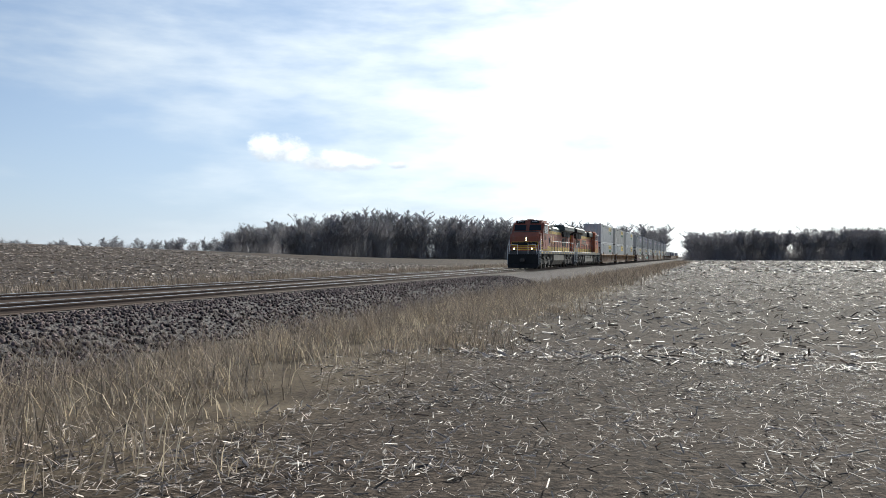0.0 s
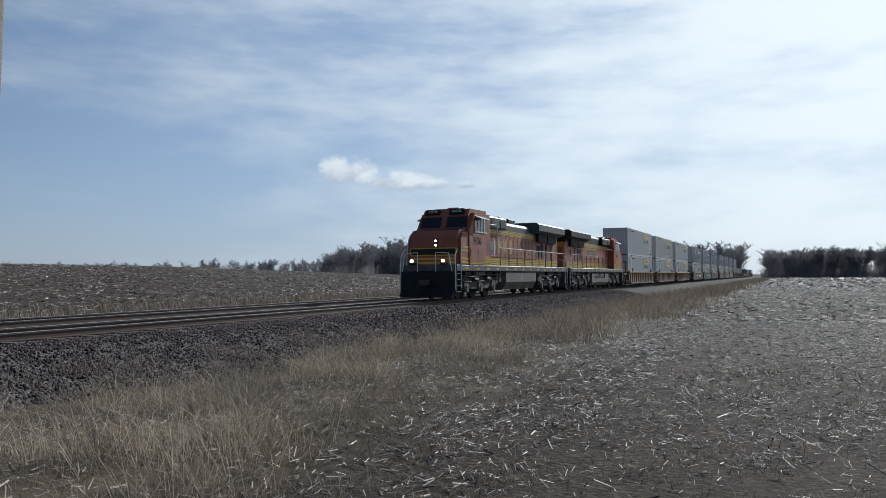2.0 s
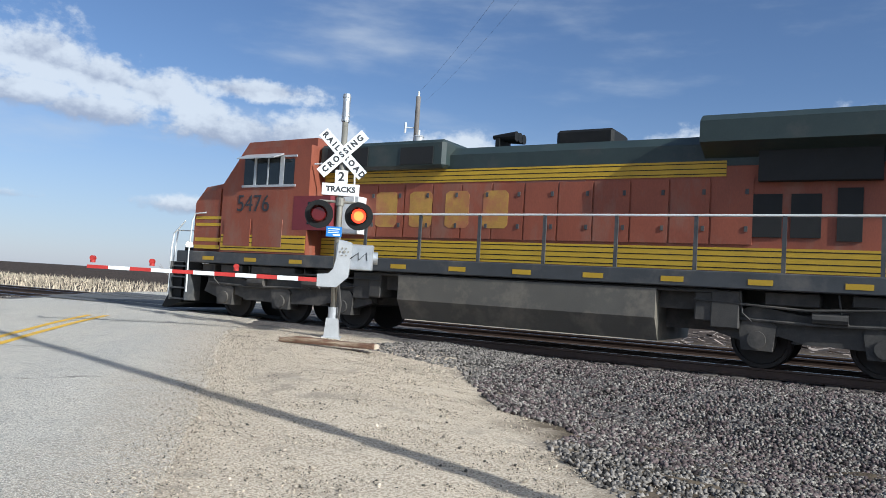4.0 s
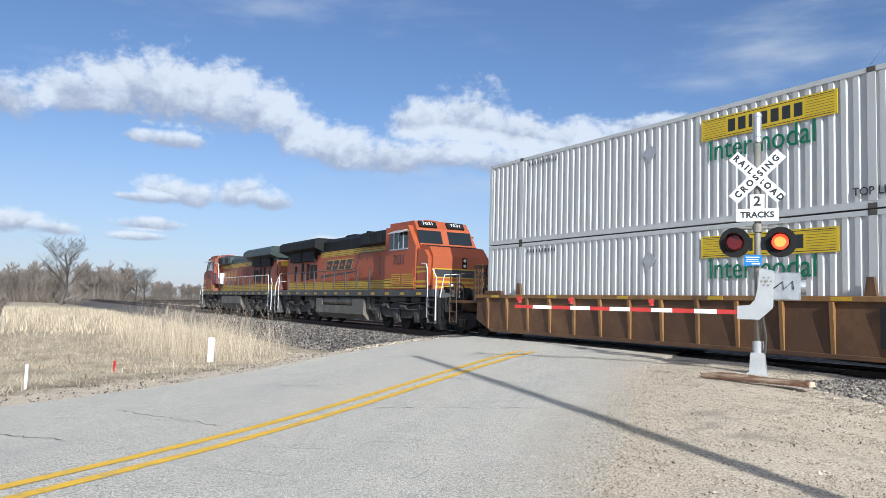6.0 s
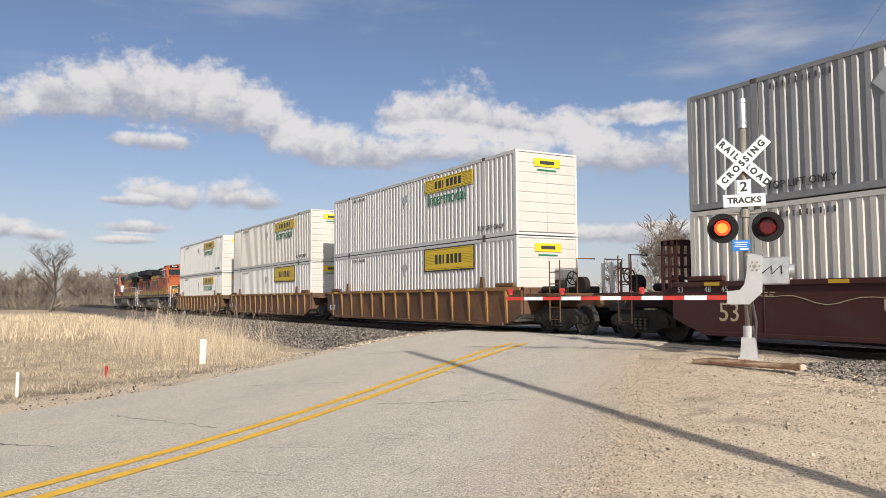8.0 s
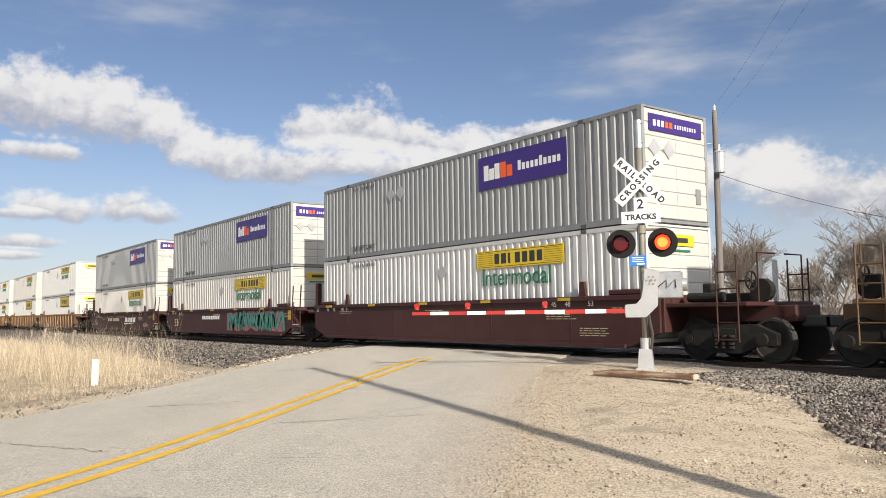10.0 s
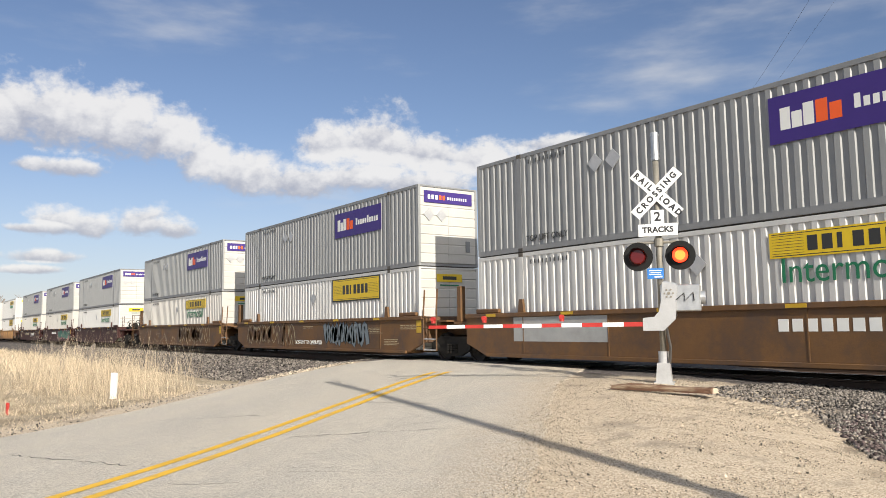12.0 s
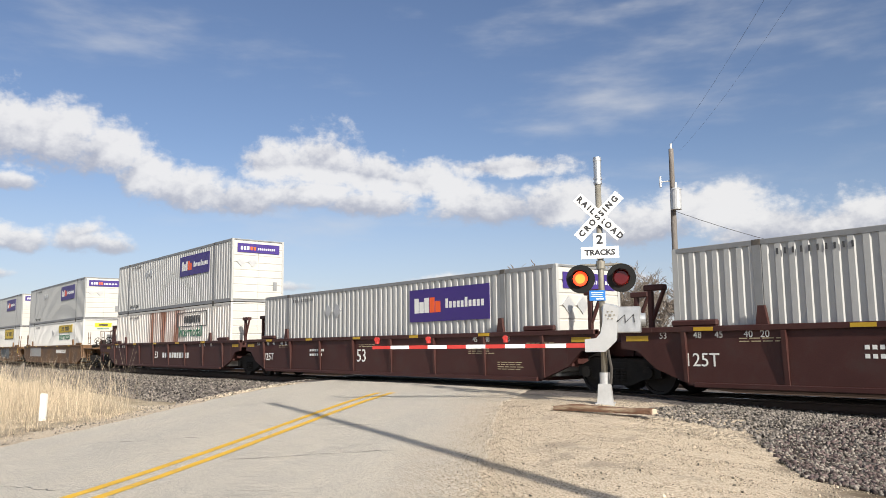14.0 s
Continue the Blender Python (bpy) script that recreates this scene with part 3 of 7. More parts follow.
    verge_on = m("MULTIPLY", step(yw, 3.0, 5.0), m("SUBTRACT", 1, step(yw, 10.0, 11.0)))
    verge_far = m("MULTIPLY", step(yw, 29.5, 30.5), m("SUBTRACT", 1, step(yw, 33.0, 36.0)))
    left = m("SUBTRACT", 1, step(s, -7.0, -4.8))
    verge_left = m("MULTIPLY", left, m("SUBTRACT", 1, step(yw, 10.0, 11.0)))
    plough = m("MULTIPLY", m("MULTIPLY", left, m("SUBTRACT", 1, step(yw, -1.0, 0.5))), m("SUBTRACT", 1, step(x, -34, -28)))
    lane = m("MULTIPLY", step(yw, 24.8, 26.0), m("SUBTRACT", 1, step(yw, 29.5, 30.5)))
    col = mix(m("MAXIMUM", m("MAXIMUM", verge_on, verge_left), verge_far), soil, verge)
    furrow = N("ShaderNodeTexWave")
    furrow.bands_direction = "Y"
    L(pos, furrow.inputs["Vector"])
    furrow.inputs["Scale"].default_value, furrow.inputs["Distortion"].default_value, furrow.inputs["Detail"].default_value = 0.42, 1.2, 3
    col = mix(plough, col, mix(furrow.outputs["Fac"], (0.10, 0.065, 0.05), (0.24, 0.18, 0.14)))
    col = mix(lane, col, dirtroad)
    col = mix(on_bed, col, rock)
    by_road = m("MULTIPLY", m("SUBTRACT", 1, step(sw, 7.3, 8.1)), step(sw, -6.0, -5.2))
    off_bed = m("SUBTRACT", 1, m("MULTIPLY", step(y, 13.2, 13.9), m("SUBTRACT", 1, step(y, 22.6, 23.4))))
    col = mix(m("MULTIPLY", by_road, off_bed), col, gravel)
    L(col, bsdf.inputs["Base Color"])
    bsdf.inputs["Roughness"].default_value = 0.95
    bsdf.inputs["Specular IOR Level"].default_value = 0.1
    shoulder_on = m("MULTIPLY", by_road, off_bed)
    relief = m("ADD", m("MULTIPLY", m("MULTIPLY", fine, m("SUBTRACT", 1, shoulder_on)), 0.6), m("MULTIPLY", m("MULTIPLY", grit, shoulder_on), 0.28))
    h = m("ADD", relief, m("MULTIPLY", m("MULTIPLY", stones.outputs["Distance"], on_bed), -1.5))
    b = N("ShaderNodeBump")
    b.inputs["Strength"].default_value, b.inputs["Distance"].default_value = 0.7, 0.05
    L(h, b.inputs["Height"])
    L(b.outputs[0], bsdf.inputs["Normal"])
    return mt


def build_ground():
    """One sheet to the horizon, finer near the crossing."""
    def lines(lo, hi, step, far):
        mid = np.arange(lo, hi + 1e-6, step)
        out, d, p = [], step, hi
        while p < far:
            d *= 1.22
            p += d
            out.append(p)
        inn, d, p = [], step, lo
        while p > -far:
            d *= 1.22
            p -= d
            inn.append(p)
        return np.array(inn[::-1] + list(mid) + out)
    X, Y = lines(-40, 45, 0.4, 2600), lines(-14, 36, 0.25, 2600)
    gx, gy = np.meshgrid(X, Y)
    gz = ground_z(gx, gy)
    rough = 0.03 * (1 - ss(np.hypot(gx, gy), 40, 90)) * (np.abs(road_s(gx, gy) + 0.2) > 5.2)
    gz = gz + rough * np.random.default_rng(2).normal(0, 0.5, gz.shape)
    n, k = gz.shape
    idx = np.arange(n * k).reshape(n, k)
    faces = np.stack([idx[:-1, :-1], idx[:-1, 1:], idx[1:, 1:], idx[1:, :-1]], -1).reshape(-1, 4)
    ob = soup("ground", np.stack([gx, gy, gz], -1).reshape(-1, 3), faces, ground_material(), "flat farm field with corn stubble, dry verge and gravel", "ground", "structure")
    ob.data.shade_smooth()


def road_strip(bm, s0, s1, u0, u1, lift, step=0.5, wob=0.0, thick=0.0):
    """A strip that lies on the road: across from s0 to s1, along from u0 to u1."""
    us = np.arange(u0, u1 + 1e-6, step)
    prev = None
    rng = random.Random(int(abs(s0 * 100) + abs(u0)))
    for u in us:
        j = rng.uniform(-wob, wob)
        row = []
        for s in (s0 + j, s1 + j):
            x, y = ROAD_AT + ROAD_ALONG * u + ROAD_ACROSS * s
            row.append(bm.verts.new((x, y, float(road_z(y)) + lift)))
        if prev:
            bm.faces.new((prev[0], prev[1], row[1], row[0]))
        prev = row


def build_road():
    bm = bmesh.new()
    us = np.arange(-30, 60, 0.5)
    ss_ = [-4.46, -4.4, -2.0, 0.0, 2.0, 3.64, 3.7]
    rng = np.random.default_rng(5)
    grid = []
    for u in us:
        e0, e1 = rng.normal(0, 0.035, 2)
        row = []
        for i, s in enumerate(ss_):
            s = s + (e0 if i < 2 else 0) + (e1 + 0.75 - 0.1 * min(max(u, -3), 11) if i > 4 else 0)
            x, y = ROAD_AT + ROAD_ALONG * u + ROAD_ACROSS * s
            crown = 0.02 - 0.03 * min(1, abs(s) / 3.7) ** 2
            row.append(bm.verts.new((x, y, float(road_z(y)) + (crown + 0.012 if 0 < i < 6 else -0.02))))
        grid.append(row)
    for a, b in zip(grid, grid[1:]):
        for i in range(len(ss_) - 1):
            bm.faces.new((a[i], a[i + 1], b[i + 1], b[i]))
    road = part("road", bm, M_ROAD, None)
    tagged(road, "worn pale two-lane asphalt road over the crossing", "road", kind="structure")
    for s in (-0.18, 0.18):
        bm = bmesh.new()
        road_strip(bm, s - 0.073, s + 0.073, -28, 14.4, 0.038, wob=0.006)
        part("centre_line", bm, M_LINE, road, "solid yellow centre line")
    # dark asphalt beside the rails, at both edges of the crossing
    bm = bmesh.new()
    for y0, y1 in ((15.55, 16.75), (17.0, 19.6), (19.85, 21.05), (21.3, 23.2)):
        prev = None
        for k in range(25):
            s = -4.5 + k * 8.4 / 24
            row = []
            for y in (y0 + 0.25 * math.sin(k * 1.3) * (y0 < 13), y1):
                u = (y - ROAD_AT[1] - s * ROAD_ACROSS[1]) / ROAD_ALONG[1]
                x = ROAD_AT[0] + ROAD_ALONG[0] * u + ROAD_ACROSS[0] * s
                row.append(bm.verts.new((x, y, 0.45 + 0.037)))
            if prev:
                bm.faces.new((prev[0], row[0], row[1], prev[1]))
            prev = row
    part("crossing_panel", bm, M_PATCH, road, "dark asphalt between the rails")
    rng = random.Random(11)
    for u0, s0, s1, du in ((11.6, -4.2, 3.0, 1.2), (6.3, -4.4, -1.1, 0.7), (3.5, -2.8, -0.6, -0.5), (12.7, -1.0, 3.4, 0.5), (4.9, 0.5, 2.6, 0.6), (1.2, -3.6, -1.5, 0.3), (8.2, 0.3, 1.6, -0.3)):
        bm = bmesh.new()
        prev, n = None, 26
        for k in range(n + 1):
            f = k / n
            s, u = s0 + (s1 - s0) * f, u0 + du * f + rng.uniform(-0.05, 0.05)
            wdt = 0.004 + 0.013 * rng.random()
            row = []
            for d in (-wdt, wdt):
                x, y = ROAD_AT + ROAD_ALONG * (u + d) + ROAD_ACROSS * s
                row.append(bm.verts.new((x, y, float(road_z(y)) + 0.037 - 0.03 * (abs(s) / 3.7) ** 2)))
            if prev:
                bm.faces.new((prev[0], prev[1], row[1], row[0]))
            prev = row
        part("crack", bm, M_CRACK, road, "dark crack across the lane")
    rng = random.Random(23)
    for k in range(46):
        u0, s0 = rng.uniform(-6, 13), rng.uniform(-4.0, 3.3)
        ang, n = rng.choice((0.1, 0.3, 1.4, -0.2)) + rng.uniform(-0.3, 0.3), rng.randint(4, 9)
        bm, prev, u, s = bmesh.new(), None, u0, s0
        for i in range(n):
            s, u = s + 0.09 * math.cos(ang) + rng.uniform(-0.02, 0.02), u + 0.09 * math.sin(ang) + rng.uniform(-0.03, 0.03)
            row = []
            for d in (-0.004, 0.004):
                x, y = ROAD_AT + ROAD_ALONG * (u + d * math.cos(ang)) + ROAD_ACROSS * (s - d * math.sin(ang))
                row.append(bm.verts.new((x, y, float(road_z(y)) + 0.037 - 0.03 * min(1, abs(s) / 3.7) ** 2)))
            if prev:
                bm.faces.new((prev[0], prev[1], row[1], row[0]))
            prev = row
        part("crack", bm, M_CRACK, road)


RAIL_PROFILE = [(-0.075, 0), (0.075, 0), (0.075, 0.012), (0.012, 0.03), (0.012, 0.13), (0.036, 0.14), (0.036, 0.176), (-0.036, 0.176), (-0.036, 0.14), (-0.012, 0.13), (-0.012, 0.03), (-0.075, 0.012)]


def build_track(name, y_mid):
    tr = thing(name, "straight railway track of steel rails on wooden ties", "railway track", "main line tracks", "structure")
    for side in (-1, 1):
        bm = bmesh.new()
        y = y_mid + side * 0.755
        slab(bm, [(y + a, RAIL_Z - 0.18 + b) for a, b in RAIL_PROFILE], -1200, 1500)
        rail = part("rail", bm, M_RAILSIDE, tr, "rusty steel rail with a bright worn head")
        bm = bmesh.new()
        slab(bm, [(y - 0.03, RAIL_Z - 0.004), (y + 0.03, RAIL_Z - 0.004), (y + 0.024, RAIL_Z), (y - 0.024, RAIL_Z)], -1200, 1500)
        part("rail_head", bm, M_RAILTOP, rail, "bright worn rail head")
    bm = bmesh.new()
    box(bm, -0.115, 0.115, -1.3, 1.3, -0.12, 0.0, bevel=0.012)
    me = mesh_of("tie", bm, M_TIE)
    rng = random.Random(int(y_mid))
    far = []
    for i in range(-330, 560):
        x = i * 0.52
        dx, dz, rz = rng.uniform(-0.03, 0.03), rng.uniform(-0.015, 0.005), rng.uniform(-1.2, 1.2)
        u = abs(road_s(x, y_mid))
        if u < 4.8:
            continue
        if -5 < x < 62:
            tie = new("tie", me)
            tie.parent = tr
            tie.matrix_basis = pose(x + dx, y_mid, RAIL_Z - 0.185 + dz, 0, 0, rz)
        else:
            far.append((x, RAIL_Z - 0.19 + dz))
    v, f = [], []
    for x, z in far:
        b = len(v)
        v += [(x - 0.11, y_mid - 1.3, z), (x + 0.11, y_mid - 1.3, z), (x + 0.11, y_mid + 1.3, z), (x - 0.11, y_mid + 1.3, z), (x - 0.11, y_mid - 1.3, z - 0.1), (x + 0.11, y_mid - 1.3, z - 0.1)]
        f += [(b, b + 1, b + 2, b + 3), (b + 4, b + 5, b + 1, b)]
    soup("far_tie", v, f, M_TIE, "row of weathered wooden ties", "", "stuff", tr)


build_ground()
build_road()
build_track("track_1", TRACK)
build_track("track_2", TRACK_2)


# ---- the train: x runs back from the front end, y to the far side, z up from the rail ----
SPEED, GAIN = 26.083, 0.0285


def train_x(t):
    return -SPEED * t - GAIN * t * t


MOVERS = []          # thing, place along the train, height over the rail, turned round


def on_train(ob, x, z=0.0, turned=False):
    MOVERS.append((ob, x, z, turned))
    ob.matrix_basis = pose(x, TRACK, RAIL_Z + z, 0, 0, 180 if turned else 0)
    return ob


def side_text(name, text, size, x, z, y, material, parent, side=-1, label="", squeeze=1.0):
    m = pose(x, y, z, 90, 0, 0) if side < 0 else pose(x, y, z, 90, 0, 180)
    return lettering(name, text, size, m, material, parent, label, squeeze=squeeze)


def wheel_mesh(r, key={}):
    if r not in key:
        bm = bmesh.new()
        pr = [(0.0, r * 0.25), (0.03, r * 0.3), (0.0, r * 0.6), (-0.01, r * 0.85), (-0.05, r * 0.88), (-0.05, r), (0.06, r * 1.01), (0.09, r * 1.05), (0.11, r * 1.05), (0.11, r * 0.3)]
        n = 20
        rings = [[bm.verts.new((rr * math.cos(k * 2 * math.pi / n), yy, rr * math.sin(k * 2 * math.pi / n))) for k in range(n)] for yy, rr in pr]
        for a, b in zip(rings, rings[1:]):
            for k in range(n):
                bm.faces.new((a[k], a[(k + 1) % n], b[(k + 1) % n], b[k]))
        bm.faces.new(rings[0])
        bm.faces.new(rings[-1][::-1])
        key[r] = mesh_of("wheel", bm, M_WHEEL)
    return key[r]


def add_wheel(parent, x, side, r):
    w = new("wheel", wheel_mesh(r))
    w.parent = parent
    w.matrix_basis = pose(x, side * 0.76, r, 0, 0, 0 if side < 0 else 180)


def loco_truck(parent, c):
    """Three-axle truck with cast side frames, journal boxes, springs and brake gear."""
    bm = bmesh.new()
    box(bm, c - 2.2, c + 2.2, -0.6, 0.6, 0.55, 0.95)
    tr = part("truck", bm, M_TRUCK, parent, "dusty cast three-axle truck")
    for side in (-1, 1):
        y0, y1 = (-1.22, -0.98) if side < 0 else (0.98, 1.22)
        bm = bmesh.new()
        prism(bm, [(c - 2.85, 0.66), (c - 2.3, 0.5), (c - 1.65, 0.62), (c - 1.2, 0.5), (c - 0.75, 0.5), (c - 0.3, 0.48), (c + 0.3, 0.48), (c + 0.75, 0.5), (c + 1.2, 0.5), (c + 1.65, 0.62), (c + 2.3, 0.5), (c + 2.85, 0.66),
                   (c + 2.7, 1.0), (c + 2.0, 1.12), (c + 1.2, 1.0), (c + 0.4, 1.16), (c - 0.4, 1.16), (c - 1.2, 1.0), (c - 2.0, 1.12), (c - 2.7, 1.0)], y0, y1)
        frame_ = part("side_frame", bm, M_TRUCK, tr)
        for ax in (c - 2.0, c, c + 2.0):
            bm = bmesh.new()
            prism(bm, [(ax - 0.26, 0.34), (ax + 0.26, 0.34), (ax + 0.32, 0.78), (ax + 0.18, 0.92), (ax - 0.18, 0.92), (ax - 0.32, 0.78)], min(y0, y1) - 0.07, max(y0, y1) + 0.07)
            rod(bm, (ax, side * 1.2, 0.53), (ax, side * 1.34, 0.53), 0.16, n=12)
            part("journal_box", bm, M_TRUCK, tr)
            add_wheel(tr, ax, side, 0.533)
        for ax in (c - 1.35, c - 0.65, c + 0.65, c + 1.35):
            bm = bmesh.new()
            for k in range(5):
                rod(bm, (ax, side * 1.1, 0.5 + k * 0.07), (ax, side * 1.1, 0.54 + k * 0.07), 0.10, n=10)
            tagged(part("spring", bm, M_TRUCK, tr), kind="stuff")
        bm = bmesh.new()
        rod(bm, (c - 1.1, side * 1.3, 0.98), (c - 0.55, side * 1.3, 0.98), 0.11, n=10)
        rod(bm, (c + 0.75, side * 1.3, 1.02), (c + 1.3, side * 1.3, 1.02), 0.11, n=10)
        pipe(bm, [(c - 2.6, side * 1.28, 0.9), (c - 1.1, side * 1.32, 0.86), (c + 0.7, side * 1.3, 0.9), (c + 2.6, side * 1.28, 1.05)], 0.03)
        part("brake_cylinder", bm, M_TRUCK, tr)


def stripes(parent, x0, x1, y, z0, z1, n, side):
    """Yellow band with black pinstripes."""
    boxes("yellow_band", [(x0, x1, min(y, y + side * 0.012), max(y, y + side * 0.012), z0, z1)], M_YELLOW, parent, "yellow stripe")
    hs = (z1 - z0) / n
    y2 = y + side * 0.012
    boxes("pinstripe", [(x0, x1, min(y2, y2 + side * 0.004), max(y2, y2 + side * 0.004), z0 + hs * (k + 0.42), z0 + hs * (k + 0.58)) for k in range(n)], M_BLACK, parent, stuff=True)


def slope_panel(bm, x, z, dx, dz, y0, y1, t=0.02):
    """A thin panel on the slanted cab front: from (x, z) over (dx, dz), between y0 and y1."""
    n = Vector((-dz, 0, dx)).normalized() * t
    lo = [Vector((x, y0, z)), Vector((x, y1, z)), Vector((x + dx, y1, z + dz)), Vector((x + dx, y0, z + dz))]
    a = [bm.verts.new(p - n * 0.2) for p in lo]
    b = [bm.verts.new(p + n) for p in lo]
    bm.faces.new(a[::-1])
    bm.faces.new(b)
    for i in range(4):
        bm.faces.new((a[i], a[(i + 1) % 4], b[(i + 1) % 4], b[i]))


def build_loco(number, second):
    body_m = M_ORANGE if second else M_FADED
    top_m = M_BLACK if second else M_GREEN
    lo = thing("locomotive", "clean orange, yellow and black diesel locomotive, cab trailing" if second else "faded orange and dark green diesel locomotive, headlights lit", "locomotive", "locomotives")
    LEN = 22.0
    bm = bmesh.new()
    box(bm, 0.55, LEN - 0.55, -1.5, 1.5, 1.42, 1.73, bevel=0.02)
    sill = part("sill", bm, M_SILL, lo, "dark grey side sill")
    for side in (-1, 1):
        y = side * 1.502
        boxes("reflector", [(x, x + 0.42, min(y, y + side * 0.006), max(y, y + side * 0.006), 1.5, 1.6) for x in np.arange(1.6, 20.6, 1.55)], M_YELLOW, sill, "small yellow reflective plates", stuff=True)
    # fuel tank
    bm = bmesh.new()
    if second:
        slab(bm, [(-1.45, 0.95), (-1.45, 0.55), (-1.2, 0.3), (1.2, 0.3), (1.45, 0.55), (1.45, 0.95)], 7.6, 14.2)
        box(bm, 7.6, 9.0, -1.45, 1.45, 0.952, 1.3)
        box(bm, 13.3, 14.2, -1.45, 1.45, 0.952, 1.3)
    else:
        slab(bm, [(-1.45, 1.36), (-1.45, 0.8), (-1.2, 0.36), (1.2, 0.36), (1.45, 0.8), (1.45, 1.36)], 8.0, 13.9)
    tank = part("fuel_tank", bm, M_TANK, lo, "dusty grey-brown fuel tank")
    if second:
        for side in (-1, 1):
            for x in (9.3, 11.4):
                bm = bmesh.new()
                rod(bm, (x, side * 1.2, 1.17), (x + 1.75, side * 1.2, 1.17), 0.21, n=16)
                rod(bm, (x - 0.08, side * 1.2, 1.17), (x, side * 1.2, 1.17), 0.12, 0.21, n=16)
                rod(bm, (x + 1.75, side * 1.2, 1.17), (x + 1.83, side * 1.2, 1.17), 0.21, 0.12, n=16)
                part("air_tank", bm, M_TANK, tank, "cylindrical air tank")
    loco_truck(lo, 4.3)
    loco_truck(lo, LEN - 4.3)
    # underframe clutter
    # added solid box that keeps daylight from showing through under the sill
    boxes("centre_beam", [(0.9, LEN - 0.9, -0.62, 0.62, 0.62, 1.42)], M_TRUCK, lo)
    for side in (-1, 1):
        bm = bmesh.new()
        for k, (xx, w_, z0, z1) in enumerate(((1.3, 0.5, 1.05, 1.4), (2.1, 0.8, 1.18, 1.4), (3.3, 1.5, 1.2, 1.4), (5.4, 0.9, 1.12, 1.4), (6.6, 0.5, 0.75, 1.38), (14.9, 0.5, 0.7, 1.38), (15.8, 0.9, 1.16, 1.4), (17.2, 1.6, 1.2, 1.4), (19.4, 0.7, 1.14, 1.4), (20.3, 0.6, 1.0, 1.4))):
            ya, yb = sorted((side * 0.7, side * (1.22 + 0.08 * (k % 3))))
            box(bm, xx, xx + w_, ya, yb, z0, z1, bevel=0.02)
        pipe(bm, [(1.2, side * 1.36, 1.2), (3.0, side * 1.38, 1.12), (5.2, side * 1.36, 1.25), (7.4, side * 1.36, 1.22)], 0.025)
        pipe(bm, [(14.6, side * 1.36, 1.2), (16.5, side * 1.38, 1.1), (18.6, side * 1.38, 1.24), (20.8, side * 1.36, 1.2)], 0.025)
        for xx in (1.9, 3.2, 5.1, 15.4, 17.0, 18.9, 20.1):
            pipe(bm, [(xx, side * 1.34, 1.4), (xx + 0.05, side * 1.36, 1.0), (xx + 0.2, side * 1.3, 0.85)], 0.018)
        tagged(part("underframe_gear", bm, M_TRUCK, lo, "dusty boxes and pipes under the sill"), kind="stuff")
    bm = bmesh.new()
    box(bm, 7.0, 15.0, -1.1, 1.1, 1.0, 1.42)
    for x in (7.1, 14.6):
        box(bm, x, x + 0.35, -1.35, 1.35, 0.8, 1.35, bevel=0.03)
    pipe(bm, [(6.9, -1.35, 1.36), (15.2, -1.35, 1.36)], 0.035)
    pipe(bm, [(6.9, 1.35, 1.36), (15.2, 1.35, 1.36)], 0.035)
    part("underframe", bm, M_TRUCK, lo)
    # end platforms, pilots, steps, couplers
    for end in (0, 1):
        f = (lambda x: x) if not end else (lambda x: LEN - x)
        bm = bmesh.new()
        prism(bm, [(f(0.15), 0.12), (f(0.0), 0.14), (f(0.25), 0.5), (f(0.32), 1.4), (f(0.75), 1.4), (f(0.75), 0.3)], -1.42, 1.42)
        part("plough", bm, M_BLACK, lo, "black pilot plough")
        bm = bmesh.new()
        xs = sorted((f(-0.42), f(0.3)))
        box(bm, xs[0], xs[1], -0.17, 0.17, 0.72, 1.0, bevel=0.04)
        part("coupler", bm, M_TRUCK, lo)
        for side in (-1, 1):
            ya, yb = (-1.52, -0.98) if side < 0 else (0.98, 1.52)
            boxes("step", [(*sorted((f(0.42 + 0.02 * k), f(0.98))), ya, yb, 0.38 + 0.3 * k, 0.42 + 0.3 * k) for k in range(4)], M_SILL, lo, "grey boarding step")
            boxes("step_plate", [(*sorted((f(xx), f(xx + 0.03))), ya, yb, 0.36, 1.42) for xx in (0.36, 0.98)], M_SILL, lo)
            yy = side * 1.5
            bm = bmesh.new()
            pipe(bm, [(f(0.33), yy, 0.5), (f(0.33), yy, 1.75), (f(0.36), yy * 0.98, 2.2), (f(0.75), yy * 0.96, 2.55)], 0.022)
            part("end_handrail", bm, M_RAILPAINT, lo, "white-painted end handrail")
            bm = bmesh.new()
            pipe(bm, [(f(1.04), yy, 0.6), (f(1.04), yy, 1.8), (f(1.1), yy, 2.55), (f(1.2), yy, 2.75), (f(1.6), yy, 2.78)], 0.022)
            part("end_handrail", bm, M_RAILPAINT, lo, "white-painted end handrail")
            bm = bmesh.new()
            pipe(bm, [(f(0.2), side * 0.5, 1.4), (f(0.2), side * 0.5, 2.35), (f(0.2), side * 1.2, 2.3), (f(0.25), side * 1.35, 1.4)], 0.022)
            part("end_handrail", bm, M_RAILPAINT, lo, "white-painted end handrail")
    # nose and cab
    bm = bmesh.new()
    prism(bm, [(0.98, 1.73), (0.98, 3.1), (1.35, 3.5), (2.25, 3.62), (2.25, 1.73)], -1.46, 1.46)
    bmesh.ops.bevel(bm, geom=[e for e in bm.edges if abs(e.verts[0].co.y) > 1.2 and abs(e.verts[0].co.y - e.verts[1].co.y) < 0.01], offset=0.16, segments=2, affect="EDGES", clamp_overlap=True)
    nose = part("nose", bm, body_m, lo, "blunt orange nose")
    bm = bmesh.new()
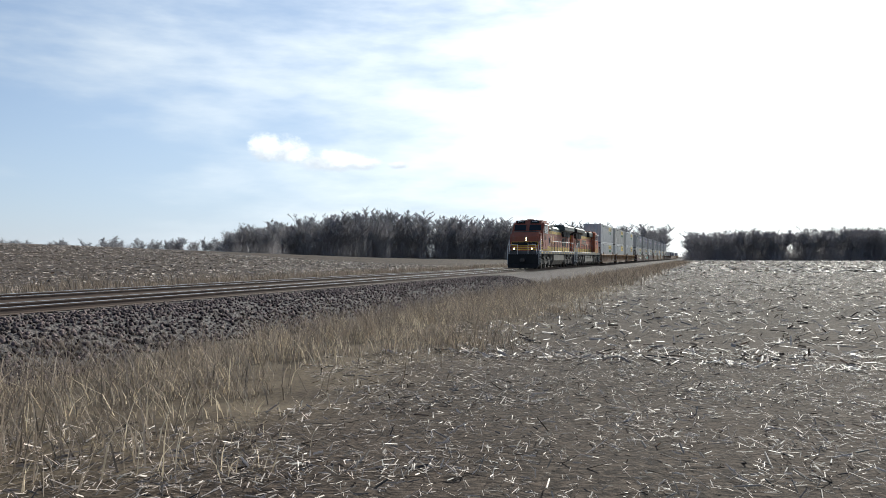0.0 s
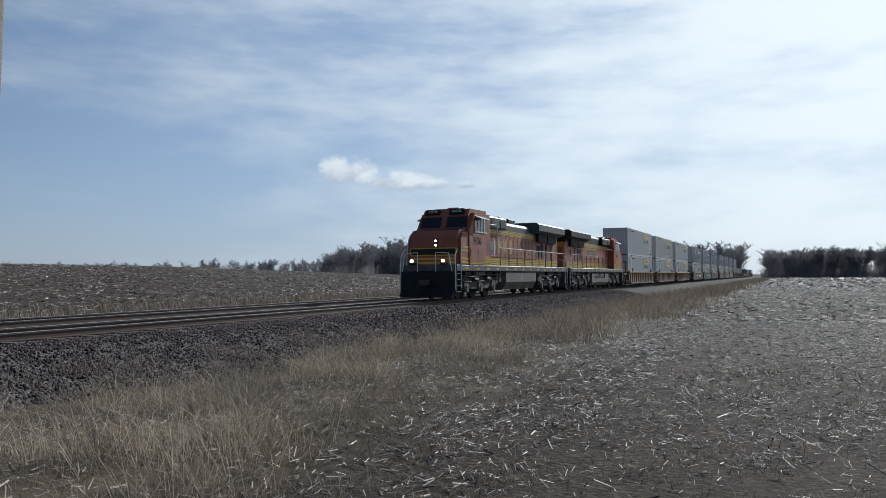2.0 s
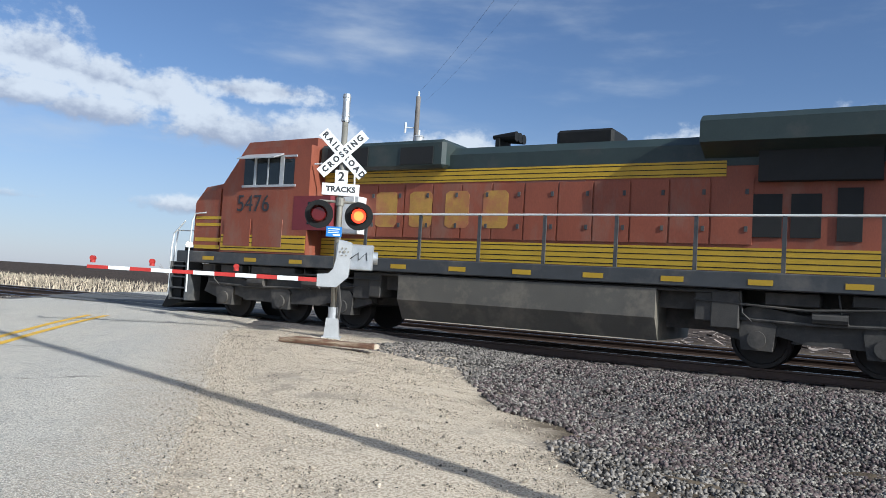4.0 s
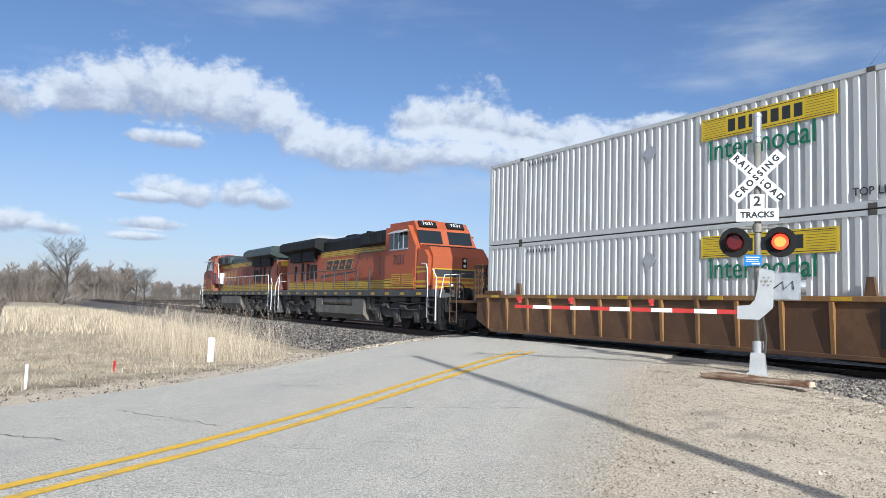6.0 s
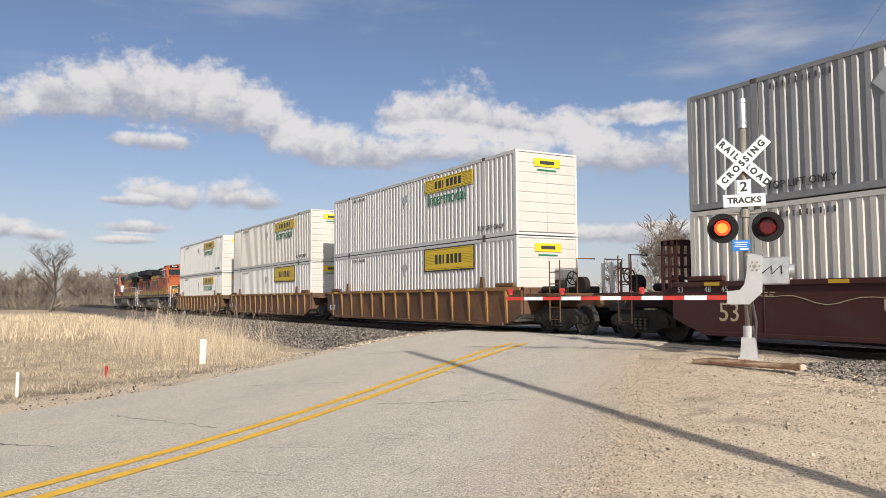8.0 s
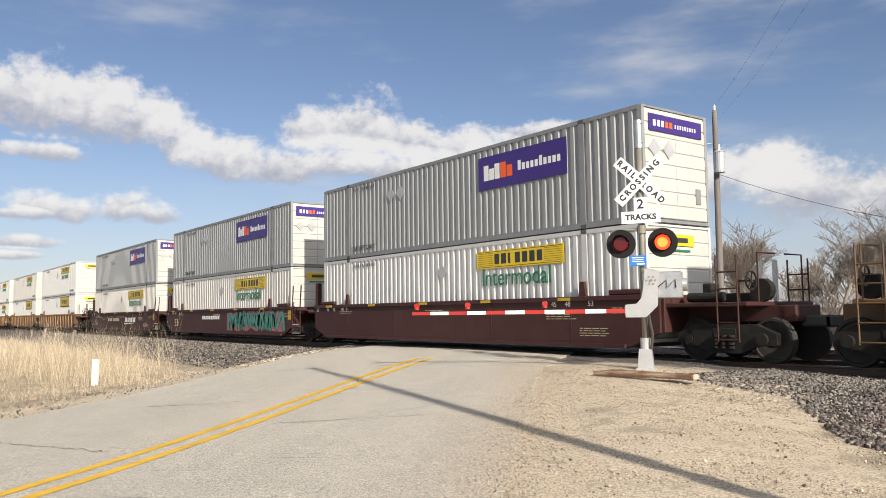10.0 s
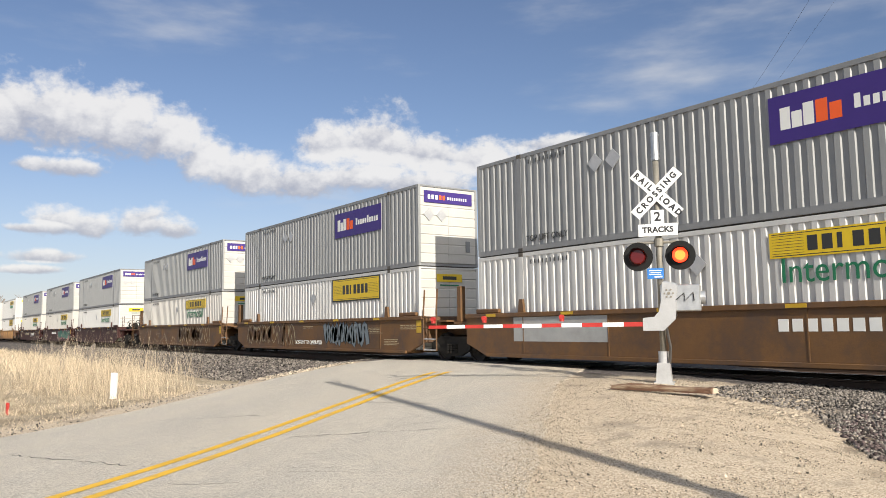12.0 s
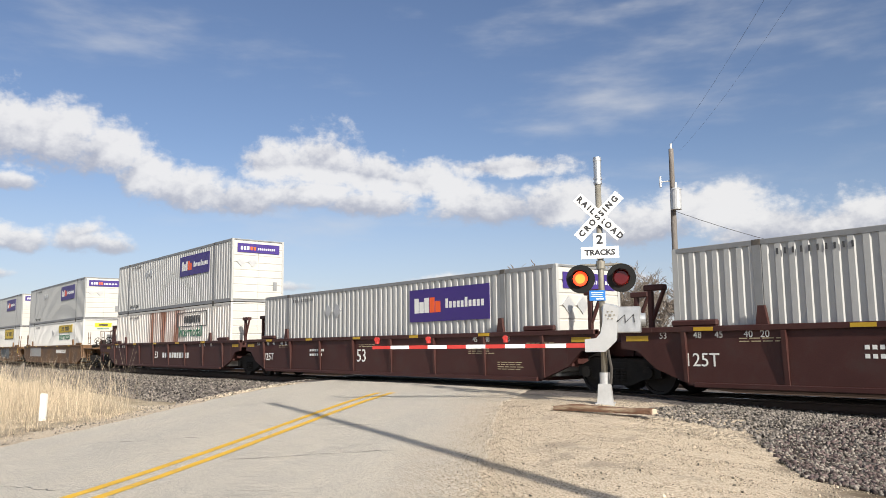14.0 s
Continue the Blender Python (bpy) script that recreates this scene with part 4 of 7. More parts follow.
    prism(bm, [(2.2, 1.73), (2.2, 3.55), (2.58, 4.35), (2.85, 4.68), (5.2, 4.7), (5.2, 1.73)], -1.5, 1.5)
    bmesh.ops.bevel(bm, geom=[e for e in bm.edges if e.verts[0].co.z > 4.2 and e.verts[1].co.z > 4.2 and abs(e.verts[0].co.y - e.verts[1].co.y) < 0.01], offset=0.32, segments=2, affect="EDGES", clamp_overlap=True)
    cab = part("cab", bm, body_m, lo, "orange cab")
    bm = bmesh.new()
    box(bm, 3.1, 5.25, -0.9, 0.9, 4.68, 4.74, bevel=0.03)
    box(bm, 3.6, 4.4, -0.35, 0.35, 4.74, 4.84, bevel=0.05)
    part("cab_roof_box", bm, body_m, cab)
    for y0, y1 in ((-1.3, -0.06), (0.06, 1.3)):
        bm = bmesh.new()
        slope_panel(bm, 2.265, 3.69, 0.27, 0.56, y0 + (0.1 if y0 > 0 else 0.0), y1 - (0.1 if y0 < 0 else 0.0))
        part("windscreen", bm, M_GLASS, cab, "dark windscreen")
        bm = bmesh.new()
        slope_panel(bm, 2.6, 4.38, 0.2, 0.25, y0 + 0.25, y1 - 0.15, 0.08)
        part("number_board", bm, M_BLACK, cab)
        lettering("road_number", number, 0.24, pose(2.615, (y0 + y1) / 2 + 0.05, 4.56, 51, 0, -90), M_NUMBER, cab, align="CENTER", squeeze=1.15)
    bm = bmesh.new()
    box(bm, 0.965, 1.03, -0.28, -0.06, 2.62, 3.06, bevel=0.01)
    part("headlight_housing", bm, M_BLACK, nose)
    for z in (2.73, 2.95):
        bm = bmesh.new()
        rod(bm, (0.945, -0.17, z), (1.0, -0.17, z), 0.065, n=14)
        part("headlight", bm, M_LAMPDIM if second else M_LAMP, nose)
    bm = bmesh.new()
    slope_panel(bm, 1.42, 3.512, 0.76, 0.1, -1.22, 1.22, 0.012)
    part("anti_glare_panel", bm, M_BLACK, nose, "matt black panel before the windscreen")
    bm = bmesh.new()
    box(bm, 0.99, 1.03, 0.25, 0.6, 2.45, 2.85, bevel=0.01)
    part("nose_door_window", bm, M_GLASS, nose)
    for y in (-0.85, 0.85):
        bm = bmesh.new()
        rod(bm, (0.22, y, 1.93), (0.34, y, 1.93), 0.075, n=14)
        part("ditch_light", bm, M_LAMPDIM if second else M_LAMP, lo)
        boxes("ditch_light_bracket", [(0.28, 0.6, y - 0.14, y + 0.14, 1.73, 1.84)], M_BLACK, lo)
    bm = bmesh.new()
    box(bm, 0.975, 1.02, -1.2, 1.2, 2.0, 2.1)
    box(bm, 0.975, 1.02, -1.2, 1.2, 1.8, 1.9)
    part("nose_band", bm, M_YELLOW, nose, "yellow nose stripe")
    for side in (-1, 1):
        for z0, z1 in ((1.80, 1.90), (2.0, 2.1), (2.42, 2.5), (2.6, 2.68)):
            boxes("nose_band", [(1.2, 2.19, *sorted((side * 1.462, side * 1.468)), z0, z1)], M_YELLOW, nose, "yellow nose stripe")
    bm = bmesh.new()
    slab(bm, [(-1.24, 2.2), (1.24, 2.2), (1.31, 2.4), (1.24, 2.6), (-1.24, 2.6), (-1.31, 2.4)], 0.972, 1.0)
    part("nose_emblem_edge", bm, M_YELLOW, nose, "thin yellow rim round the emblem")
    bm = bmesh.new()
    pts = [(-1.2, 2.25), (1.2, 2.25), (1.25, 2.4), (1.2, 2.55), (-1.2, 2.55), (-1.25, 2.4)]
    slab(bm, pts, 0.966, 1.02)
    part("nose_emblem", bm, M_DARKNUM if second else M_BLACK, nose, "plain dark emblem shape")
    for side in (-1, 1):
        y = side * 1.5

        def flat(a, b, z0, z1, thick=0.015):
            return (a, b, min(y, y + side * thick), max(y, y + side * thick), z0, z1)
        boxes("side_window", [flat(2.95, 3.3, 3.5, 4.2), flat(3.4, 4.2, 3.5, 4.2), flat(4.35, 4.68, 3.5, 4.15)], M_GLASS, cab, "dark side windows")
        boxes("window_frame", [flat(2.9, 4.75, 3.44, 3.5, 0.03), flat(2.9, 4.75, 4.2, 4.25, 0.03), flat(3.31, 3.39, 3.5, 4.2, 0.03), flat(4.21, 4.34, 3.5, 4.2, 0.03), flat(3.78, 3.82, 3.5, 4.2, 0.03)], M_ALU, cab)
        bm = bmesh.new()
        slab(bm, [(y, 4.27), (y + side * 0.36, 4.13), (y + side * 0.36, 4.16), (y, 4.31)], 3.0, 4.3)
        part("sun_shade", bm, M_ALU, cab)
        if second:
            boxes("louvre", [flat(2.4, 3.4, 1.95 + k * 0.08, 1.99 + k * 0.08, 0.03) for k in range(6)] + [flat(3.6, 4.5, 1.95 + k * 0.08, 1.99 + k * 0.08, 0.03) for k in range(6)], M_YELLOW, cab, stuff=True)
        stripes(cab, 2.25, 5.18, y, 1.78, 2.2, 3, side)
        side_text("road_number", number, 0.62, 2.75 if side < 0 else 4.35, 3.0, y + side * 0.012, M_DARKNUM, cab, side, "dark road number", 0.95)
        boxes("battery_door", [flat(2.35, 3.3, 1.9, 2.6, 0.02), flat(3.4, 4.4, 1.9, 2.6, 0.02)], body_m, cab)
    if not second:
        for side in (-1, 1):
            boxes("cab_door_panel", [(4.72, 5.9, *sorted((side * 1.3, side * 1.505)), 2.35, 3.2)], M_MAROON, lo, "dull maroon panel behind the cab")
            boxes("cab_door_window", [(5.2, 5.8, *sorted((side * 1.505, side * 1.512)), 2.5, 3.05)], M_GLASS, lo)
        boxes("pale_box", [(5.95, 6.6, -1.3, -0.97, 2.3, 3.2)], M_RAILPAINT, lo, "pale equipment box")
        boxes("pale_box", [(5.95, 6.6, 0.97, 1.3, 2.3, 3.2)], M_RAILPAINT, lo, "pale equipment box")
    # hood
    for nm, z0, z1, mtl, lb in (("hood_base", 1.73, 3.75, body_m, "orange engine hood"), ("hood_top", 3.752, 4.38, top_m, "dark hood roof")):
        bm = bmesh.new()
        if nm == "hood_top":
            z1 = z1 + (0.2 if second else 0.0)
            slab(bm, [(-0.96, z0), (-0.96, z1 - 0.2), (-0.7, z1), (0.7, z1), (0.96, z1 - 0.2), (0.96, z0)], 5.2, 20.9)
        else:
            box(bm, 5.2, 20.9, -0.95, 0.95, z0, z1)
        part(nm, bm, mtl, lo, lb)
    if not second:
        bm = bmesh.new()
        box(bm, 10.6, 12.2, -0.955, 0.955, 3.3, 3.75)
        part("scorched_panel", bm, mat("scorched_brown_paint", (0.16, 0.07, 0.055), 0.7, vary=0.3), lo, "scorched brown hood panel")
    bm = bmesh.new()
    box(bm, 5.22, 8.9, -1.22, 1.22, 3.85, 4.52, bevel=0.08)
    part("blower_housing", bm, top_m, lo, "dark blower housing behind the cab")
    for side in (-1, 1):
        y = side * 0.952
        y2 = side * 1.225

        def flat(a, b, z0, z1, thick=0.02, yy=y):
            return (a, b, min(yy, yy + side * thick), max(yy, yy + side * thick), z0, z1)
        boxes("intake_grille", [flat(5.5, 6.05, 3.95, 4.4, 0.02, y2), flat(6.2, 6.75, 3.95, 4.4, 0.02, y2), flat(7.7, 8.6, 3.95, 4.35, 0.02, y2)], M_GRILLE, lo, "black intake grilles")
        stripes(lo, 5.25, 20.8, y, 1.76, 2.2, 4, side)
        stripes(lo, 5.25, 15.0, y, 3.55, 3.85, 3, side)
        xs = [5.4 + 0.78 * k for k in range(13)]
        for k, x in enumerate(xs):
            boxes("hood_door", [flat(x, x + 0.74, 2.26, 3.5, 0.03)], body_m, lo)
        boxes("door_latch", [flat(x + 0.6, x + 0.66, z, z + 0.1, 0.05) for x in xs for z in (2.5, 3.2)], M_SILL, lo, stuff=True)
        boxes("radiator_vent", [flat(15.5, 16.0, 2.4, 3.2, 0.03), flat(16.15, 16.65, 2.4, 3.2, 0.03), flat(16.9, 17.3, 2.35, 3.3, 0.03), flat(17.9, 18.25, 2.3, 3.35, 0.03), flat(19.2, 19.5, 2.3, 3.2, 0.03)], M_GRILLE, lo, "black louvred vents")
        boxes("radiator_screen", [flat(15.6, 17.6, 3.42, 3.98, 0.22), flat(17.8, 19.9, 3.42, 3.98, 0.22)], M_GRILLE, lo, "slanted black radiator screens")
        # emblem: four plain blocks and a bar
        if second:
            sl = 0.3 if side < 0 else -0.3
            for k in range(4):
                a = 10.5 + k * 0.93
                for grow_, mtl, dy in ((0.05, M_YELLOW, 0.03), (0.0, M_DARKNUM, 0.034)):
                    bm = bmesh.new()
                    prism(bm, [(a - grow_, 2.84 - grow_), (a + 0.74 + grow_, 2.84 - grow_), (a + 0.74 + sl + grow_, 3.34 + grow_), (a + sl - grow_, 3.34 + grow_)], *sorted((y + side * dy, y + side * (dy + 0.004))))
                    part("emblem", bm, mtl, lo, "plain slanted black emblem block" if grow_ == 0 else "thin yellow emblem outline")
                bm = bmesh.new()
                prism(bm, [(a + 0.26 + sl * 0.35, 3.02), (a + 0.56 + sl * 0.35, 3.02), (a + 0.56 + sl * 0.6, 3.14), (a + 0.26 + sl * 0.6, 3.14)], *sorted((y + side * 0.038, y + side * 0.042)))
                part("emblem", bm, body_m, lo, "orange slit in the emblem block")
            bm = bmesh.new()
            prism(bm, [(9.3, 2.42), (14.2, 2.66), (14.2, 2.72), (9.5, 2.56)] if side < 0 else [(14.9, 2.42), (14.7, 2.56), (9.6, 2.72), (9.6, 2.66)], *sorted((y + side * 0.03, y + side * 0.036)))
            part("emblem", bm, M_DARKNUM, lo, "black swoosh under the emblem")
        else:
            bm = bmesh.new()
            for k in range(4):
                a = 6.9 + k * 0.98
                prism(bm, [(a, 2.55), (a + 0.1, 2.5), (a + 0.55, 2.5), (a + 0.62, 2.58), (a + 0.62, 3.26), (a + 0.55, 3.34), (a + 0.1, 3.34), (a, 3.28)], *sorted((y + side * 0.03, y + side * 0.036)))
            part("emblem", bm, M_EMBLEM, lo, "faded plain yellow emblem blocks")
            side_text("road_number", number, 0.45, 18.9 if side < 0 else 20.4, 3.35, y + side * 0.012, M_DARKNUM, lo, side)
        # handrail
        bm = bmesh.new()
        yy = side * 1.46
        pipe(bm, [(5.3, yy, 4.0), (6.3, yy, 4.0), (6.55, yy, 3.85), (6.6, yy, 2.95), (6.9, yy, 2.75), (20.7, yy, 2.75)] if not second else
             [(5.3, yy, 3.5), (8.2, yy, 3.5), (8.7, yy, 2.8), (9.0, yy, 2.75), (20.7, yy, 2.75)], 0.024)
        part("handrail", bm, M_RAILPAINT if not second else M_SILL, lo, "long side handrail")
        for x in np.arange(7.0, 20.8, 1.52):
            bm = bmesh.new()
            box(bm, x - 0.035, x + 0.035, yy - 0.02, yy + 0.02, 1.73, 2.75)
            part("stanchion", bm, M_SILL, lo)
    # radiator wings
    bm = bmesh.new()
    slab(bm, [(-0.96, 3.9), (-1.5, 4.12), (-1.5, 4.52), (-1.3, 4.66), (1.3, 4.66), (1.5, 4.52), (1.5, 4.12), (0.96, 3.9)], 14.6, 21.1)
    part("radiator_wing", bm, top_m, lo, "wide dark radiator housing")
    bm = bmesh.new()
    box(bm, 20.9, 21.25, -0.93, 0.93, 1.73, 3.75, bevel=0.12)
    part("hood_end", bm, body_m, lo)
    boxes("hood_end_band", [(21.25, 21.262, -0.8, 0.8, 3.35, 3.7)], M_YELLOW, lo)
    bm = bmesh.new()
    for z in (4.2, 4.42):
        rod(bm, (21.08, -0.0, z), (21.14, 0.0, z), 0.1, n=12)
    part("rear_lamp", bm, M_LAMPDIM, lo)
    bm = bmesh.new()
    for y in (-0.2, 0.0, 0.2):
        rod(bm, (9.6, y, 4.7), (10.2, y, 4.7), 0.05, 0.12, n=10)
    box(bm, 9.7, 9.8, -0.3, 0.3, 4.36, 4.66)
    part("horn", bm, M_BLACK, lo)
    bm = bmesh.new()
    box(bm, 11.3, 12.6, -0.5, 0.5, 4.36, 4.72, bevel=0.06)
    part("exhaust", bm, M_BLACK, lo)
    return lo


# ---- containers ----
CL, CW, CH = 16.15, 2.6, 2.88


def corrugated(bm, x0, x1, y, side, z0, z1, pitch=0.28, depth=0.03):
    """A wall folded into upright ribs."""
    n = int(round((x1 - x0) / pitch))
    pitch = (x1 - x0) / n
    pts = []
    for k in range(n):
        a = x0 + k * pitch
        pts += [(a, 0), (a + pitch * 0.42, 0), (a + pitch * 0.5, depth), (a + pitch * 0.92, depth)]
    pts.append((x1, 0))
    prev = None
    for x, d in pts:
        row = (bm.verts.new((x, y - side * d, z0)), bm.verts.new((x, y - side * d, z1)))
        if prev:
            bm.faces.new((prev[0], row[0], row[1], prev[1]) if side < 0 else (prev[1], row[1], row[0], prev[0]))
        prev = row


BUILT = {}


def container(kind, x, z):
    """kind: a paint and a marking."""
    if kind in BUILT:
        ob = copy_thing(BUILT[kind], Matrix.Identity(4))
        return on_train(ob, x, z)
    paint, rails, marking, label = {
        "white_text": (M_WHITE, M_WHITE, "panel_text", "white ribbed container with a yellow panel and green lettering"),
        "white_panel": (M_WHITE, M_WHITE, "framed", "white ribbed container with a black-framed yellow panel"),
        "cream_text": (M_OFFWHITE, M_OFFWHITE, "panel_text", "off-white ribbed container with a yellow panel and green lettering"),
        "cream_panel": (M_OFFWHITE, M_OFFWHITE, "framed", "off-white ribbed container with a black-framed yellow panel"),
        "cream_plain": (M_OFFWHITE, M_GREYRAIL, "none", "weathered off-white ribbed container"),
        "grey": (M_GREY, M_GREYRAIL, "purple", "grey ribbed container with a purple panel and a white door end"),
        "light_grey": (M_LIGHTGREY, M_GREYRAIL, "purple", "light grey ribbed container with purple panel and white door end"),
        "rusty": (M_RUSTY, M_OFFWHITE, "outline", "white container streaked with brown rust"),
        "navy": (M_NAVY, M_NAVY, "none", "dark blue ribbed container"),
    }[kind]
    c = thing("container", label, "container", "double-stacked containers")
    BUILT[kind] = c
    for side in (-1, 1):
        bm = bmesh.new()
        corrugated(bm, 0.14, CL - 0.14, side * CW / 2 * 0.994, side, 0.16, CH - 0.1)
        part("side_wall", bm, paint, c)
        boxes("bottom_rail", [(0.1, CL - 0.1, *sorted((side * (CW / 2 - 0.06), side * CW / 2)), 0.02, 0.17)], rails, c)
        boxes("top_rail", [(0.1, CL - 0.1, *sorted((side * (CW / 2 - 0.06), side * CW / 2)), CH - 0.11, CH - 0.01)], rails, c)
        for xp in (1.98, CL - 1.98):
            boxes("lifting_post", [(xp - 0.09, xp + 0.09, *sorted((side * (CW / 2 - 0.05), side * (CW / 2 + 0.004))), 0.17, CH - 0.11)], rails, c)
            for zz in (0.0, CH - 0.12):
                bm = bmesh.new()
                box(bm, xp - 0.1, xp + 0.1, *sorted((side * (CW / 2 - 0.17), side * (CW / 2 + 0.006))), zz, zz + 0.125, bevel=0.01)
                part("corner_casting", bm, M_TRUCK, c)
        for xp in (0.07, CL - 0.07):
            boxes("corner_post", [(xp - 0.07, xp + 0.07, *sorted((side * (CW / 2 - 0.1), side * CW / 2 * 0.999)), 0.02, CH - 0.01)], paint, c)
    bm = bmesh.new()
    box(bm, 0.02, CL - 0.02, -CW / 2 + 0.01, CW / 2 - 0.01, CH - 0.05, CH)
    part("roof", bm, paint, c)
    bm = bmesh.new()
    box(bm, 0.02, CL - 0.02, -CW / 2 + 0.04, CW / 2 - 0.04, 0.0, 0.1)
    part("floor", bm, M_TRUCK, c)
    bm = bmesh.new()
    fold = [(0.09, -CW / 2 + 0.1)]
    for k in range(11):
        a = -CW / 2 + 0.13 + k * 0.22
        fold += [(0.03, a), (0.0, a + 0.02), (0.0, a + 0.11), (0.03, a + 0.13)]
    fold += [(0.03, CW / 2 - 0.1), (0.09, CW / 2 - 0.1)]
    lo_ = [bm.verts.new((px, py, 0.1)) for px, py in fold]
    hi_ = [bm.verts.new((px, py, CH - 0.05)) for px, py in fold]
    for k in range(len(fold)):
        j = (k + 1) % len(fold)
        bm.faces.new((lo_[k], lo_[j], hi_[j], hi_[k]))
    part("front_wall", bm, M_OFFWHITE if paint in (M_GREY, M_LIGHTGREY) else paint, c)
    doorp = M_OFFWHITE
    for s0, s1 in ((-CW / 2 + 0.1, -0.004), (0.004, CW / 2 - 0.1)):
        bm = bmesh.new()
        outline = [(CL - 0.07, 0.1)]
        for k in range(8):
            zb = 0.12 + k * 0.335
            outline += [(CL - 0.032, zb), (CL - 0.012, zb + 0.02), (CL - 0.012, zb + 0.29), (CL - 0.032, zb + 0.31)]
        outline += [(CL - 0.032, CH - 0.06), (CL - 0.07, CH - 0.06)]
        prism(bm, outline, s0, s1)
        part("door", bm, doorp, c, "ribbed door leaf")
    boxes("door_header", [(CL - 0.08, CL - 0.0, -CW / 2 + 0.1, CW / 2 - 0.1, CH - 0.06, CH - 0.01), (CL - 0.08, CL, -CW / 2 + 0.1, CW / 2 - 0.1, 0.02, 0.1)], rails, c)
    ys = -CW / 2 - 0.004

    def bars(name, list_of, material, lb=""):
        return boxes(name, [(a, b, ys - 0.006 - 0.002 * lv, ys + 0.008, z0, z1) for a, b, z0, z1, lv in list_of], material, c, lb, stuff=len(list_of) > 12 or name == "unit_number_bar")
    if marking in ("panel_text", "framed"):
        z0, z1 = (CH - 0.8, CH - 0.27) if marking == "panel_text" else (CH - 0.98, CH - 0.16)
        if marking == "framed":
            bars("panel_frame", [(9.72, 13.53, z0 - 0.05, z1 + 0.05, 0)], M_BLACKVINYL)
        bars("yellow_panel", [(9.8, 13.45, z0, z1, 1)], M_YPANEL, "yellow panel with plain dark bars")
        zc, hh = (z0 + z1) / 2, 0.3 if marking == "panel_text" else 0.36
        bars("brand_bar", [(10.62 + k * 0.3, 10.62 + k * 0.3 + (0.21 if k != 2 else 0.1), zc - hh / 2, zc + hh / 2, 2) for k in range(7)], M_BLACKVINYL, "plain dark bars")
        bars("scroll_line", [(9.86, 10.55, zc - 0.18 + k * 0.06, zc - 0.172 + k * 0.06, 2) for k in range(7)] + [(12.7, 13.38, zc - 0.18 + k * 0.06, zc - 0.172 + k * 0.06, 2) for k in range(7)] + [(9.86, 13.38, z1 - 0.05, z1 - 0.035, 2), (9.86, 13.38, z0 + 0.035, z0 + 0.05, 2)], M_BLACKVINYL)
        if marking == "panel_text":
            side_text("lettering", "Intermodal", 0.72, 10.0, CH - 1.09, ys - 0.004, M_GREENVINYL, c, -1, "green word on the side", 0.93)
        boxes("door_sign", [(CL + 0.0, CL + 0.02, -0.55, 0.55, CH - 0.52, CH - 0.24)], M_YPANEL, c)
        boxes("door_sign_bar", [(CL + 0.02, CL + 0.024, -0.3, 0.3, CH - 0.44, CH - 0.32)], M_BLACKVINYL, c)
        boxes("door_word_bar", [(CL + 0.0, CL + 0.018, -0.4, 0.4, CH - 0.66, CH - 0.61)], M_GREENVINYL, c)
    if marking == "outline":
        z0, z1 = CH - 0.95, CH - 0.3
        bars("panel_frame", [(9.8, 13.5, z1, z1 + 0.04, 0), (9.8, 13.5, z0 - 0.04, z0, 0), (9.8, 9.84, z0, z1, 0), (13.46, 13.5, z0, z1, 0)], M_SILL)
        bars("brand_bar", [(10.7 + k * 0.3, 10.9 + k * 0.3, z0 + 0.15, z1 - 0.15, 0) for k in range(7)], M_SILL, "plain faded dark bars")
        side_text("lettering", "Intermodal", 0.72, 10.0, CH - 1.25, ys - 0.004, M_GREENVINYL, c, -1, "green word on the side", 0.93)
    if marking == "purple":
        bars("purple_panel", [(9.95, 13.65, CH - 1.33, CH - 0.33, 0)], M_PURPLE, "purple panel with plain bars")
        zc = CH - 0.84
        bars("brand_bar", [(10.2 + k * 0.25, 10.42 + k * 0.25, zc - 0.22, zc + (0.24 if k != 1 else 0.12), 1) for k in range(3)], M_NUMBER, "plain white bars")
        bars("brand_bar", [(10.96 + k * 0.28, 11.2 + k * 0.28, zc - 0.22, zc + (0.24 if k == 0 else 0.12), 1) for k in range(2)], M_ORANGEVINYL, "plain orange bars")
        bars("brand_bar", [(11.72 + k * 0.175, 11.84 + k * 0.175, zc - 0.11, zc + (0.17 if k in (0, 5) else 0.08), 1) for k in range(10)], M_NUMBER, "thin plain white bars")
        boxes("door_sign", [(CL + 0.0, CL + 0.02, -1.05, 1.05, CH - 0.62, CH - 0.2)], M_PURPLE, c)
        boxes("door_sign_bar", [(CL + 0.02, CL + 0.024, -0.9 + k * 0.16, -0.8 + k * 0.16, CH - 0.5, CH - 0.34) for k in range(3)] + [(CL + 0.02, CL + 0.024, -0.05 + k * 0.1, 0.0 + k * 0.1, CH - 0.48, CH - 0.38) for k in range(9)], M_NUMBER, c)
        boxes("door_sign_bar", [(CL + 0.02, CL + 0.024, -0.42 + k * 0.16, -0.31 + k * 0.16, CH - 0.5, CH - 0.34) for k in range(2)], M_ORANGEVINYL, c)
        for yc in (-0.85, -0.3):
            bm = bmesh.new()
            slab(bm, [(yc - 0.23, CH - 1.05), (yc, CH - 1.28), (yc + 0.23, CH - 1.05), (yc, CH - 0.82)], CL - 0.01, CL + 0.02)
            part("placard_holder", bm, M_ALU, c, "diamond placard holder")
        bm = bmesh.new()
        box(bm, CL - 0.01, CL + 0.015, 0.75, 0.95, 0.55, 0.95, bevel=0.01)
        part("document_box", bm, M_GREYRAIL, c, "small grey document box")
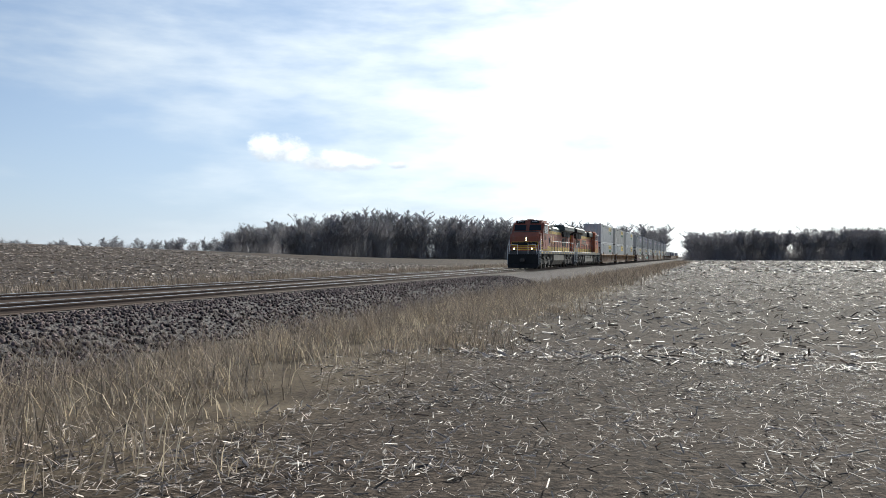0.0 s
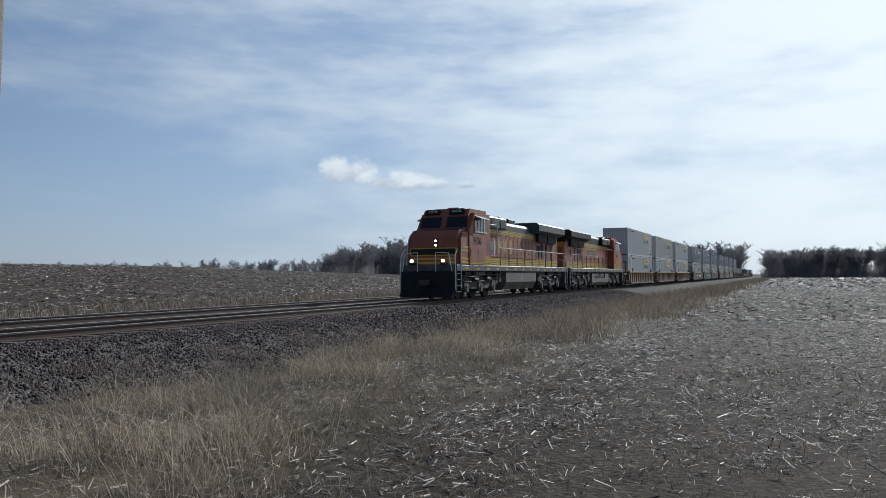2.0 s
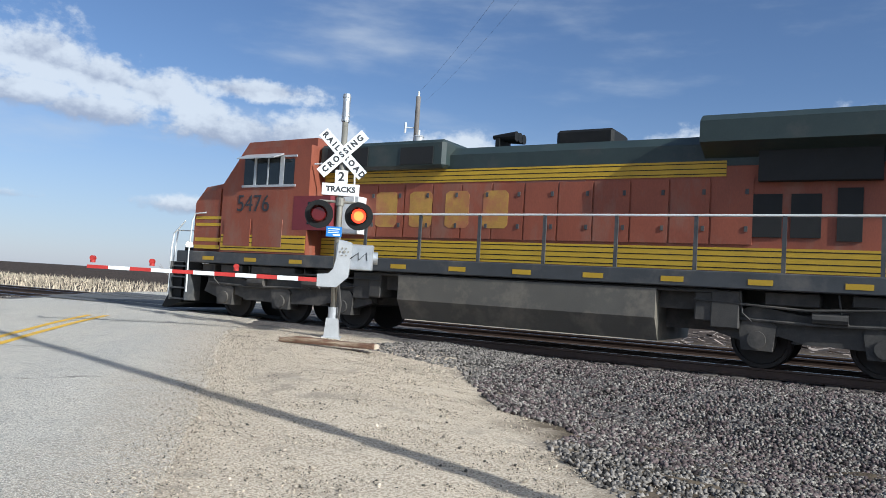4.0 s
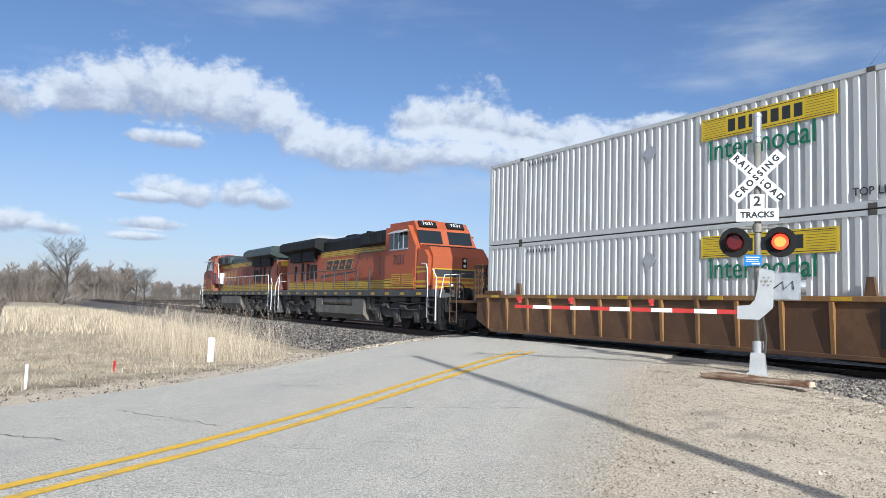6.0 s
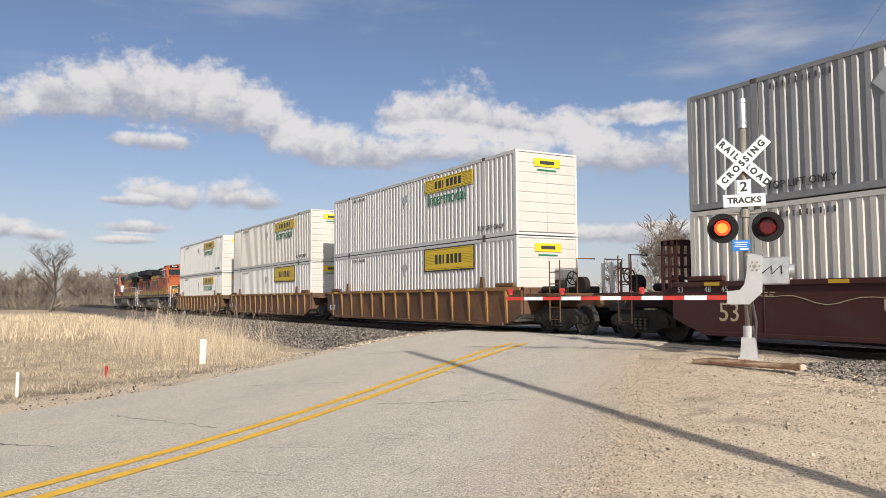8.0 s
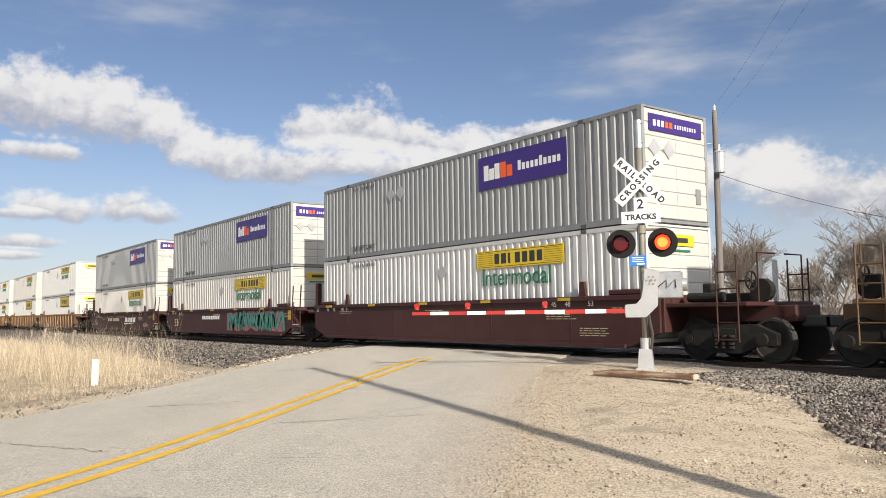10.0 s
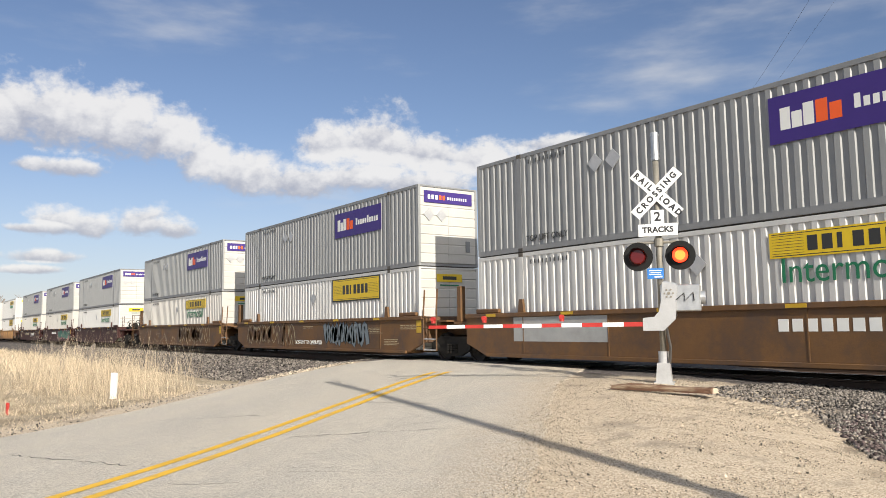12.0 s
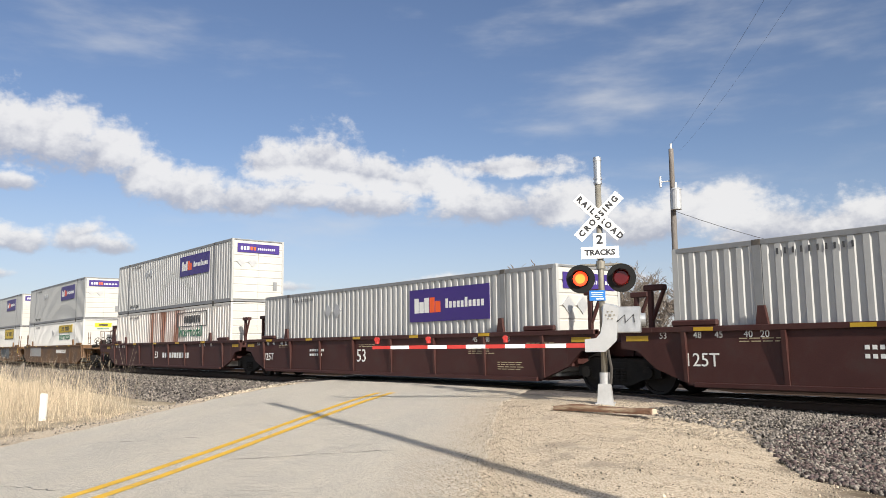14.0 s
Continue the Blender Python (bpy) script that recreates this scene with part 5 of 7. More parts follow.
    # small marks
    for a in (5.0 if marking == "purple" else 3.2,):
        for cx in ((a, a + 0.62) if marking == "purple" else (8.0,) if marking != "outline" else ()):
            bm = bmesh.new()
            prism(bm, [(cx - 0.26, 2.1), (cx, 1.84), (cx + 0.26, 2.1), (cx, 2.36)], ys - 0.008, ys + 0.004)
            part("placard_holder", bm, M_ALU, c, "diamond placard holder")
    side_text("lettering", "TOP LIFT ONLY", 0.24, 13.75 if marking in ("panel_text", "framed") else 2.25, 0.36, ys - 0.002, M_BLACKVINYL, c, -1, "stencilled words", 1.0)
    bars("unit_number_bar", [(2.4 + k * 0.16, 2.44 + k * 0.16, CH - 0.34, CH - 0.22, 0) for k in range(10)], M_SILL, "plain small dark bars")
    return on_train(c, x, z)


# ---- well cars ----
def car_truck(parent, c):
    bm = bmesh.new()
    box(bm, c - 0.3, c + 0.3, -1.15, 1.15, 0.45, 0.75, bevel=0.03)
    tr = part("truck", bm, M_SHADEDSTEEL, parent, "two-axle cast freight truck")
    for side in (-1, 1):
        ya, yb = sorted((side * 0.98, side * 1.14))
        bm = bmesh.new()
        prism(bm, [(c - 1.2, 0.62), (c - 1.2, 0.4), (c - 0.7, 0.34), (c - 0.35, 0.2), (c + 0.35, 0.2), (c + 0.7, 0.34), (c + 1.2, 0.4), (c + 1.2, 0.62), (c + 0.75, 0.82), (c - 0.75, 0.82)], ya, yb)
        part("side_frame", bm, M_SHADEDSTEEL, tr)
        for ax in (c - 0.9, c + 0.9):
            add_wheel(tr, ax, side, 0.47)
            bm = bmesh.new()
            rod(bm, (ax, side * 1.0, 0.5), (ax, side * 1.22, 0.5), 0.13, n=12)
            part("bearing", bm, M_SHADEDSTEEL, tr)
        bm = bmesh.new()
        for dx in (-0.18, 0.0, 0.18):
            for k in range(4):
                rod(bm, (c + dx, side * 1.17, 0.3 + k * 0.08), (c + dx, side * 1.17, 0.35 + k * 0.08), 0.075, n=8)
        tagged(part("spring", bm, M_SHADEDSTEEL, tr), kind="stuff")


def well_unit(kind, front, rear, marks):
    """front / rear: True where that end couples to another car. marks: extra parts on this unit only."""
    paint, ribs, label = {
        "tan": (M_TANSIDE, 14, "rusty tan well car with ribbed sides"),
        "maroon": (M_MAROONWELL, 0, "smooth maroon well car"),
        "brown": (M_BROWNWELL, 0, "smooth orange-brown well car with faded graffiti"),
        "ribbed_maroon": (M_MAROONWELL, 8, "dark maroon well car with white stencils"),
    }[kind]
    trim = M_TAN if kind == "tan" else paint
    w = thing("well_car", label, "rail car", "well cars")
    xa, xb = -0.45, CL + 0.45
    for side in (-1, 1):
        y1 = side * 1.47
        y0 = side * 1.37
        bm = bmesh.new()
        prism(bm, [(xa, 0.62), (xa + 0.9, 0.28), (xb - 0.9, 0.28), (xb, 0.62), (xb, 1.5), (xa, 1.5)], *sorted((y0, y1)))
        sill = part("side_sill", bm, paint, w)
        ysd = sorted((side * 1.32, side * 1.53))
        boxes("top_chord", [(xa, xb, *ysd, 1.40, 1.52)], trim, w, bevel=0.01)
        boxes("bottom_chord", [(xa + 1.0, xb - 1.0, *ysd, 0.24, 0.34)], paint, w, bevel=0.01)
        if ribs:
            for k in range(ribs):
                x = xa + 0.8 + k * (xb - xa - 1.6) / (ribs - 1)
                bm = bmesh.new()
                slab(bm, [(side * 1.46, 1.4), (side * 1.57, 1.4), (side * 1.50, 0.34), (side * 1.46, 0.34)], x - 0.045, x + 0.045)
                part("rib", bm, trim, sill)
        else:
            boxes("seam", [(x, x + 0.03, *sorted((side * 1.468, side * 1.482)), 0.36, 1.4) for x in (2.2, 5.4, 10.6, 13.8)], paint, sill, stuff=True)
        for x in (0.0, CL - 1.1):
            boxes("guide", [(x, x + 1.1, *sorted((side * 1.33, side * 1.45)), 1.522, 1.66)], paint, w, bevel=0.03)
        for x in (1.95, CL - 2.1):
            bm = bmesh.new()
            prism(bm, [(x, 1.52), (x + 0.26, 1.52), (x + 0.2, 1.9), (x + 0.06, 1.9)], *sorted((side * 1.36, side * 1.44)))
            part("container_guide", bm, paint, w)
        boxes("yellow_reflector", [(x, x + 0.45, *sorted((side * 1.53, side * 1.536)), 1.42, 1.5) for x in (0.6, 3.8, 7.0, 10.2, 13.4)], M_YELLOW, w, "yellow reflective plates", stuff=True)
    boxes("well_floor", [(0.3, 1.5, -1.37, 1.37, 0.26, 0.34), (5.5, 6.5, -1.37, 1.37, 0.26, 0.34), (9.6, 10.6, -1.37, 1.37, 0.26, 0.34), (CL - 1.5, CL - 0.3, -1.37, 1.37, 0.26, 0.34)], paint, w)
    for end, coupled in ((0, front), (1, rear)):
        f = (lambda x: x) if not end else (lambda x: CL - x)
        reach = -3.2 if coupled else -1.7
        bm = bmesh.new()
        a, b = sorted((f(reach), f(-0.2)))
        box(bm, a, b, -0.5, 0.5, 0.85, 1.22, bevel=0.03)
        a, b = sorted((f(-1.3 if not coupled else -2.6), f(-0.45)))
        box(bm, a, b, -1.35, 1.35, 1.2, 1.3, bevel=0.02)
        a, b = sorted((f(-0.55), f(-0.2)))
        box(bm, a, b, -1.4, 1.4, 0.62, 1.5, bevel=0.02)
        part("end_platform", bm, paint, w)
        if coupled:
            bm = bmesh.new()
            a, b = sorted((f(-3.75), f(-3.1)))
            box(bm, a, b, -0.15, 0.15, 0.75, 1.0, bevel=0.04)
            part("coupler", bm, M_TRUCK, w)
            for side in (-1, 1):
                bm = bmesh.new()
                for x in (-2.45, -1.95):
                    pipe(bm, [(f(x), side * 1.45, 0.45), (f(x), side * 1.45, 2.3)], 0.02)
                for k in range(5):
                    pipe(bm, [(f(-2.45), side * 1.45, 0.5 + 0.36 * k), (f(-1.95), side * 1.45, 0.5 + 0.36 * k)], 0.018)
                pipe(bm, [(f(-2.6), side * 0.9, 1.3), (f(-2.6), side * 0.9, 2.35), (f(-2.6), side * 0.2, 2.35)], 0.02)
                part("ladder", bm, paint, w, "end ladder and grab irons")
        if coupled:
            car_truck(w, f(-1.9))
            a, b = sorted((f(-1.7), f(-0.8)))
            bm = bmesh.new()
            rod(bm, (f(-2.55), -0.55, 1.55), (f(-2.55), -0.75, 1.55), 0.25, n=14)
            part("brake_valve", bm, M_SHADEDSTEEL, w, "round dark brake valve")
            bm = bmesh.new()
            rod(bm, (a, -0.8, 1.42), (b, -0.8, 1.42), 0.11, n=12)
            part("air_reservoir", bm, M_SHADEDSTEEL, w, "dark air reservoir")
            boxes("equipment_box", [(a, b, 0.2, 0.8, 1.3, 1.52), (a + 0.1, a + 0.35, -0.45, -0.1, 1.3, 1.75)], M_SHADEDSTEEL, w, bevel=0.03)
            bm = bmesh.new()
            ring = [(f(-2.5), -1.0 + 0.2 * math.cos(k * math.pi / 7), 1.75 + 0.2 * math.sin(k * math.pi / 7)) for k in range(15)]
            pipe(bm, ring, 0.022, 5)
            for k in range(0, 14, 3):
                pipe(bm, [(f(-2.5), -1.0, 1.75), ring[k]], 0.014, 4)
            pipe(bm, [(f(-2.5), -1.0, 1.75), (f(-2.2), -1.0, 1.75), (f(-2.2), -1.0, 1.3)], 0.03, 5)
            part("brake_wheel", bm, M_SHADEDSTEEL, w, "spoked dark brake wheel")
            if not end:
                bm = bmesh.new()
                xa_, xb_ = sorted((f(-1.05), f(-0.5)))
                for yy in (-1.25, -0.8):
                    for xx in (xa_, (xa_ + xb_) / 2 - 0.045, xb_ - 0.09):
                        box(bm, xx, xx + 0.09, yy, yy + 0.05, 1.3, 2.6)
                    for zz in (1.3, 1.6, 1.9, 2.2):
                        box(bm, xa_, xb_, yy + 0.004, yy + 0.046, zz, zz + 0.07)
                box(bm, xa_, xb_, -1.25, -0.75, 2.48, 2.62, bevel=0.01)
                part("stop_frame", bm, paint, w, "upright pierced stop frame")
            for k, x_ in enumerate((-1.35, -1.75)):
                bm = bmesh.new()
                box(bm, f(x_) - 0.045, f(x_) + 0.045, 1.2, 1.29, 1.3, 2.3)
                part("end_post", bm, M_ALU if end else paint, w)
    if kind in ("ribbed_maroon", "maroon"):
        for word, xx in (("53", -0.3), ("48", 0.55), ("45", 1.05), ("40", 1.7), ("20", 2.05), ("53", 14.4), ("48", 13.6), ("45", 13.1)):
            side_text("stencil", word, 0.2, xx, 1.33, -1.474, M_NUMBER, w)
    if kind == "ribbed_maroon":
        for end, coupled in ((0, front), (1, rear)):
            f = (lambda x: x) if not end else (lambda x: CL - x)
            out_ = -2.7 if coupled else -1.35
            for side in (-1, 1):
                bm = bmesh.new()
                prism(bm, [(f(-0.447), 0.62), (f(-0.9), 1.0), (f(out_), 1.06), (f(out_), 1.5), (f(-0.447), 1.5)], *sorted((side * 1.37, side * 1.466)))
                part("end_side_plate", bm, paint, w, "maroon side plate over the truck")
                boxes("end_chord", [(*sorted((f(out_), f(-0.452))), *sorted((side * 1.32, side * 1.53)), 1.40, 1.52)], paint, w, bevel=0.01)
                boxes("yellow_reflector", [(*sorted((f(-0.6), f(-1.2))), *sorted((side * 1.466, side * 1.474)), 1.22, 1.34)], M_YELLOW, w, "yellow reflective plate")
        for x in (-0.9, CL + 0.75):
            for side in (-1, 1):
                bm = bmesh.new()
                box(bm, x, x + 0.1, side * 0.95 - 0.05, side * 0.95 + 0.05, 1.3, 2.4)
                box(bm, x - 0.1, x + 0.45, side * 0.95 - 0.09, side * 0.95 + 0.09, 2.38, 2.52, bevel=0.02)
                pipe(bm, [(x + 0.42, side * 0.95, 2.4), (x + 0.08, side * 0.95, 1.7)], 0.05)
                part("stop_frame", bm, paint, w, "upright maroon stop frame")
    if not rear:
        car_truck(w, CL + 1.72)
    if not rear and kind in ("maroon", "brown"):
        for xx in (CL + 0.5, CL + 1.25):
            bm = bmesh.new()
            pipe(bm, [(xx, -1.47, 0.36), (xx, -1.47, 1.6), (xx + 0.04, -1.44, 2.4)], 0.028)
            part("ladder_rail", bm, paint, w, "upright ladder rail")
        for zz in (0.38, 0.74, 1.1, 1.46):
            bm = bmesh.new()
            pipe(bm, [(CL + 0.5, -1.47, zz), (CL + 1.25, -1.47, zz)], 0.022)
            part("ladder_rung", bm, M_ALU if zz < 1.0 else paint, w)
        boxes("end_post", [(CL + 1.9, CL + 2.12, -1.1, -0.9, 1.3, 2.45), (CL + 1.9, CL + 2.12, 0.9, 1.1, 1.3, 2.45)], paint, w, "upright post over the joint", bevel=0.02)
        boxes("joint_deck", [(CL + 0.45, CL + 1.7, -1.38, 1.38, 1.302, 1.36)], paint, w)
        boxes("yellow_reflector", [(CL + 0.08, CL + 0.36, -1.48, -1.472, zz, zz + 0.2) for zz in (0.95, 1.17)], M_YELLOW, w, "yellow reflective plate")
    for ob in marks(w):
        pass
    return w


def no_marks(w):
    return ()


def stencil(text_left, text_right=""):
    def add(w):
        out = [side_text("stencil", text_left, 0.40, 0.3, 0.8, -1.474, M_NUMBER, w, -1, "white stencilled figures")]
        if text_right:
            out.append(side_text("stencil", text_right, 0.42, 5.0, 0.85, -1.474, M_NUMBER, w, -1))
        out.append(boxes("stencil_bar", [(4.0 + k * 0.13, 4.08 + k * 0.13, -1.476, -1.468, 1.02, 1.1) for k in range(8)] + [(4.0 + k * 0.13, 4.08 + k * 0.13, -1.476, -1.468, 0.86, 0.94) for k in range(7)], M_NUMBER, w, stuff=True))
        return out
    return add


def graffiti(x0, x1, seed, fill, edge, z0=0.4, z1=1.40, back=None):
    """Spray-painted strokes: looping fat lines, flat on the side."""
    def add(w):
        out = []
        if back:
            bm = bmesh.new()
            r = random.Random(seed + 1)
            k = 22
            top = [(x0 - 0.2 + (x1 - x0 + 0.4) * i / k, min(1.39, z1 - 0.02 - abs(r.gauss(0, 0.07)))) for i in range(k + 1)]
            bot = [(x0 - 0.2 + (x1 - x0 + 0.4) * i / k, max(0.36, z0 + abs(r.gauss(0, 0.07)))) for i in range(k + 1)]
            for i in range(k):
                bm.faces.new([bm.verts.new((px, -1.475, pz)) for px, pz in (bot[i], bot[i + 1], top[i + 1], top[i])])
            out.append(part("graffiti_ground", bm, back, w, "dull pink spray-paint ground"))
        for mtl, wd, off in ((edge, 0.165, 0.478), (fill, 0.12, 0.482)):
            r = random.Random(seed)
            x = x0
            while x < x1 - 0.6:
                bm = bmesh.new()
                wid = r.uniform(0.5, 0.95)
                n = r.randint(4, 6)
                pts = [(x + wid * (i + r.uniform(-0.5, 0.5)) / (n - 1), (z0 + 0.16 if (i + n) % 2 else z1 - 0.16) + r.uniform(-0.12, 0.12)) for i in range(n)]
                fine = []
                for i in range(len(pts) - 1):
                    for k in range(4):
                        f = k / 4
                        p0, p1, p2, p3 = pts[max(0, i - 1)], pts[i], pts[i + 1], pts[min(len(pts) - 1, i + 2)]
                        fine.append(tuple(0.5 * (2 * p1[j] + (p2[j] - p0[j]) * f + (2 * p0[j] - 5 * p1[j] + 4 * p2[j] - p3[j]) * f * f + (3 * p1[j] - p0[j] - 3 * p2[j] + p3[j]) * f ** 3) for j in (0, 1)))
                fine.append(pts[-1])
                prev = None
                for i, (px, pz) in enumerate(fine):
                    q, p = fine[min(i + 1, len(fine) - 1)], fine[max(i - 1, 0)]
                    dx, dz = q[0] - p[0], q[1] - p[1]
                    ln = math.hypot(dx, dz) or 1
                    nx, nz = -dz / ln * wd, dx / ln * wd
                    zc = lambda v: min(z1, max(z0, v))
                    row = (bm.verts.new((px + nx, -1 - off, zc(pz + nz))), bm.verts.new((px - nx, -1 - off, zc(pz - nz))))
                    if prev:
                        bm.faces.new((prev[0], prev[1], row[1], row[0]))
                    prev = row
                x += wid * 1.1
                out.append(part("graffiti", bm, mtl, w, "spray-painted graffiti stroke"))
        return out
    return add


def marks_of(*fs):
    def add(w):
        return [o for f in fs for o in f(w)]
    return add


big_53 = lambda w: [side_text("stencil", "53", 0.62, 0.95, 0.78, -1.474, M_TANLETTER, w, -1, "large faded tan figures")]
loco_1 = on_train(build_loco("5476", False), 86.8)
loco_2 = on_train(build_loco("7031", True), 86.8 + 22.15 + 22.0, turned=True)
LOW, HIGH = 0.36, 0.36 + 2.9
plate = lambda w: [boxes("stencil_plate", [(14.4, 15.6, -1.478, -1.468, 0.5, 1.3)], M_BLACKVINYL, w, "black stencil plate"), side_text("stencil", "125T", 0.34, 14.5, 0.75, -1.482, M_NUMBER, w)]
plate_front = lambda w: [boxes("stencil_plate", [(-0.2, 1.0, -1.478, -1.468, 0.55, 1.3)], M_BLACKVINYL, w, "black stencil plate"), side_text("stencil", "125T", 0.36, -0.12, 0.72, -1.482, M_NUMBER, w)]


def logo_bar(w):
    """Slanted plain white blocks over a bar, reporting-mark bars and a chalk scrawl."""
    out = []
    for k in range(4):
        bm = bmesh.new()
        a = 9.6 + k * 0.68
        prism(bm, [(a, 0.82), (a + 0.52, 0.82), (a + 0.64, 1.12), (a + 0.12, 1.12)], -1.476, -1.468)
        out.append(part("emblem_block", bm, M_NUMBER, w, "plain white emblem block"))
    bm = bmesh.new()
    prism(bm, [(9.4, 0.66), (11.9, 0.74), (12.2, 0.78), (9.5, 0.74)], -1.476, -1.468)
    out.append(part("emblem_bar", bm, M_NUMBER, w, "thin white bar under the emblem"))
    out.append(boxes("unit_number_bar", [(4.9 + k * 0.3 + 0.25 * (k > 3), 5.12 + k * 0.3 + 0.25 * (k > 3), -1.476, -1.468, 0.88, 1.1) for k in range(10)], M_TANLETTER, w, "plain tan bars", stuff=True))
    bm = bmesh.new()
    pipe(bm, [(1.2 + 0.25 * k, -1.474, 1.12 + 0.09 * math.sin(k * 0.45) + 0.05 * math.sin(k * 1.1)) for k in range(46)], 0.01, 4)
    out.append(part("chalk_line", bm, M_TANLETTER, w, "wavy pale chalk line"))
    out.append(small_print(w))
    return out


def small_print(w):
    """Blocks of stencilled small print, too small to read."""
    rng = random.Random(17)
    rows = []
    for x0, z0, n in ((1.6, 1.24, 2), (7.3, 1.22, 2), (12.9, 1.12, 4), (14.1, 0.7, 4), (15.2, 1.2, 3)):
        for k in range(n):
            x = x0
            while x < x0 + 0.9:
                ln = rng.uniform(0.08, 0.25)
                rows.append((x, x + ln, -1.476, -1.468, z0 - 0.06 * k, z0 - 0.06 * k + 0.02))
                x += ln + 0.05
    return boxes("stencil_bar", rows, M_TANLETTER, w, "small plain stencil bars", stuff=True)


prints = lambda w: [small_print(w)]
UNITS = [
    (134.13, "tan", True, False, plate, "white_text", "white_text"),
    (153.66, "tan", False, False, plate_front, "white_panel", "cream_text"),
    (173.30, "tan", False, True, plate_front, "white_panel", "white_text"),
    (196.90, "maroon", True, False, marks_of(big_53, logo_bar), "cream_text", "grey"),
    (216.50, "maroon", False, False, marks_of(big_53, prints, graffiti(9.4, 15.6, 4, M_TEAL, M_BLACKVINYL, back=M_PINK), lambda w: [boxes("unit_number_bar", [(5.6 + k * 0.26, 5.8 + k * 0.26, -1.476, -1.468, 0.98, 1.16) for k in range(10)], M_NUMBER, w, "plain white bars", stuff=True)]), "cream_text", "grey"),
    (235.70, "maroon", False, True, prints, "white_text", "grey"),
    (259.20, "brown", True, False, graffiti(9.0, 14.6, 21, M_BROWNWELL, M_TANLETTER), "cream_text", "grey"),
    (278.70, "brown", False, False, marks_of(graffiti(1.0, 6.3, 9, M_BROWNWELL, M_TANLETTER), graffiti(9.4, 13.2, 33, M_SLATESPRAY, M_BLACKVINYL), prints, lambda w: [side_text("scrawl", "BOSTON TO OAKLAND", 0.24, 6.5, 0.56, -1.474, M_NUMBER, w, -1, "white hand-written words")]), "white_panel", "grey"),
    (298.20, "brown", False, True, lambda w: [boxes("paint_block", [(1.8, 5.4, -1.476, -1.468, 0.7, 1.38)], M_SILVERSPRAY, w, "pale patch of paint"), boxes("stencil_bar", [(10.0 + k * 0.3, 10.22 + k * 0.3, -1.476, -1.468, 0.95, 1.2) for k in range(9)], M_NUMBER, w, stuff=True)], "white_text", "grey"),
    (321.70, "ribbed_maroon", True, False, lambda w: [side_text("stencil", "53", 0.5, 7.15, 0.85, -1.474, M_NUMBER, w, -1, "white stencilled figures"), boxes("unit_number_bar", [(8.3 + k * 0.33, 8.52 + k * 0.33, -1.476, -1.468, 0.72, 0.98) for k in range(11)], M_NUMBER, w, "plain white bars", stuff=True)], "rusty", "light_grey"),
    (341.20, "ribbed_maroon", False, False, marks_of(stencil("125T"), prints, lambda w: [side_text("stencil", "53", 0.6, 7.15, 0.85, -1.474, M_NUMBER, w)]), "light_grey", None),
    (360.80, "ribbed_maroon", False, True, marks_of(stencil("125T", "A"), prints), "light_grey", None),
    (384.40, "brown", True, False, no_marks, "navy", None),
    (404.00, "brown", False, False, no_marks, "navy", None),
    (423.60, "brown", False, True, no_marks, "cream_plain", None),
    (447.20, "tan", True, False, no_marks, "navy", None),
    (466.80, "tan", False, True, no_marks, "cream_plain", None)]
for at, kind, front, rear, marks, low, high in UNITS:
    on_train(well_unit(kind, front, rear, marks), at)
    container(low, at, LOW)
    if high:
        container(high, at, HIGH)


# ---- the crossing signal ----
MAST = (-10.03, 12.47)
MAST_Z = 0.43


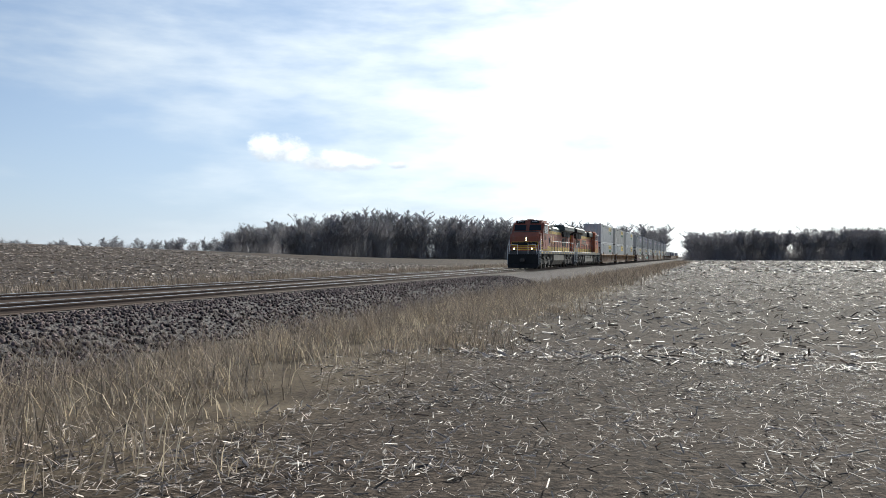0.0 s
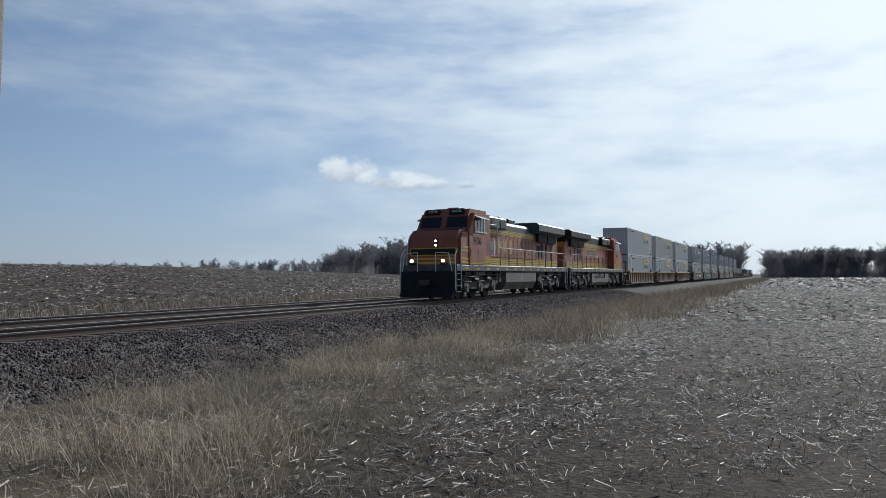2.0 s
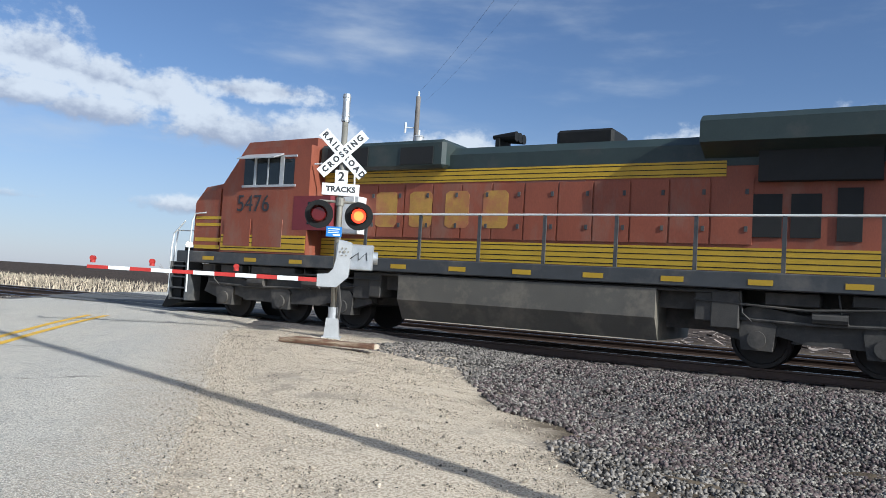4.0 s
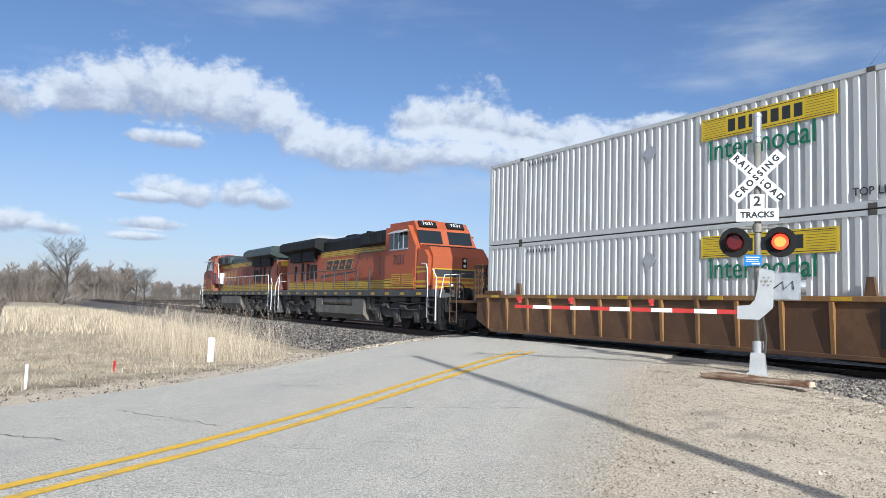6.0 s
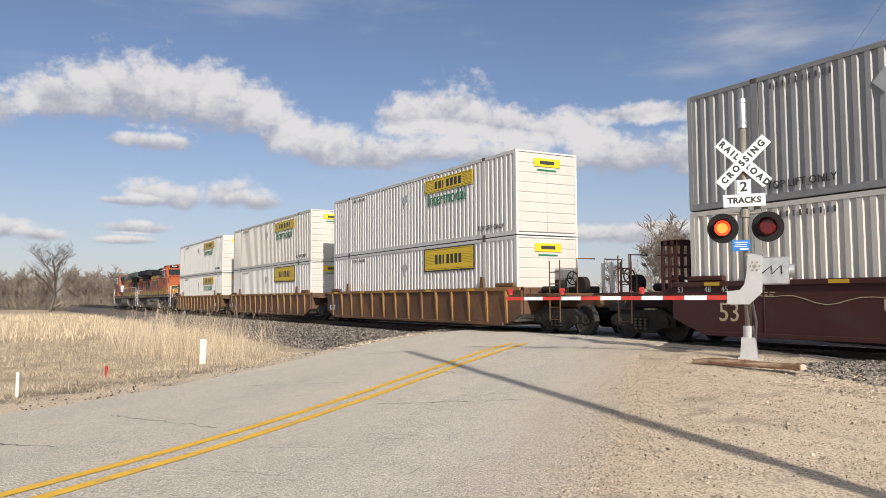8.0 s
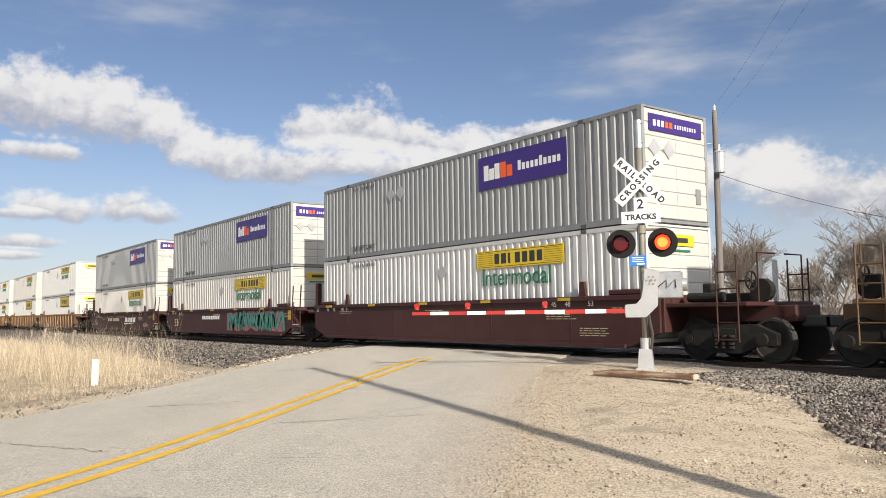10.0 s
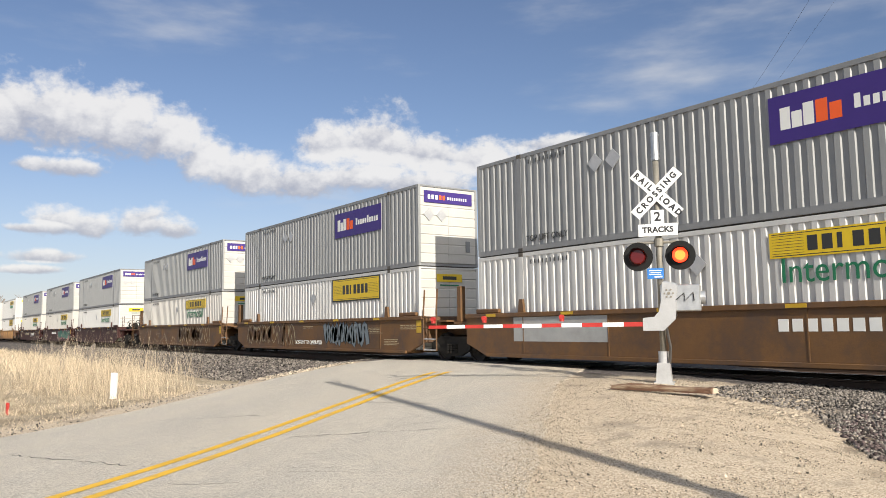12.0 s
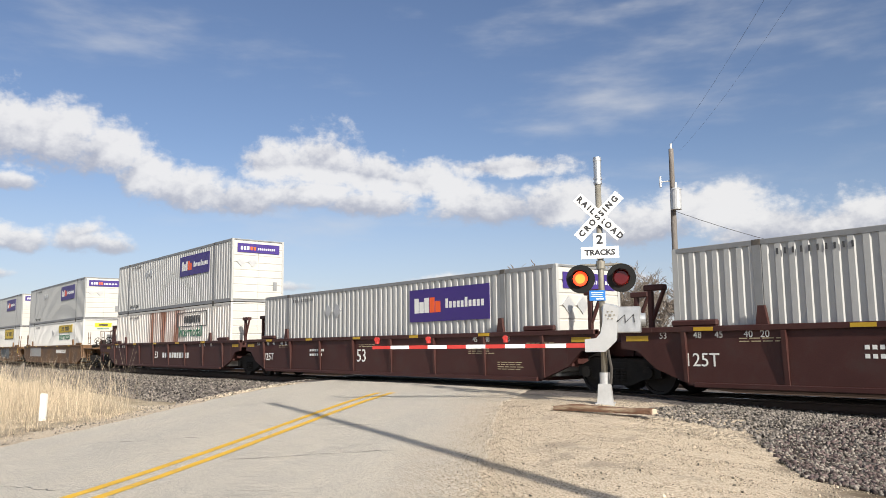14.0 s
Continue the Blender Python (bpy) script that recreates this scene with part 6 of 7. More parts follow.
def build_signal():
    """Mast with crossbuck, track plate, flashing lamps and gate; the signs face the oncoming road."""
    sig = thing("crossing_signal", "grey steel crossing signal mast with crossbuck, red lamps and lowered gate", "crossing signal")
    face = math.degrees(math.atan2(ROAD_ALONG[1], ROAD_ALONG[0])) - 90
    sig.matrix_basis = pose(MAST[0], MAST[1], MAST_Z, 0, 0, face - 4)
    # local: -y faces the driver, +x to the right of the road
    bm = bmesh.new()
    rod(bm, (0, 0, 0.5), (0, 0, 4.45), 0.062, n=16)
    part("mast", bm, M_MAST, sig, "weathered steel tube", True)
    bm = bmesh.new()
    rod(bm, (0, 0, 4.44), (0, 0, 5.02), 0.078, n=16)
    for z in (4.46, 4.55, 4.94):
        rod(bm, (0, 0, z), (0, 0, z + 0.04), 0.088, n=16)
    part("mast_cap", bm, M_GALV, sig, "bright galvanised top sleeve")
    bm = bmesh.new()
    slab_pts = [(-0.155, 0.0), (0.155, 0.0), (0.12, 0.40), (-0.12, 0.40)]
    prism(bm, slab_pts, -0.14, 0.14)
    box(bm, -0.19, 0.19, -0.18, 0.18, -0.06, 0.03)
    rod(bm, (0, 0, 0.4), (0, 0, 0.62), 0.1, n=16)
    part("base", bm, M_ALU, sig, "pale cast junction-box base")
    bm = bmesh.new()
    pipe(bm, [(0.12, -0.1, 0.38), (0.15, -0.12, 0.7), (0.1, -0.12, 1.0), (0.05, -0.1, 1.5)], 0.028)
    part("conduit", bm, M_TRUCK, sig, "flexible dark conduit")
    zc = 3.76
    for ang, text, dy in ((-45, "RAIL  ROAD", -0.10), (45, "C R O S S I N G", -0.115)):
        bm = bmesh.new()
        box(bm, -0.61, 0.61, -0.006, 0.006, -0.115, 0.115, bevel=0.004)
        bm.transform(pose(0, dy, zc, 0, -ang, 0))
        blade = part("crossbuck_blade", bm, M_SIGN, sig, "white reflective blade")
        if ang < 0:
            for word, sx in (("R A I L", -0.35), ("R O A D", 0.345)):
                lettering("lettering", word, 0.165, pose(0, dy - 0.008, zc, 0, -ang, 0) @ pose(sx, 0, 0, 90, 0, 0), M_DARKNUM, blade, extrude=0.001, align="CENTER", squeeze=0.95, bold=0.008)
        else:
            lettering("lettering", text, 0.165, pose(0, dy - 0.008, zc, 0, -ang, 0) @ pose(0, 0, 0, 90, 0, 0), M_DARKNUM, blade, extrude=0.001, align="CENTER", squeeze=0.95, bold=0.008)
    for w, z0, z1, text, size, dy in ((0.13, 3.14, 3.42, "2", 0.26, -0.112), (0.38, 2.90, 3.145, "TRACKS", 0.155, -0.106)):
        bm = bmesh.new()
        box(bm, -w, w, dy - 0.006, dy + 0.006, z0, z1, bevel=0.005)
        plate_ = part("track_plate", bm, M_SIGN, sig, "white plate")
        lettering("lettering", text, size, pose(0, dy - 0.008, (z0 + z1) / 2, 90, 0, 0), M_DARKNUM, plate_, extrude=0.001, align="CENTER", squeeze=1.05, bold=0.006)
    bm = bmesh.new()
    box(bm, -0.24, 0.08, -0.11, -0.095, 2.05, 2.26, bevel=0.004)
    bm.transform(pose(0, 0, 0.0))
    notice = part("notice", bm, M_BLUE, sig, "small blue notice with pale bars")
    boxes("notice_bar", [(-0.2, 0.04, -0.113, -0.109, 2.205, 2.222), (-0.19, 0.02, -0.113, -0.109, 2.165, 2.178), (-0.2, 0.03, -0.113, -0.109, 2.13, 2.143), (-0.1, 0.05, -0.113, -0.109, 2.075, 2.105)], M_SIGN, notice)
    # lamps
    bm = bmesh.new()
    rod(bm, (-0.42, 0, 2.78), (0.42, 0, 2.78), 0.028, n=8)
    rod(bm, (0, 0, 2.7), (0, 0, 2.86), 0.09, n=12)
    for x in (-0.4, 0.4):
        rod(bm, (x, 0, 2.5), (x, 0, 2.8), 0.03, n=8)
    part("lamp_arm", bm, M_MAST, sig)
    rotors = []
    for x in (-0.405, 0.405):
        bm = bmesh.new()
        rod(bm, (x, -0.10, 2.5), (x, -0.085, 2.5), 0.29, n=28)
        rod(bm, (x, -0.085, 2.5), (x, 0.02, 2.5), 0.12, 0.1, n=20)
        part("backboard", bm, M_BLACK, sig, "round black backboard")
        bm = bmesh.new()
        n = 20
        for k in range(-2, n // 2 + 3):
            a0, a1 = (math.pi * k / (n // 2)), (math.pi * (k + 1) / (n // 2))
            q = []
            for a, yy in ((a0, -0.11), (a1, -0.11), (a1, -0.30), (a0, -0.30)):
                q.append(bm.verts.new((x + 0.175 * math.cos(a), yy if yy > -0.2 else yy + 0.12 * (1 - max(0, math.sin(a))), 2.5 + 0.175 * math.sin(a))))
            bm.faces.new(q)
        hood = part("visor", bm, M_BLACK, sig, "black visor")
        md = hood.modifiers.new("thick", "SOLIDIFY")
        md.thickness = 0.006
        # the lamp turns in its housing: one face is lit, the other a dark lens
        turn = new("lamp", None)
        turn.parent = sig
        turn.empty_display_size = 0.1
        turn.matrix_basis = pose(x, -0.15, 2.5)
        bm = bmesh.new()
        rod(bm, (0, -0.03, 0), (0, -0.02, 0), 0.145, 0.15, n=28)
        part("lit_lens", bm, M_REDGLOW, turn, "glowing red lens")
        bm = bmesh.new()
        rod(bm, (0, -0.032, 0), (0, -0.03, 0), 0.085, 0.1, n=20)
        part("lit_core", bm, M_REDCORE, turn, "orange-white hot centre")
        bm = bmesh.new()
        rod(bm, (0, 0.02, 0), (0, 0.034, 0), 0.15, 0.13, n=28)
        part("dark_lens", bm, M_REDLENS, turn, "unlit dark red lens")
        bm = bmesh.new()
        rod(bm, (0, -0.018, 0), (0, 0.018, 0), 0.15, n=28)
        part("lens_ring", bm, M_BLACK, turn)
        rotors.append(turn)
    # gate machine and arm
    bm = bmesh.new()
    prism(bm, [(0.0, 1.22), (0.28, 1.3), (0.3, 1.95), (0.08, 2.0), (0.0, 1.9)], -0.2, 0.2)
    box(bm, 0.2, 0.75, -0.22, 0.18, 1.4, 1.92, bevel=0.02)
    rod(bm, (0.75, -0.02, 1.66), (0.84, -0.02, 1.66), 0.13, n=16)
    machine = part("gate_machine", bm, M_GALV, sig, "grey galvanised gate machine")
    bm = bmesh.new()
    prism(bm, [(-0.34, 1.03), (0.05, 1.03), (0.28, 1.25), (0.33, 1.9), (0.05, 1.98), (0.02, 1.62), (-0.03, 1.4), (-0.12, 1.3), (-0.34, 1.28)], -0.3, -0.24)
    part("gate_bracket", bm, M_ALU, sig, "pale cast gate bracket")
    bm = bmesh.new()
    for k in range(6):
        a = k * math.pi / 3
        rod(bm, (0.17 + 0.08 * math.cos(a), -0.315, 1.75 + 0.08 * math.sin(a)), (0.17 + 0.08 * math.cos(a), -0.298, 1.75 + 0.08 * math.sin(a)), 0.018, n=8)
    rod(bm, (0.17, -0.32, 1.75), (0.17, -0.298, 1.75), 0.03, n=8)
    part("bolt", bm, M_MAST, sig, "ring of bolt heads")
    bm = bmesh.new()
    pipe(bm, [(0.3, -0.31, 1.62), (0.45, -0.24, 1.75), (0.46, -0.24, 1.6), (0.62, -0.24, 1.76), (0.63, -0.24, 1.6)], 0.012)
    part("cable", bm, M_BLACK, sig, "dark bent cable")
    L = 4.55
    n = 11
    for k in range(n):
        a, b = -0.3 - L * k / n, -0.3 - L * (k + 1) / n
        h = 0.043 - 0.01 * k / n
        boxes("arm_stripe", [(b, a, -0.29, -0.25, 1.16 - h, 1.16 + h)], M_RED if k % 2 == 0 else M_SIGN, sig, "red stripe" if k % 2 == 0 else "white stripe")
    for x in (-1.95, -3.6, -4.75):
        bm = bmesh.new()
        rod(bm, (x, -0.27, 1.24), (x, -0.27, 1.30), 0.05, n=12)
        rod(bm, (x, -0.32, 1.33), (x, -0.22, 1.33), 0.05, n=14)
        part("arm_lamp", bm, M_RED, sig, "small red gate-arm lamp")
    return rotors


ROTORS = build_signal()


def build_timber():
    bm = bmesh.new()
    d = Vector((-8.0 + 9.82, 11.19 - 10.74, 0))
    n, rng, ring = 14, random.Random(4), [(-0.10, -0.03), (0.10, -0.03), (0.11, 0.03), (0.085, 0.075), (-0.075, 0.082), (-0.105, 0.04)]
    rows = []
    for i in range(n + 1):
        f = i / n
        worn = 0.62 + 0.38 * float(ss(f, 0.0, 0.22)) - 0.12 * f
        rows.append([bm.verts.new((d.length * f + rng.uniform(-0.02, 0.02), p[0] * worn + 0.02 * math.sin(5 * f) + rng.uniform(-0.007, 0.007),
                                   -0.03 + (p[1] + 0.03) * worn + (0.01 * math.sin(7 * f) + rng.uniform(-0.007, 0.007)) * (p[1] > 0))) for p in ring])
    for a, b in zip(rows, rows[1:]):
        for j in range(6):
            bm.faces.new((a[j], b[j], b[(j + 1) % 6], a[(j + 1) % 6]))
    bm.faces.new(rows[0])
    bm.faces.new(rows[-1][::-1])
    bmesh.ops.recalc_face_normals(bm, faces=bm.faces)
    ob = part("timber", bm, M_TIMBER, None)
    ob.matrix_basis = pose(-9.82, 10.74, 0.46, 0, 0, math.degrees(math.atan2(d.y, d.x)))
    bm = bmesh.new()
    box(bm, d.length - 0.01, d.length + 0.035, -0.08, 0.085, -0.03, 0.055, bevel=0.012)
    part("split_end", bm, M_PEBBLE, ob, "pale bleached end of the timber")
    tagged(ob, "old brown squared timber lying on the gravel", "timber")


build_timber()


def build_pole(x, y, h, r0, r1, lean, label, can):
    z0 = float(ground_z(x, y)) - 0.3
    po = thing("utility_pole", label, "utility pole", "utility poles")
    po.matrix_basis = pose(x, y, z0, *lean)
    bm = bmesh.new()
    n, k = 18, 14
    rng = random.Random(int(h * 10))
    prev = None
    for i in range(k + 1):
        z = h * i / k
        r = r0 + (r1 - r0) * i / k
        ring = [bm.verts.new(((r + rng.uniform(-0.004, 0.004)) * math.cos(j * 2 * math.pi / n), (r + rng.uniform(-0.004, 0.004)) * math.sin(j * 2 * math.pi / n), z)) for j in range(n)]
        if prev:
            for j in range(n):
                bm.faces.new((prev[j], prev[(j + 1) % n], ring[(j + 1) % n], ring[j]))
        prev = ring
    bm.faces.new(prev)
    part("shaft", bm, M_POLE, po, "grey weathered wood", True)
    if can:
        bm = bmesh.new()
        rod(bm, (0.3, -0.2, h - 2.9), (0.3, -0.2, h - 2.0), 0.24, n=16)
        rod(bm, (0.3, -0.2, h - 2.0), (0.3, -0.2, h - 1.92), 0.26, 0.2, n=16)
        part("transformer", bm, M_ALU, po, "pale grey transformer can")
        bm = bmesh.new()
        rod(bm, (0.3, -0.2, h - 1.92), (0.3, -0.2, h - 1.65), 0.05, n=8)
        rod(bm, (0, 0, h), (0, 0, h + 0.25), 0.05, n=8)
        part("insulator", bm, M_RAILPAINT, po)
        bm = bmesh.new()
        pipe(bm, [(0, 0, h - 1.5), (-0.5, -0.2, h - 1.5)], 0.03)
        rod(bm, (-0.5, -0.2, h - 1.75), (-0.5, -0.2, h - 1.25), 0.05, n=8)
        part("cutout", bm, M_RAILPAINT, po, "cut-out switch on a bracket")
    else:
        bm = bmesh.new()
        for k in range(5):
            rod(bm, (-0.09, -0.078, 1.28 + 0.06 * k), (-0.115, -0.1, 1.28 + 0.06 * k), 0.017, n=10)
        rod(bm, (-0.09, -0.078, 0.8), (-0.118, -0.102, 0.8), 0.025, n=10)
        part("tag_nail", bm, M_ALU, po, "row of small metal tag discs")
        bm = bmesh.new()
        box(bm, -0.115, -0.02, -0.135, -0.1, 0.3, 0.52, bevel=0.01)
        part("paint_patch", bm, mat("rust_red_paint", (0.25, 0.05, 0.03), 0.7), po, "patch of rust-red paint")
    return Vector((x, y, z0 + h)) + Vector((h * math.sin(radians(lean[1])), -h * math.sin(radians(lean[0])), 0))


top_near = build_pole(2.93, 4.32, 11.2, 0.135, 0.095, (0.3, 1.7, 0), "weathered grey wooden utility pole standing in dry grass", False)
top_far = build_pole(-20.3, 30.5, 10.9, 0.16, 0.11, (0, 0.5, 0), "grey wooden utility pole with a transformer can", True)


def hang(p, q, sag, r=0.006):
    bm = bmesh.new()
    pts = [Vector(p).lerp(Vector(q), k / 14) - Vector((0, 0, sag * 4 * (k / 14) * (1 - k / 14))) for k in range(15)]
    pipe(bm, pts, r, 5)
    ob = part("overhead_wire", bm, M_WIRE, None)
    tagged(ob, "thin dark overhead wire between utility poles", "wire", "overhead wires")


hang(top_far + Vector((0, 0, 0.2)), top_near + Vector((0, 0, 0.0)), 0.7, 0.0035)
hang(top_far + Vector((0.5, -0.2, -0.3)), top_near + Vector((0.3, 0, -0.6)), 0.8, 0.0025)
hang(top_far + Vector((0, 0, -2.9)), (-6.5, 38.0, 4.0), 0.9, 0.011)


def build_posts():
    for name, x, y, h, r, mtl, label, cat in (
            ("marker_post", -19.75, 4.42, 0.62, 0.075, M_POST, "short white marker post in dry grass", "post"),
            ("marker_post", -14.9, 0.3, 0.42, 0.03, M_POST, "thin white marker stake at the road edge", "post"),
            ("survey_stub", -17.8, 2.0, 0.22, 0.035, M_RED, "small faded red stub in the grass", "post")):
        bm = bmesh.new()
        z = float(ground_z(x, y))
        box(bm, -r, r, -r * 0.6, r * 0.6, -0.1, h, bevel=0.012)
        ob = part(name, bm, mtl, None)
        ob.matrix_basis = pose(x, y, z, 2, 3, 40)
        tagged(ob, label, cat, "verge markers")
    for x, y, h in ((-36, 7.2, 1.1), (-42, 8.4, 1.2), (-48, 8.8, 1.1), (-55, 9.3, 1.2), (-62, 9.6, 1.1), (-33, 5.5, 0.9)):
        bm = bmesh.new()
        rod(bm, (0, 0, -0.2), (0.03, 0.02, h), 0.09, 0.075, n=9)
        ob = part("fence_post", bm, M_POLE, None)
        ob.matrix_basis = pose(x, y, float(ground_z(x, y)), random.uniform(-5, 5), random.uniform(-6, 6), 0)
        tagged(ob, "weathered grey wooden fence post in dry grass", "post", "old fence posts")


build_posts()


# ---- plants, straw and stones ----
RNG = np.random.default_rng(7)


def blades(n, xy, height, width, lean, name, material, label, bend=0.5, parent=None):
    """Dry grass: tapering bent blades at the given places."""
    x, y = xy[:, 0], xy[:, 1]
    z = ground_z(x, y) - 0.02
    tuft = ss(np.sin(x * 2.3 + 1.7 * np.sin(y * 1.9)) * np.sin(y * 2.9 + np.sin(x * 1.4)) + 0.4 * np.sin(x * 5.1 + y * 4.3), -0.6, 0.9)
    h = height * RNG.uniform(0.35, 1.15, n) * (0.45 + 0.85 * tuft)
    a = RNG.uniform(0, 2 * np.pi, n)
    face = RNG.uniform(0, 2 * np.pi, n)
    off = lean * h * RNG.uniform(0.2, 1.0, n)
    lx, ly = np.cos(a) * off - 0.12 * h, np.sin(a) * off
    w = width * RNG.uniform(0.6, 1.4, n)
    wx, wy = np.cos(face) * w / 2, np.sin(face) * w / 2
    rows = []
    for f, k in ((0, 1.0), (0.55, 0.8), (1.0, 0.12)):
        cx, cy, cz = x + lx * f ** (1 + bend * 2), y + ly * f ** (1 + bend * 2), z + h * f * (1 - 0.12 * bend * f)
        rows += [np.stack([cx - wx * k, cy - wy * k, cz], -1), np.stack([cx + wx * k, cy + wy * k, cz], -1)]
    v = np.stack(rows, 1).reshape(-1, 3)
    b = np.arange(n)[:, None] * 6
    f = np.concatenate([b + np.array([0, 1, 3, 2]), b + np.array([2, 3, 5, 4])])
    return soup(name, v, f, material, label, "grass", "stuff", parent)


def scatter(n, x0, x1, y0, y1, keep, clump=0.0, power=1.0):
    """Places in a stretch of the plan, denser toward x0 for power over 1, gathered in clumps."""
    out = []
    total = 0
    while total < n:
        m = n * 2
        x = x0 + (x1 - x0) * RNG.uniform(0, 1, m) ** power
        y = RNG.uniform(y0, y1, m)
        if clump:
            fld = np.sin(x * 1.9 + 1.3 * np.sin(y * 1.1)) * np.sin(y * 2.3 + 0.7 * np.sin(x * 0.9)) + 0.5 * np.sin(x * 4.7 + y * 3.1)
            ok = RNG.uniform(0, 1, m) < (1 - clump) + clump * ss(fld, -0.3 + 0.4 * (clump > 0.8), 0.7 + 0.2 * (clump > 0.8))
        else:
            ok = np.ones(m, bool)
        ok &= keep(x, y)
        out.append(np.stack([x, y], -1)[ok])
        total += int(ok.sum())
    return np.concatenate(out)[:n]


def verge_side(x, y):
    lo = 2.2 + 2.6 * ss(x, 3, 26) + 0.9 * np.sin(x * 0.8) + 0.5 * np.sin(x * 2.3)
    hi = 9.3 + 0.7 * np.sin(x * 0.6) + 0.5 * np.sin(x * 1.7)
    d = np.hypot(x - 2.6, (y - 7.2)) > 1.5
    return (y > lo + RNG.normal(0, 0.5, x.shape)) & (y < hi + RNG.normal(0, 0.5, x.shape)) & (road_s(x, y) > 8.6) & d


def tufts(n, x0, x1, y0, y1, keep, clumps, spread=0.2):
    """Places gathered in round tufts of uneven size."""
    c = scatter(clumps, x0, x1, y0, y1, keep)
    size = RNG.uniform(0.4, 1.5, clumps)
    k = RNG.choice(clumps, n, p=size ** 2 / np.sum(size ** 2))
    return c[k] + RNG.normal(0, 1, (n, 2)) * (spread * size[k])[:, None]


def left_side(x, y):
    return (road_s(x, y) < -5.0 - 0.25 * np.sin(y * 2)) & (y < 5.6 + 3.6 * ss(-x, 17, 36) + 0.4 * np.sin(x * 0.9) + RNG.normal(0, 0.45, x.shape)) & ~((y < -0.5) & (x < -29))


def reed_place(x, y):
    return left_side(x, y) & (np.hypot((x + 25) / 8.0, (y - 5.4) / 2.8) < np.sqrt(RNG.uniform(0, 1, x.shape)))


def build_grass():
    tall = lambda x, y: verge_side(x, y) & (y > 3.3 + 0.15 * (x - 3) + 0.5 * np.sin(x * 1.3))
    blades(5000, tufts(5000, 1.5, 20, 2.6, 8.8, tall, 34, 0.3), 0.62, 0.005, 1.8, "arching_grass", M_REED, "long pale arching grass stems", 0.8)
    blades(10000, tufts(10000, 1.5, 18, 2.2, 9, tall, 58, 0.3), 0.42, 0.005, 1.7, "dry_grass", M_GRASS, "tangled tall dry grass tufts beside the track")
    blades(10000, scatter(10000, 2.2, 18, 1.8, 9.5, verge_side, 0.6), 0.18, 0.006, 1.6, "flattened_grass", M_GRASS, "low flattened dry grass between the tufts", 0.8)
    blades(15000, tufts(15000, 18, 55, 3, 9.5, verge_side, 220, 0.45), 0.62, 0.012, 0.9, "dry_grass", M_GRASS, "tall dry grass strip along the track")
    blades(6000, scatter(6000, 18, 55, 3, 10, verge_side, 0.85), 0.4, 0.012, 1.0, "dry_grass", M_REED, "pale dry grass strip along the track")
    blades(16000, scatter(16000, 55, 260, 3, 10, verge_side, 0.4, 1.4), 0.6, 0.04, 0.8, "dry_grass", M_GRASS, "distant dry grass strip along the track")
    blades(9000, scatter(9000, 0, 30, 8.5, 12, lambda x, y: (road_s(x, y) > 9) & (np.hypot(x - 2.6, y - 7.2) > 1.5), 0.85), 0.35, 0.008, 0.9, "sparse_grass", M_GRASS, "sparse dry weeds on the ballast foot")
    blades(6000, scatter(6000, -1, 14, -6, 3.5, lambda x, y: road_s(x, y) > 8.4, 0.85), 0.16, 0.008, 1.2, "sparse_grass", M_GRASS, "short flattened dry grass in the stubble")
    blades(2600, scatter(2600, -34, -12.5, -2, 10.5, left_side, 0.85), 0.4, 0.007, 1.2, "verge_tufts", M_GRASS, "scattered brown dry tufts", 0.7)
    blades(40000, scatter(40000, -34, -12.5, -4, 10.5, left_side, 0.6), 0.17, 0.007, 1.9, "verge_grass", M_REED, "short pale dry verge grass")
    blades(14000, scatter(14000, -90, -34, -1, 11, left_side, 0.3), 0.45, 0.035, 0.7, "verge_grass", M_REED, "distant pale dry grass")
    blades(4600, scatter(4600, -33, -15, 3, 10, reed_place, 0.7), 1.2, 0.006, 0.55, "reeds", M_REED, "stand of tall pale dry reeds", 0.2)
    blades(16000, scatter(16000, -160, -20, 25.5, 60, lambda x, y: road_s(x, y) < -6, 0.3), 0.5, 0.06, 0.6, "far_grass", M_REED, "pale grass beyond the tracks")
    blades(14000, scatter(14000, 2, 150, 30, 34, lambda x, y: y > 30.5 + np.sin(x * 0.5), 0.5), 0.7, 0.05, 0.6, "far_verge_grass", M_GRASS, "dry grass edge of the far field")


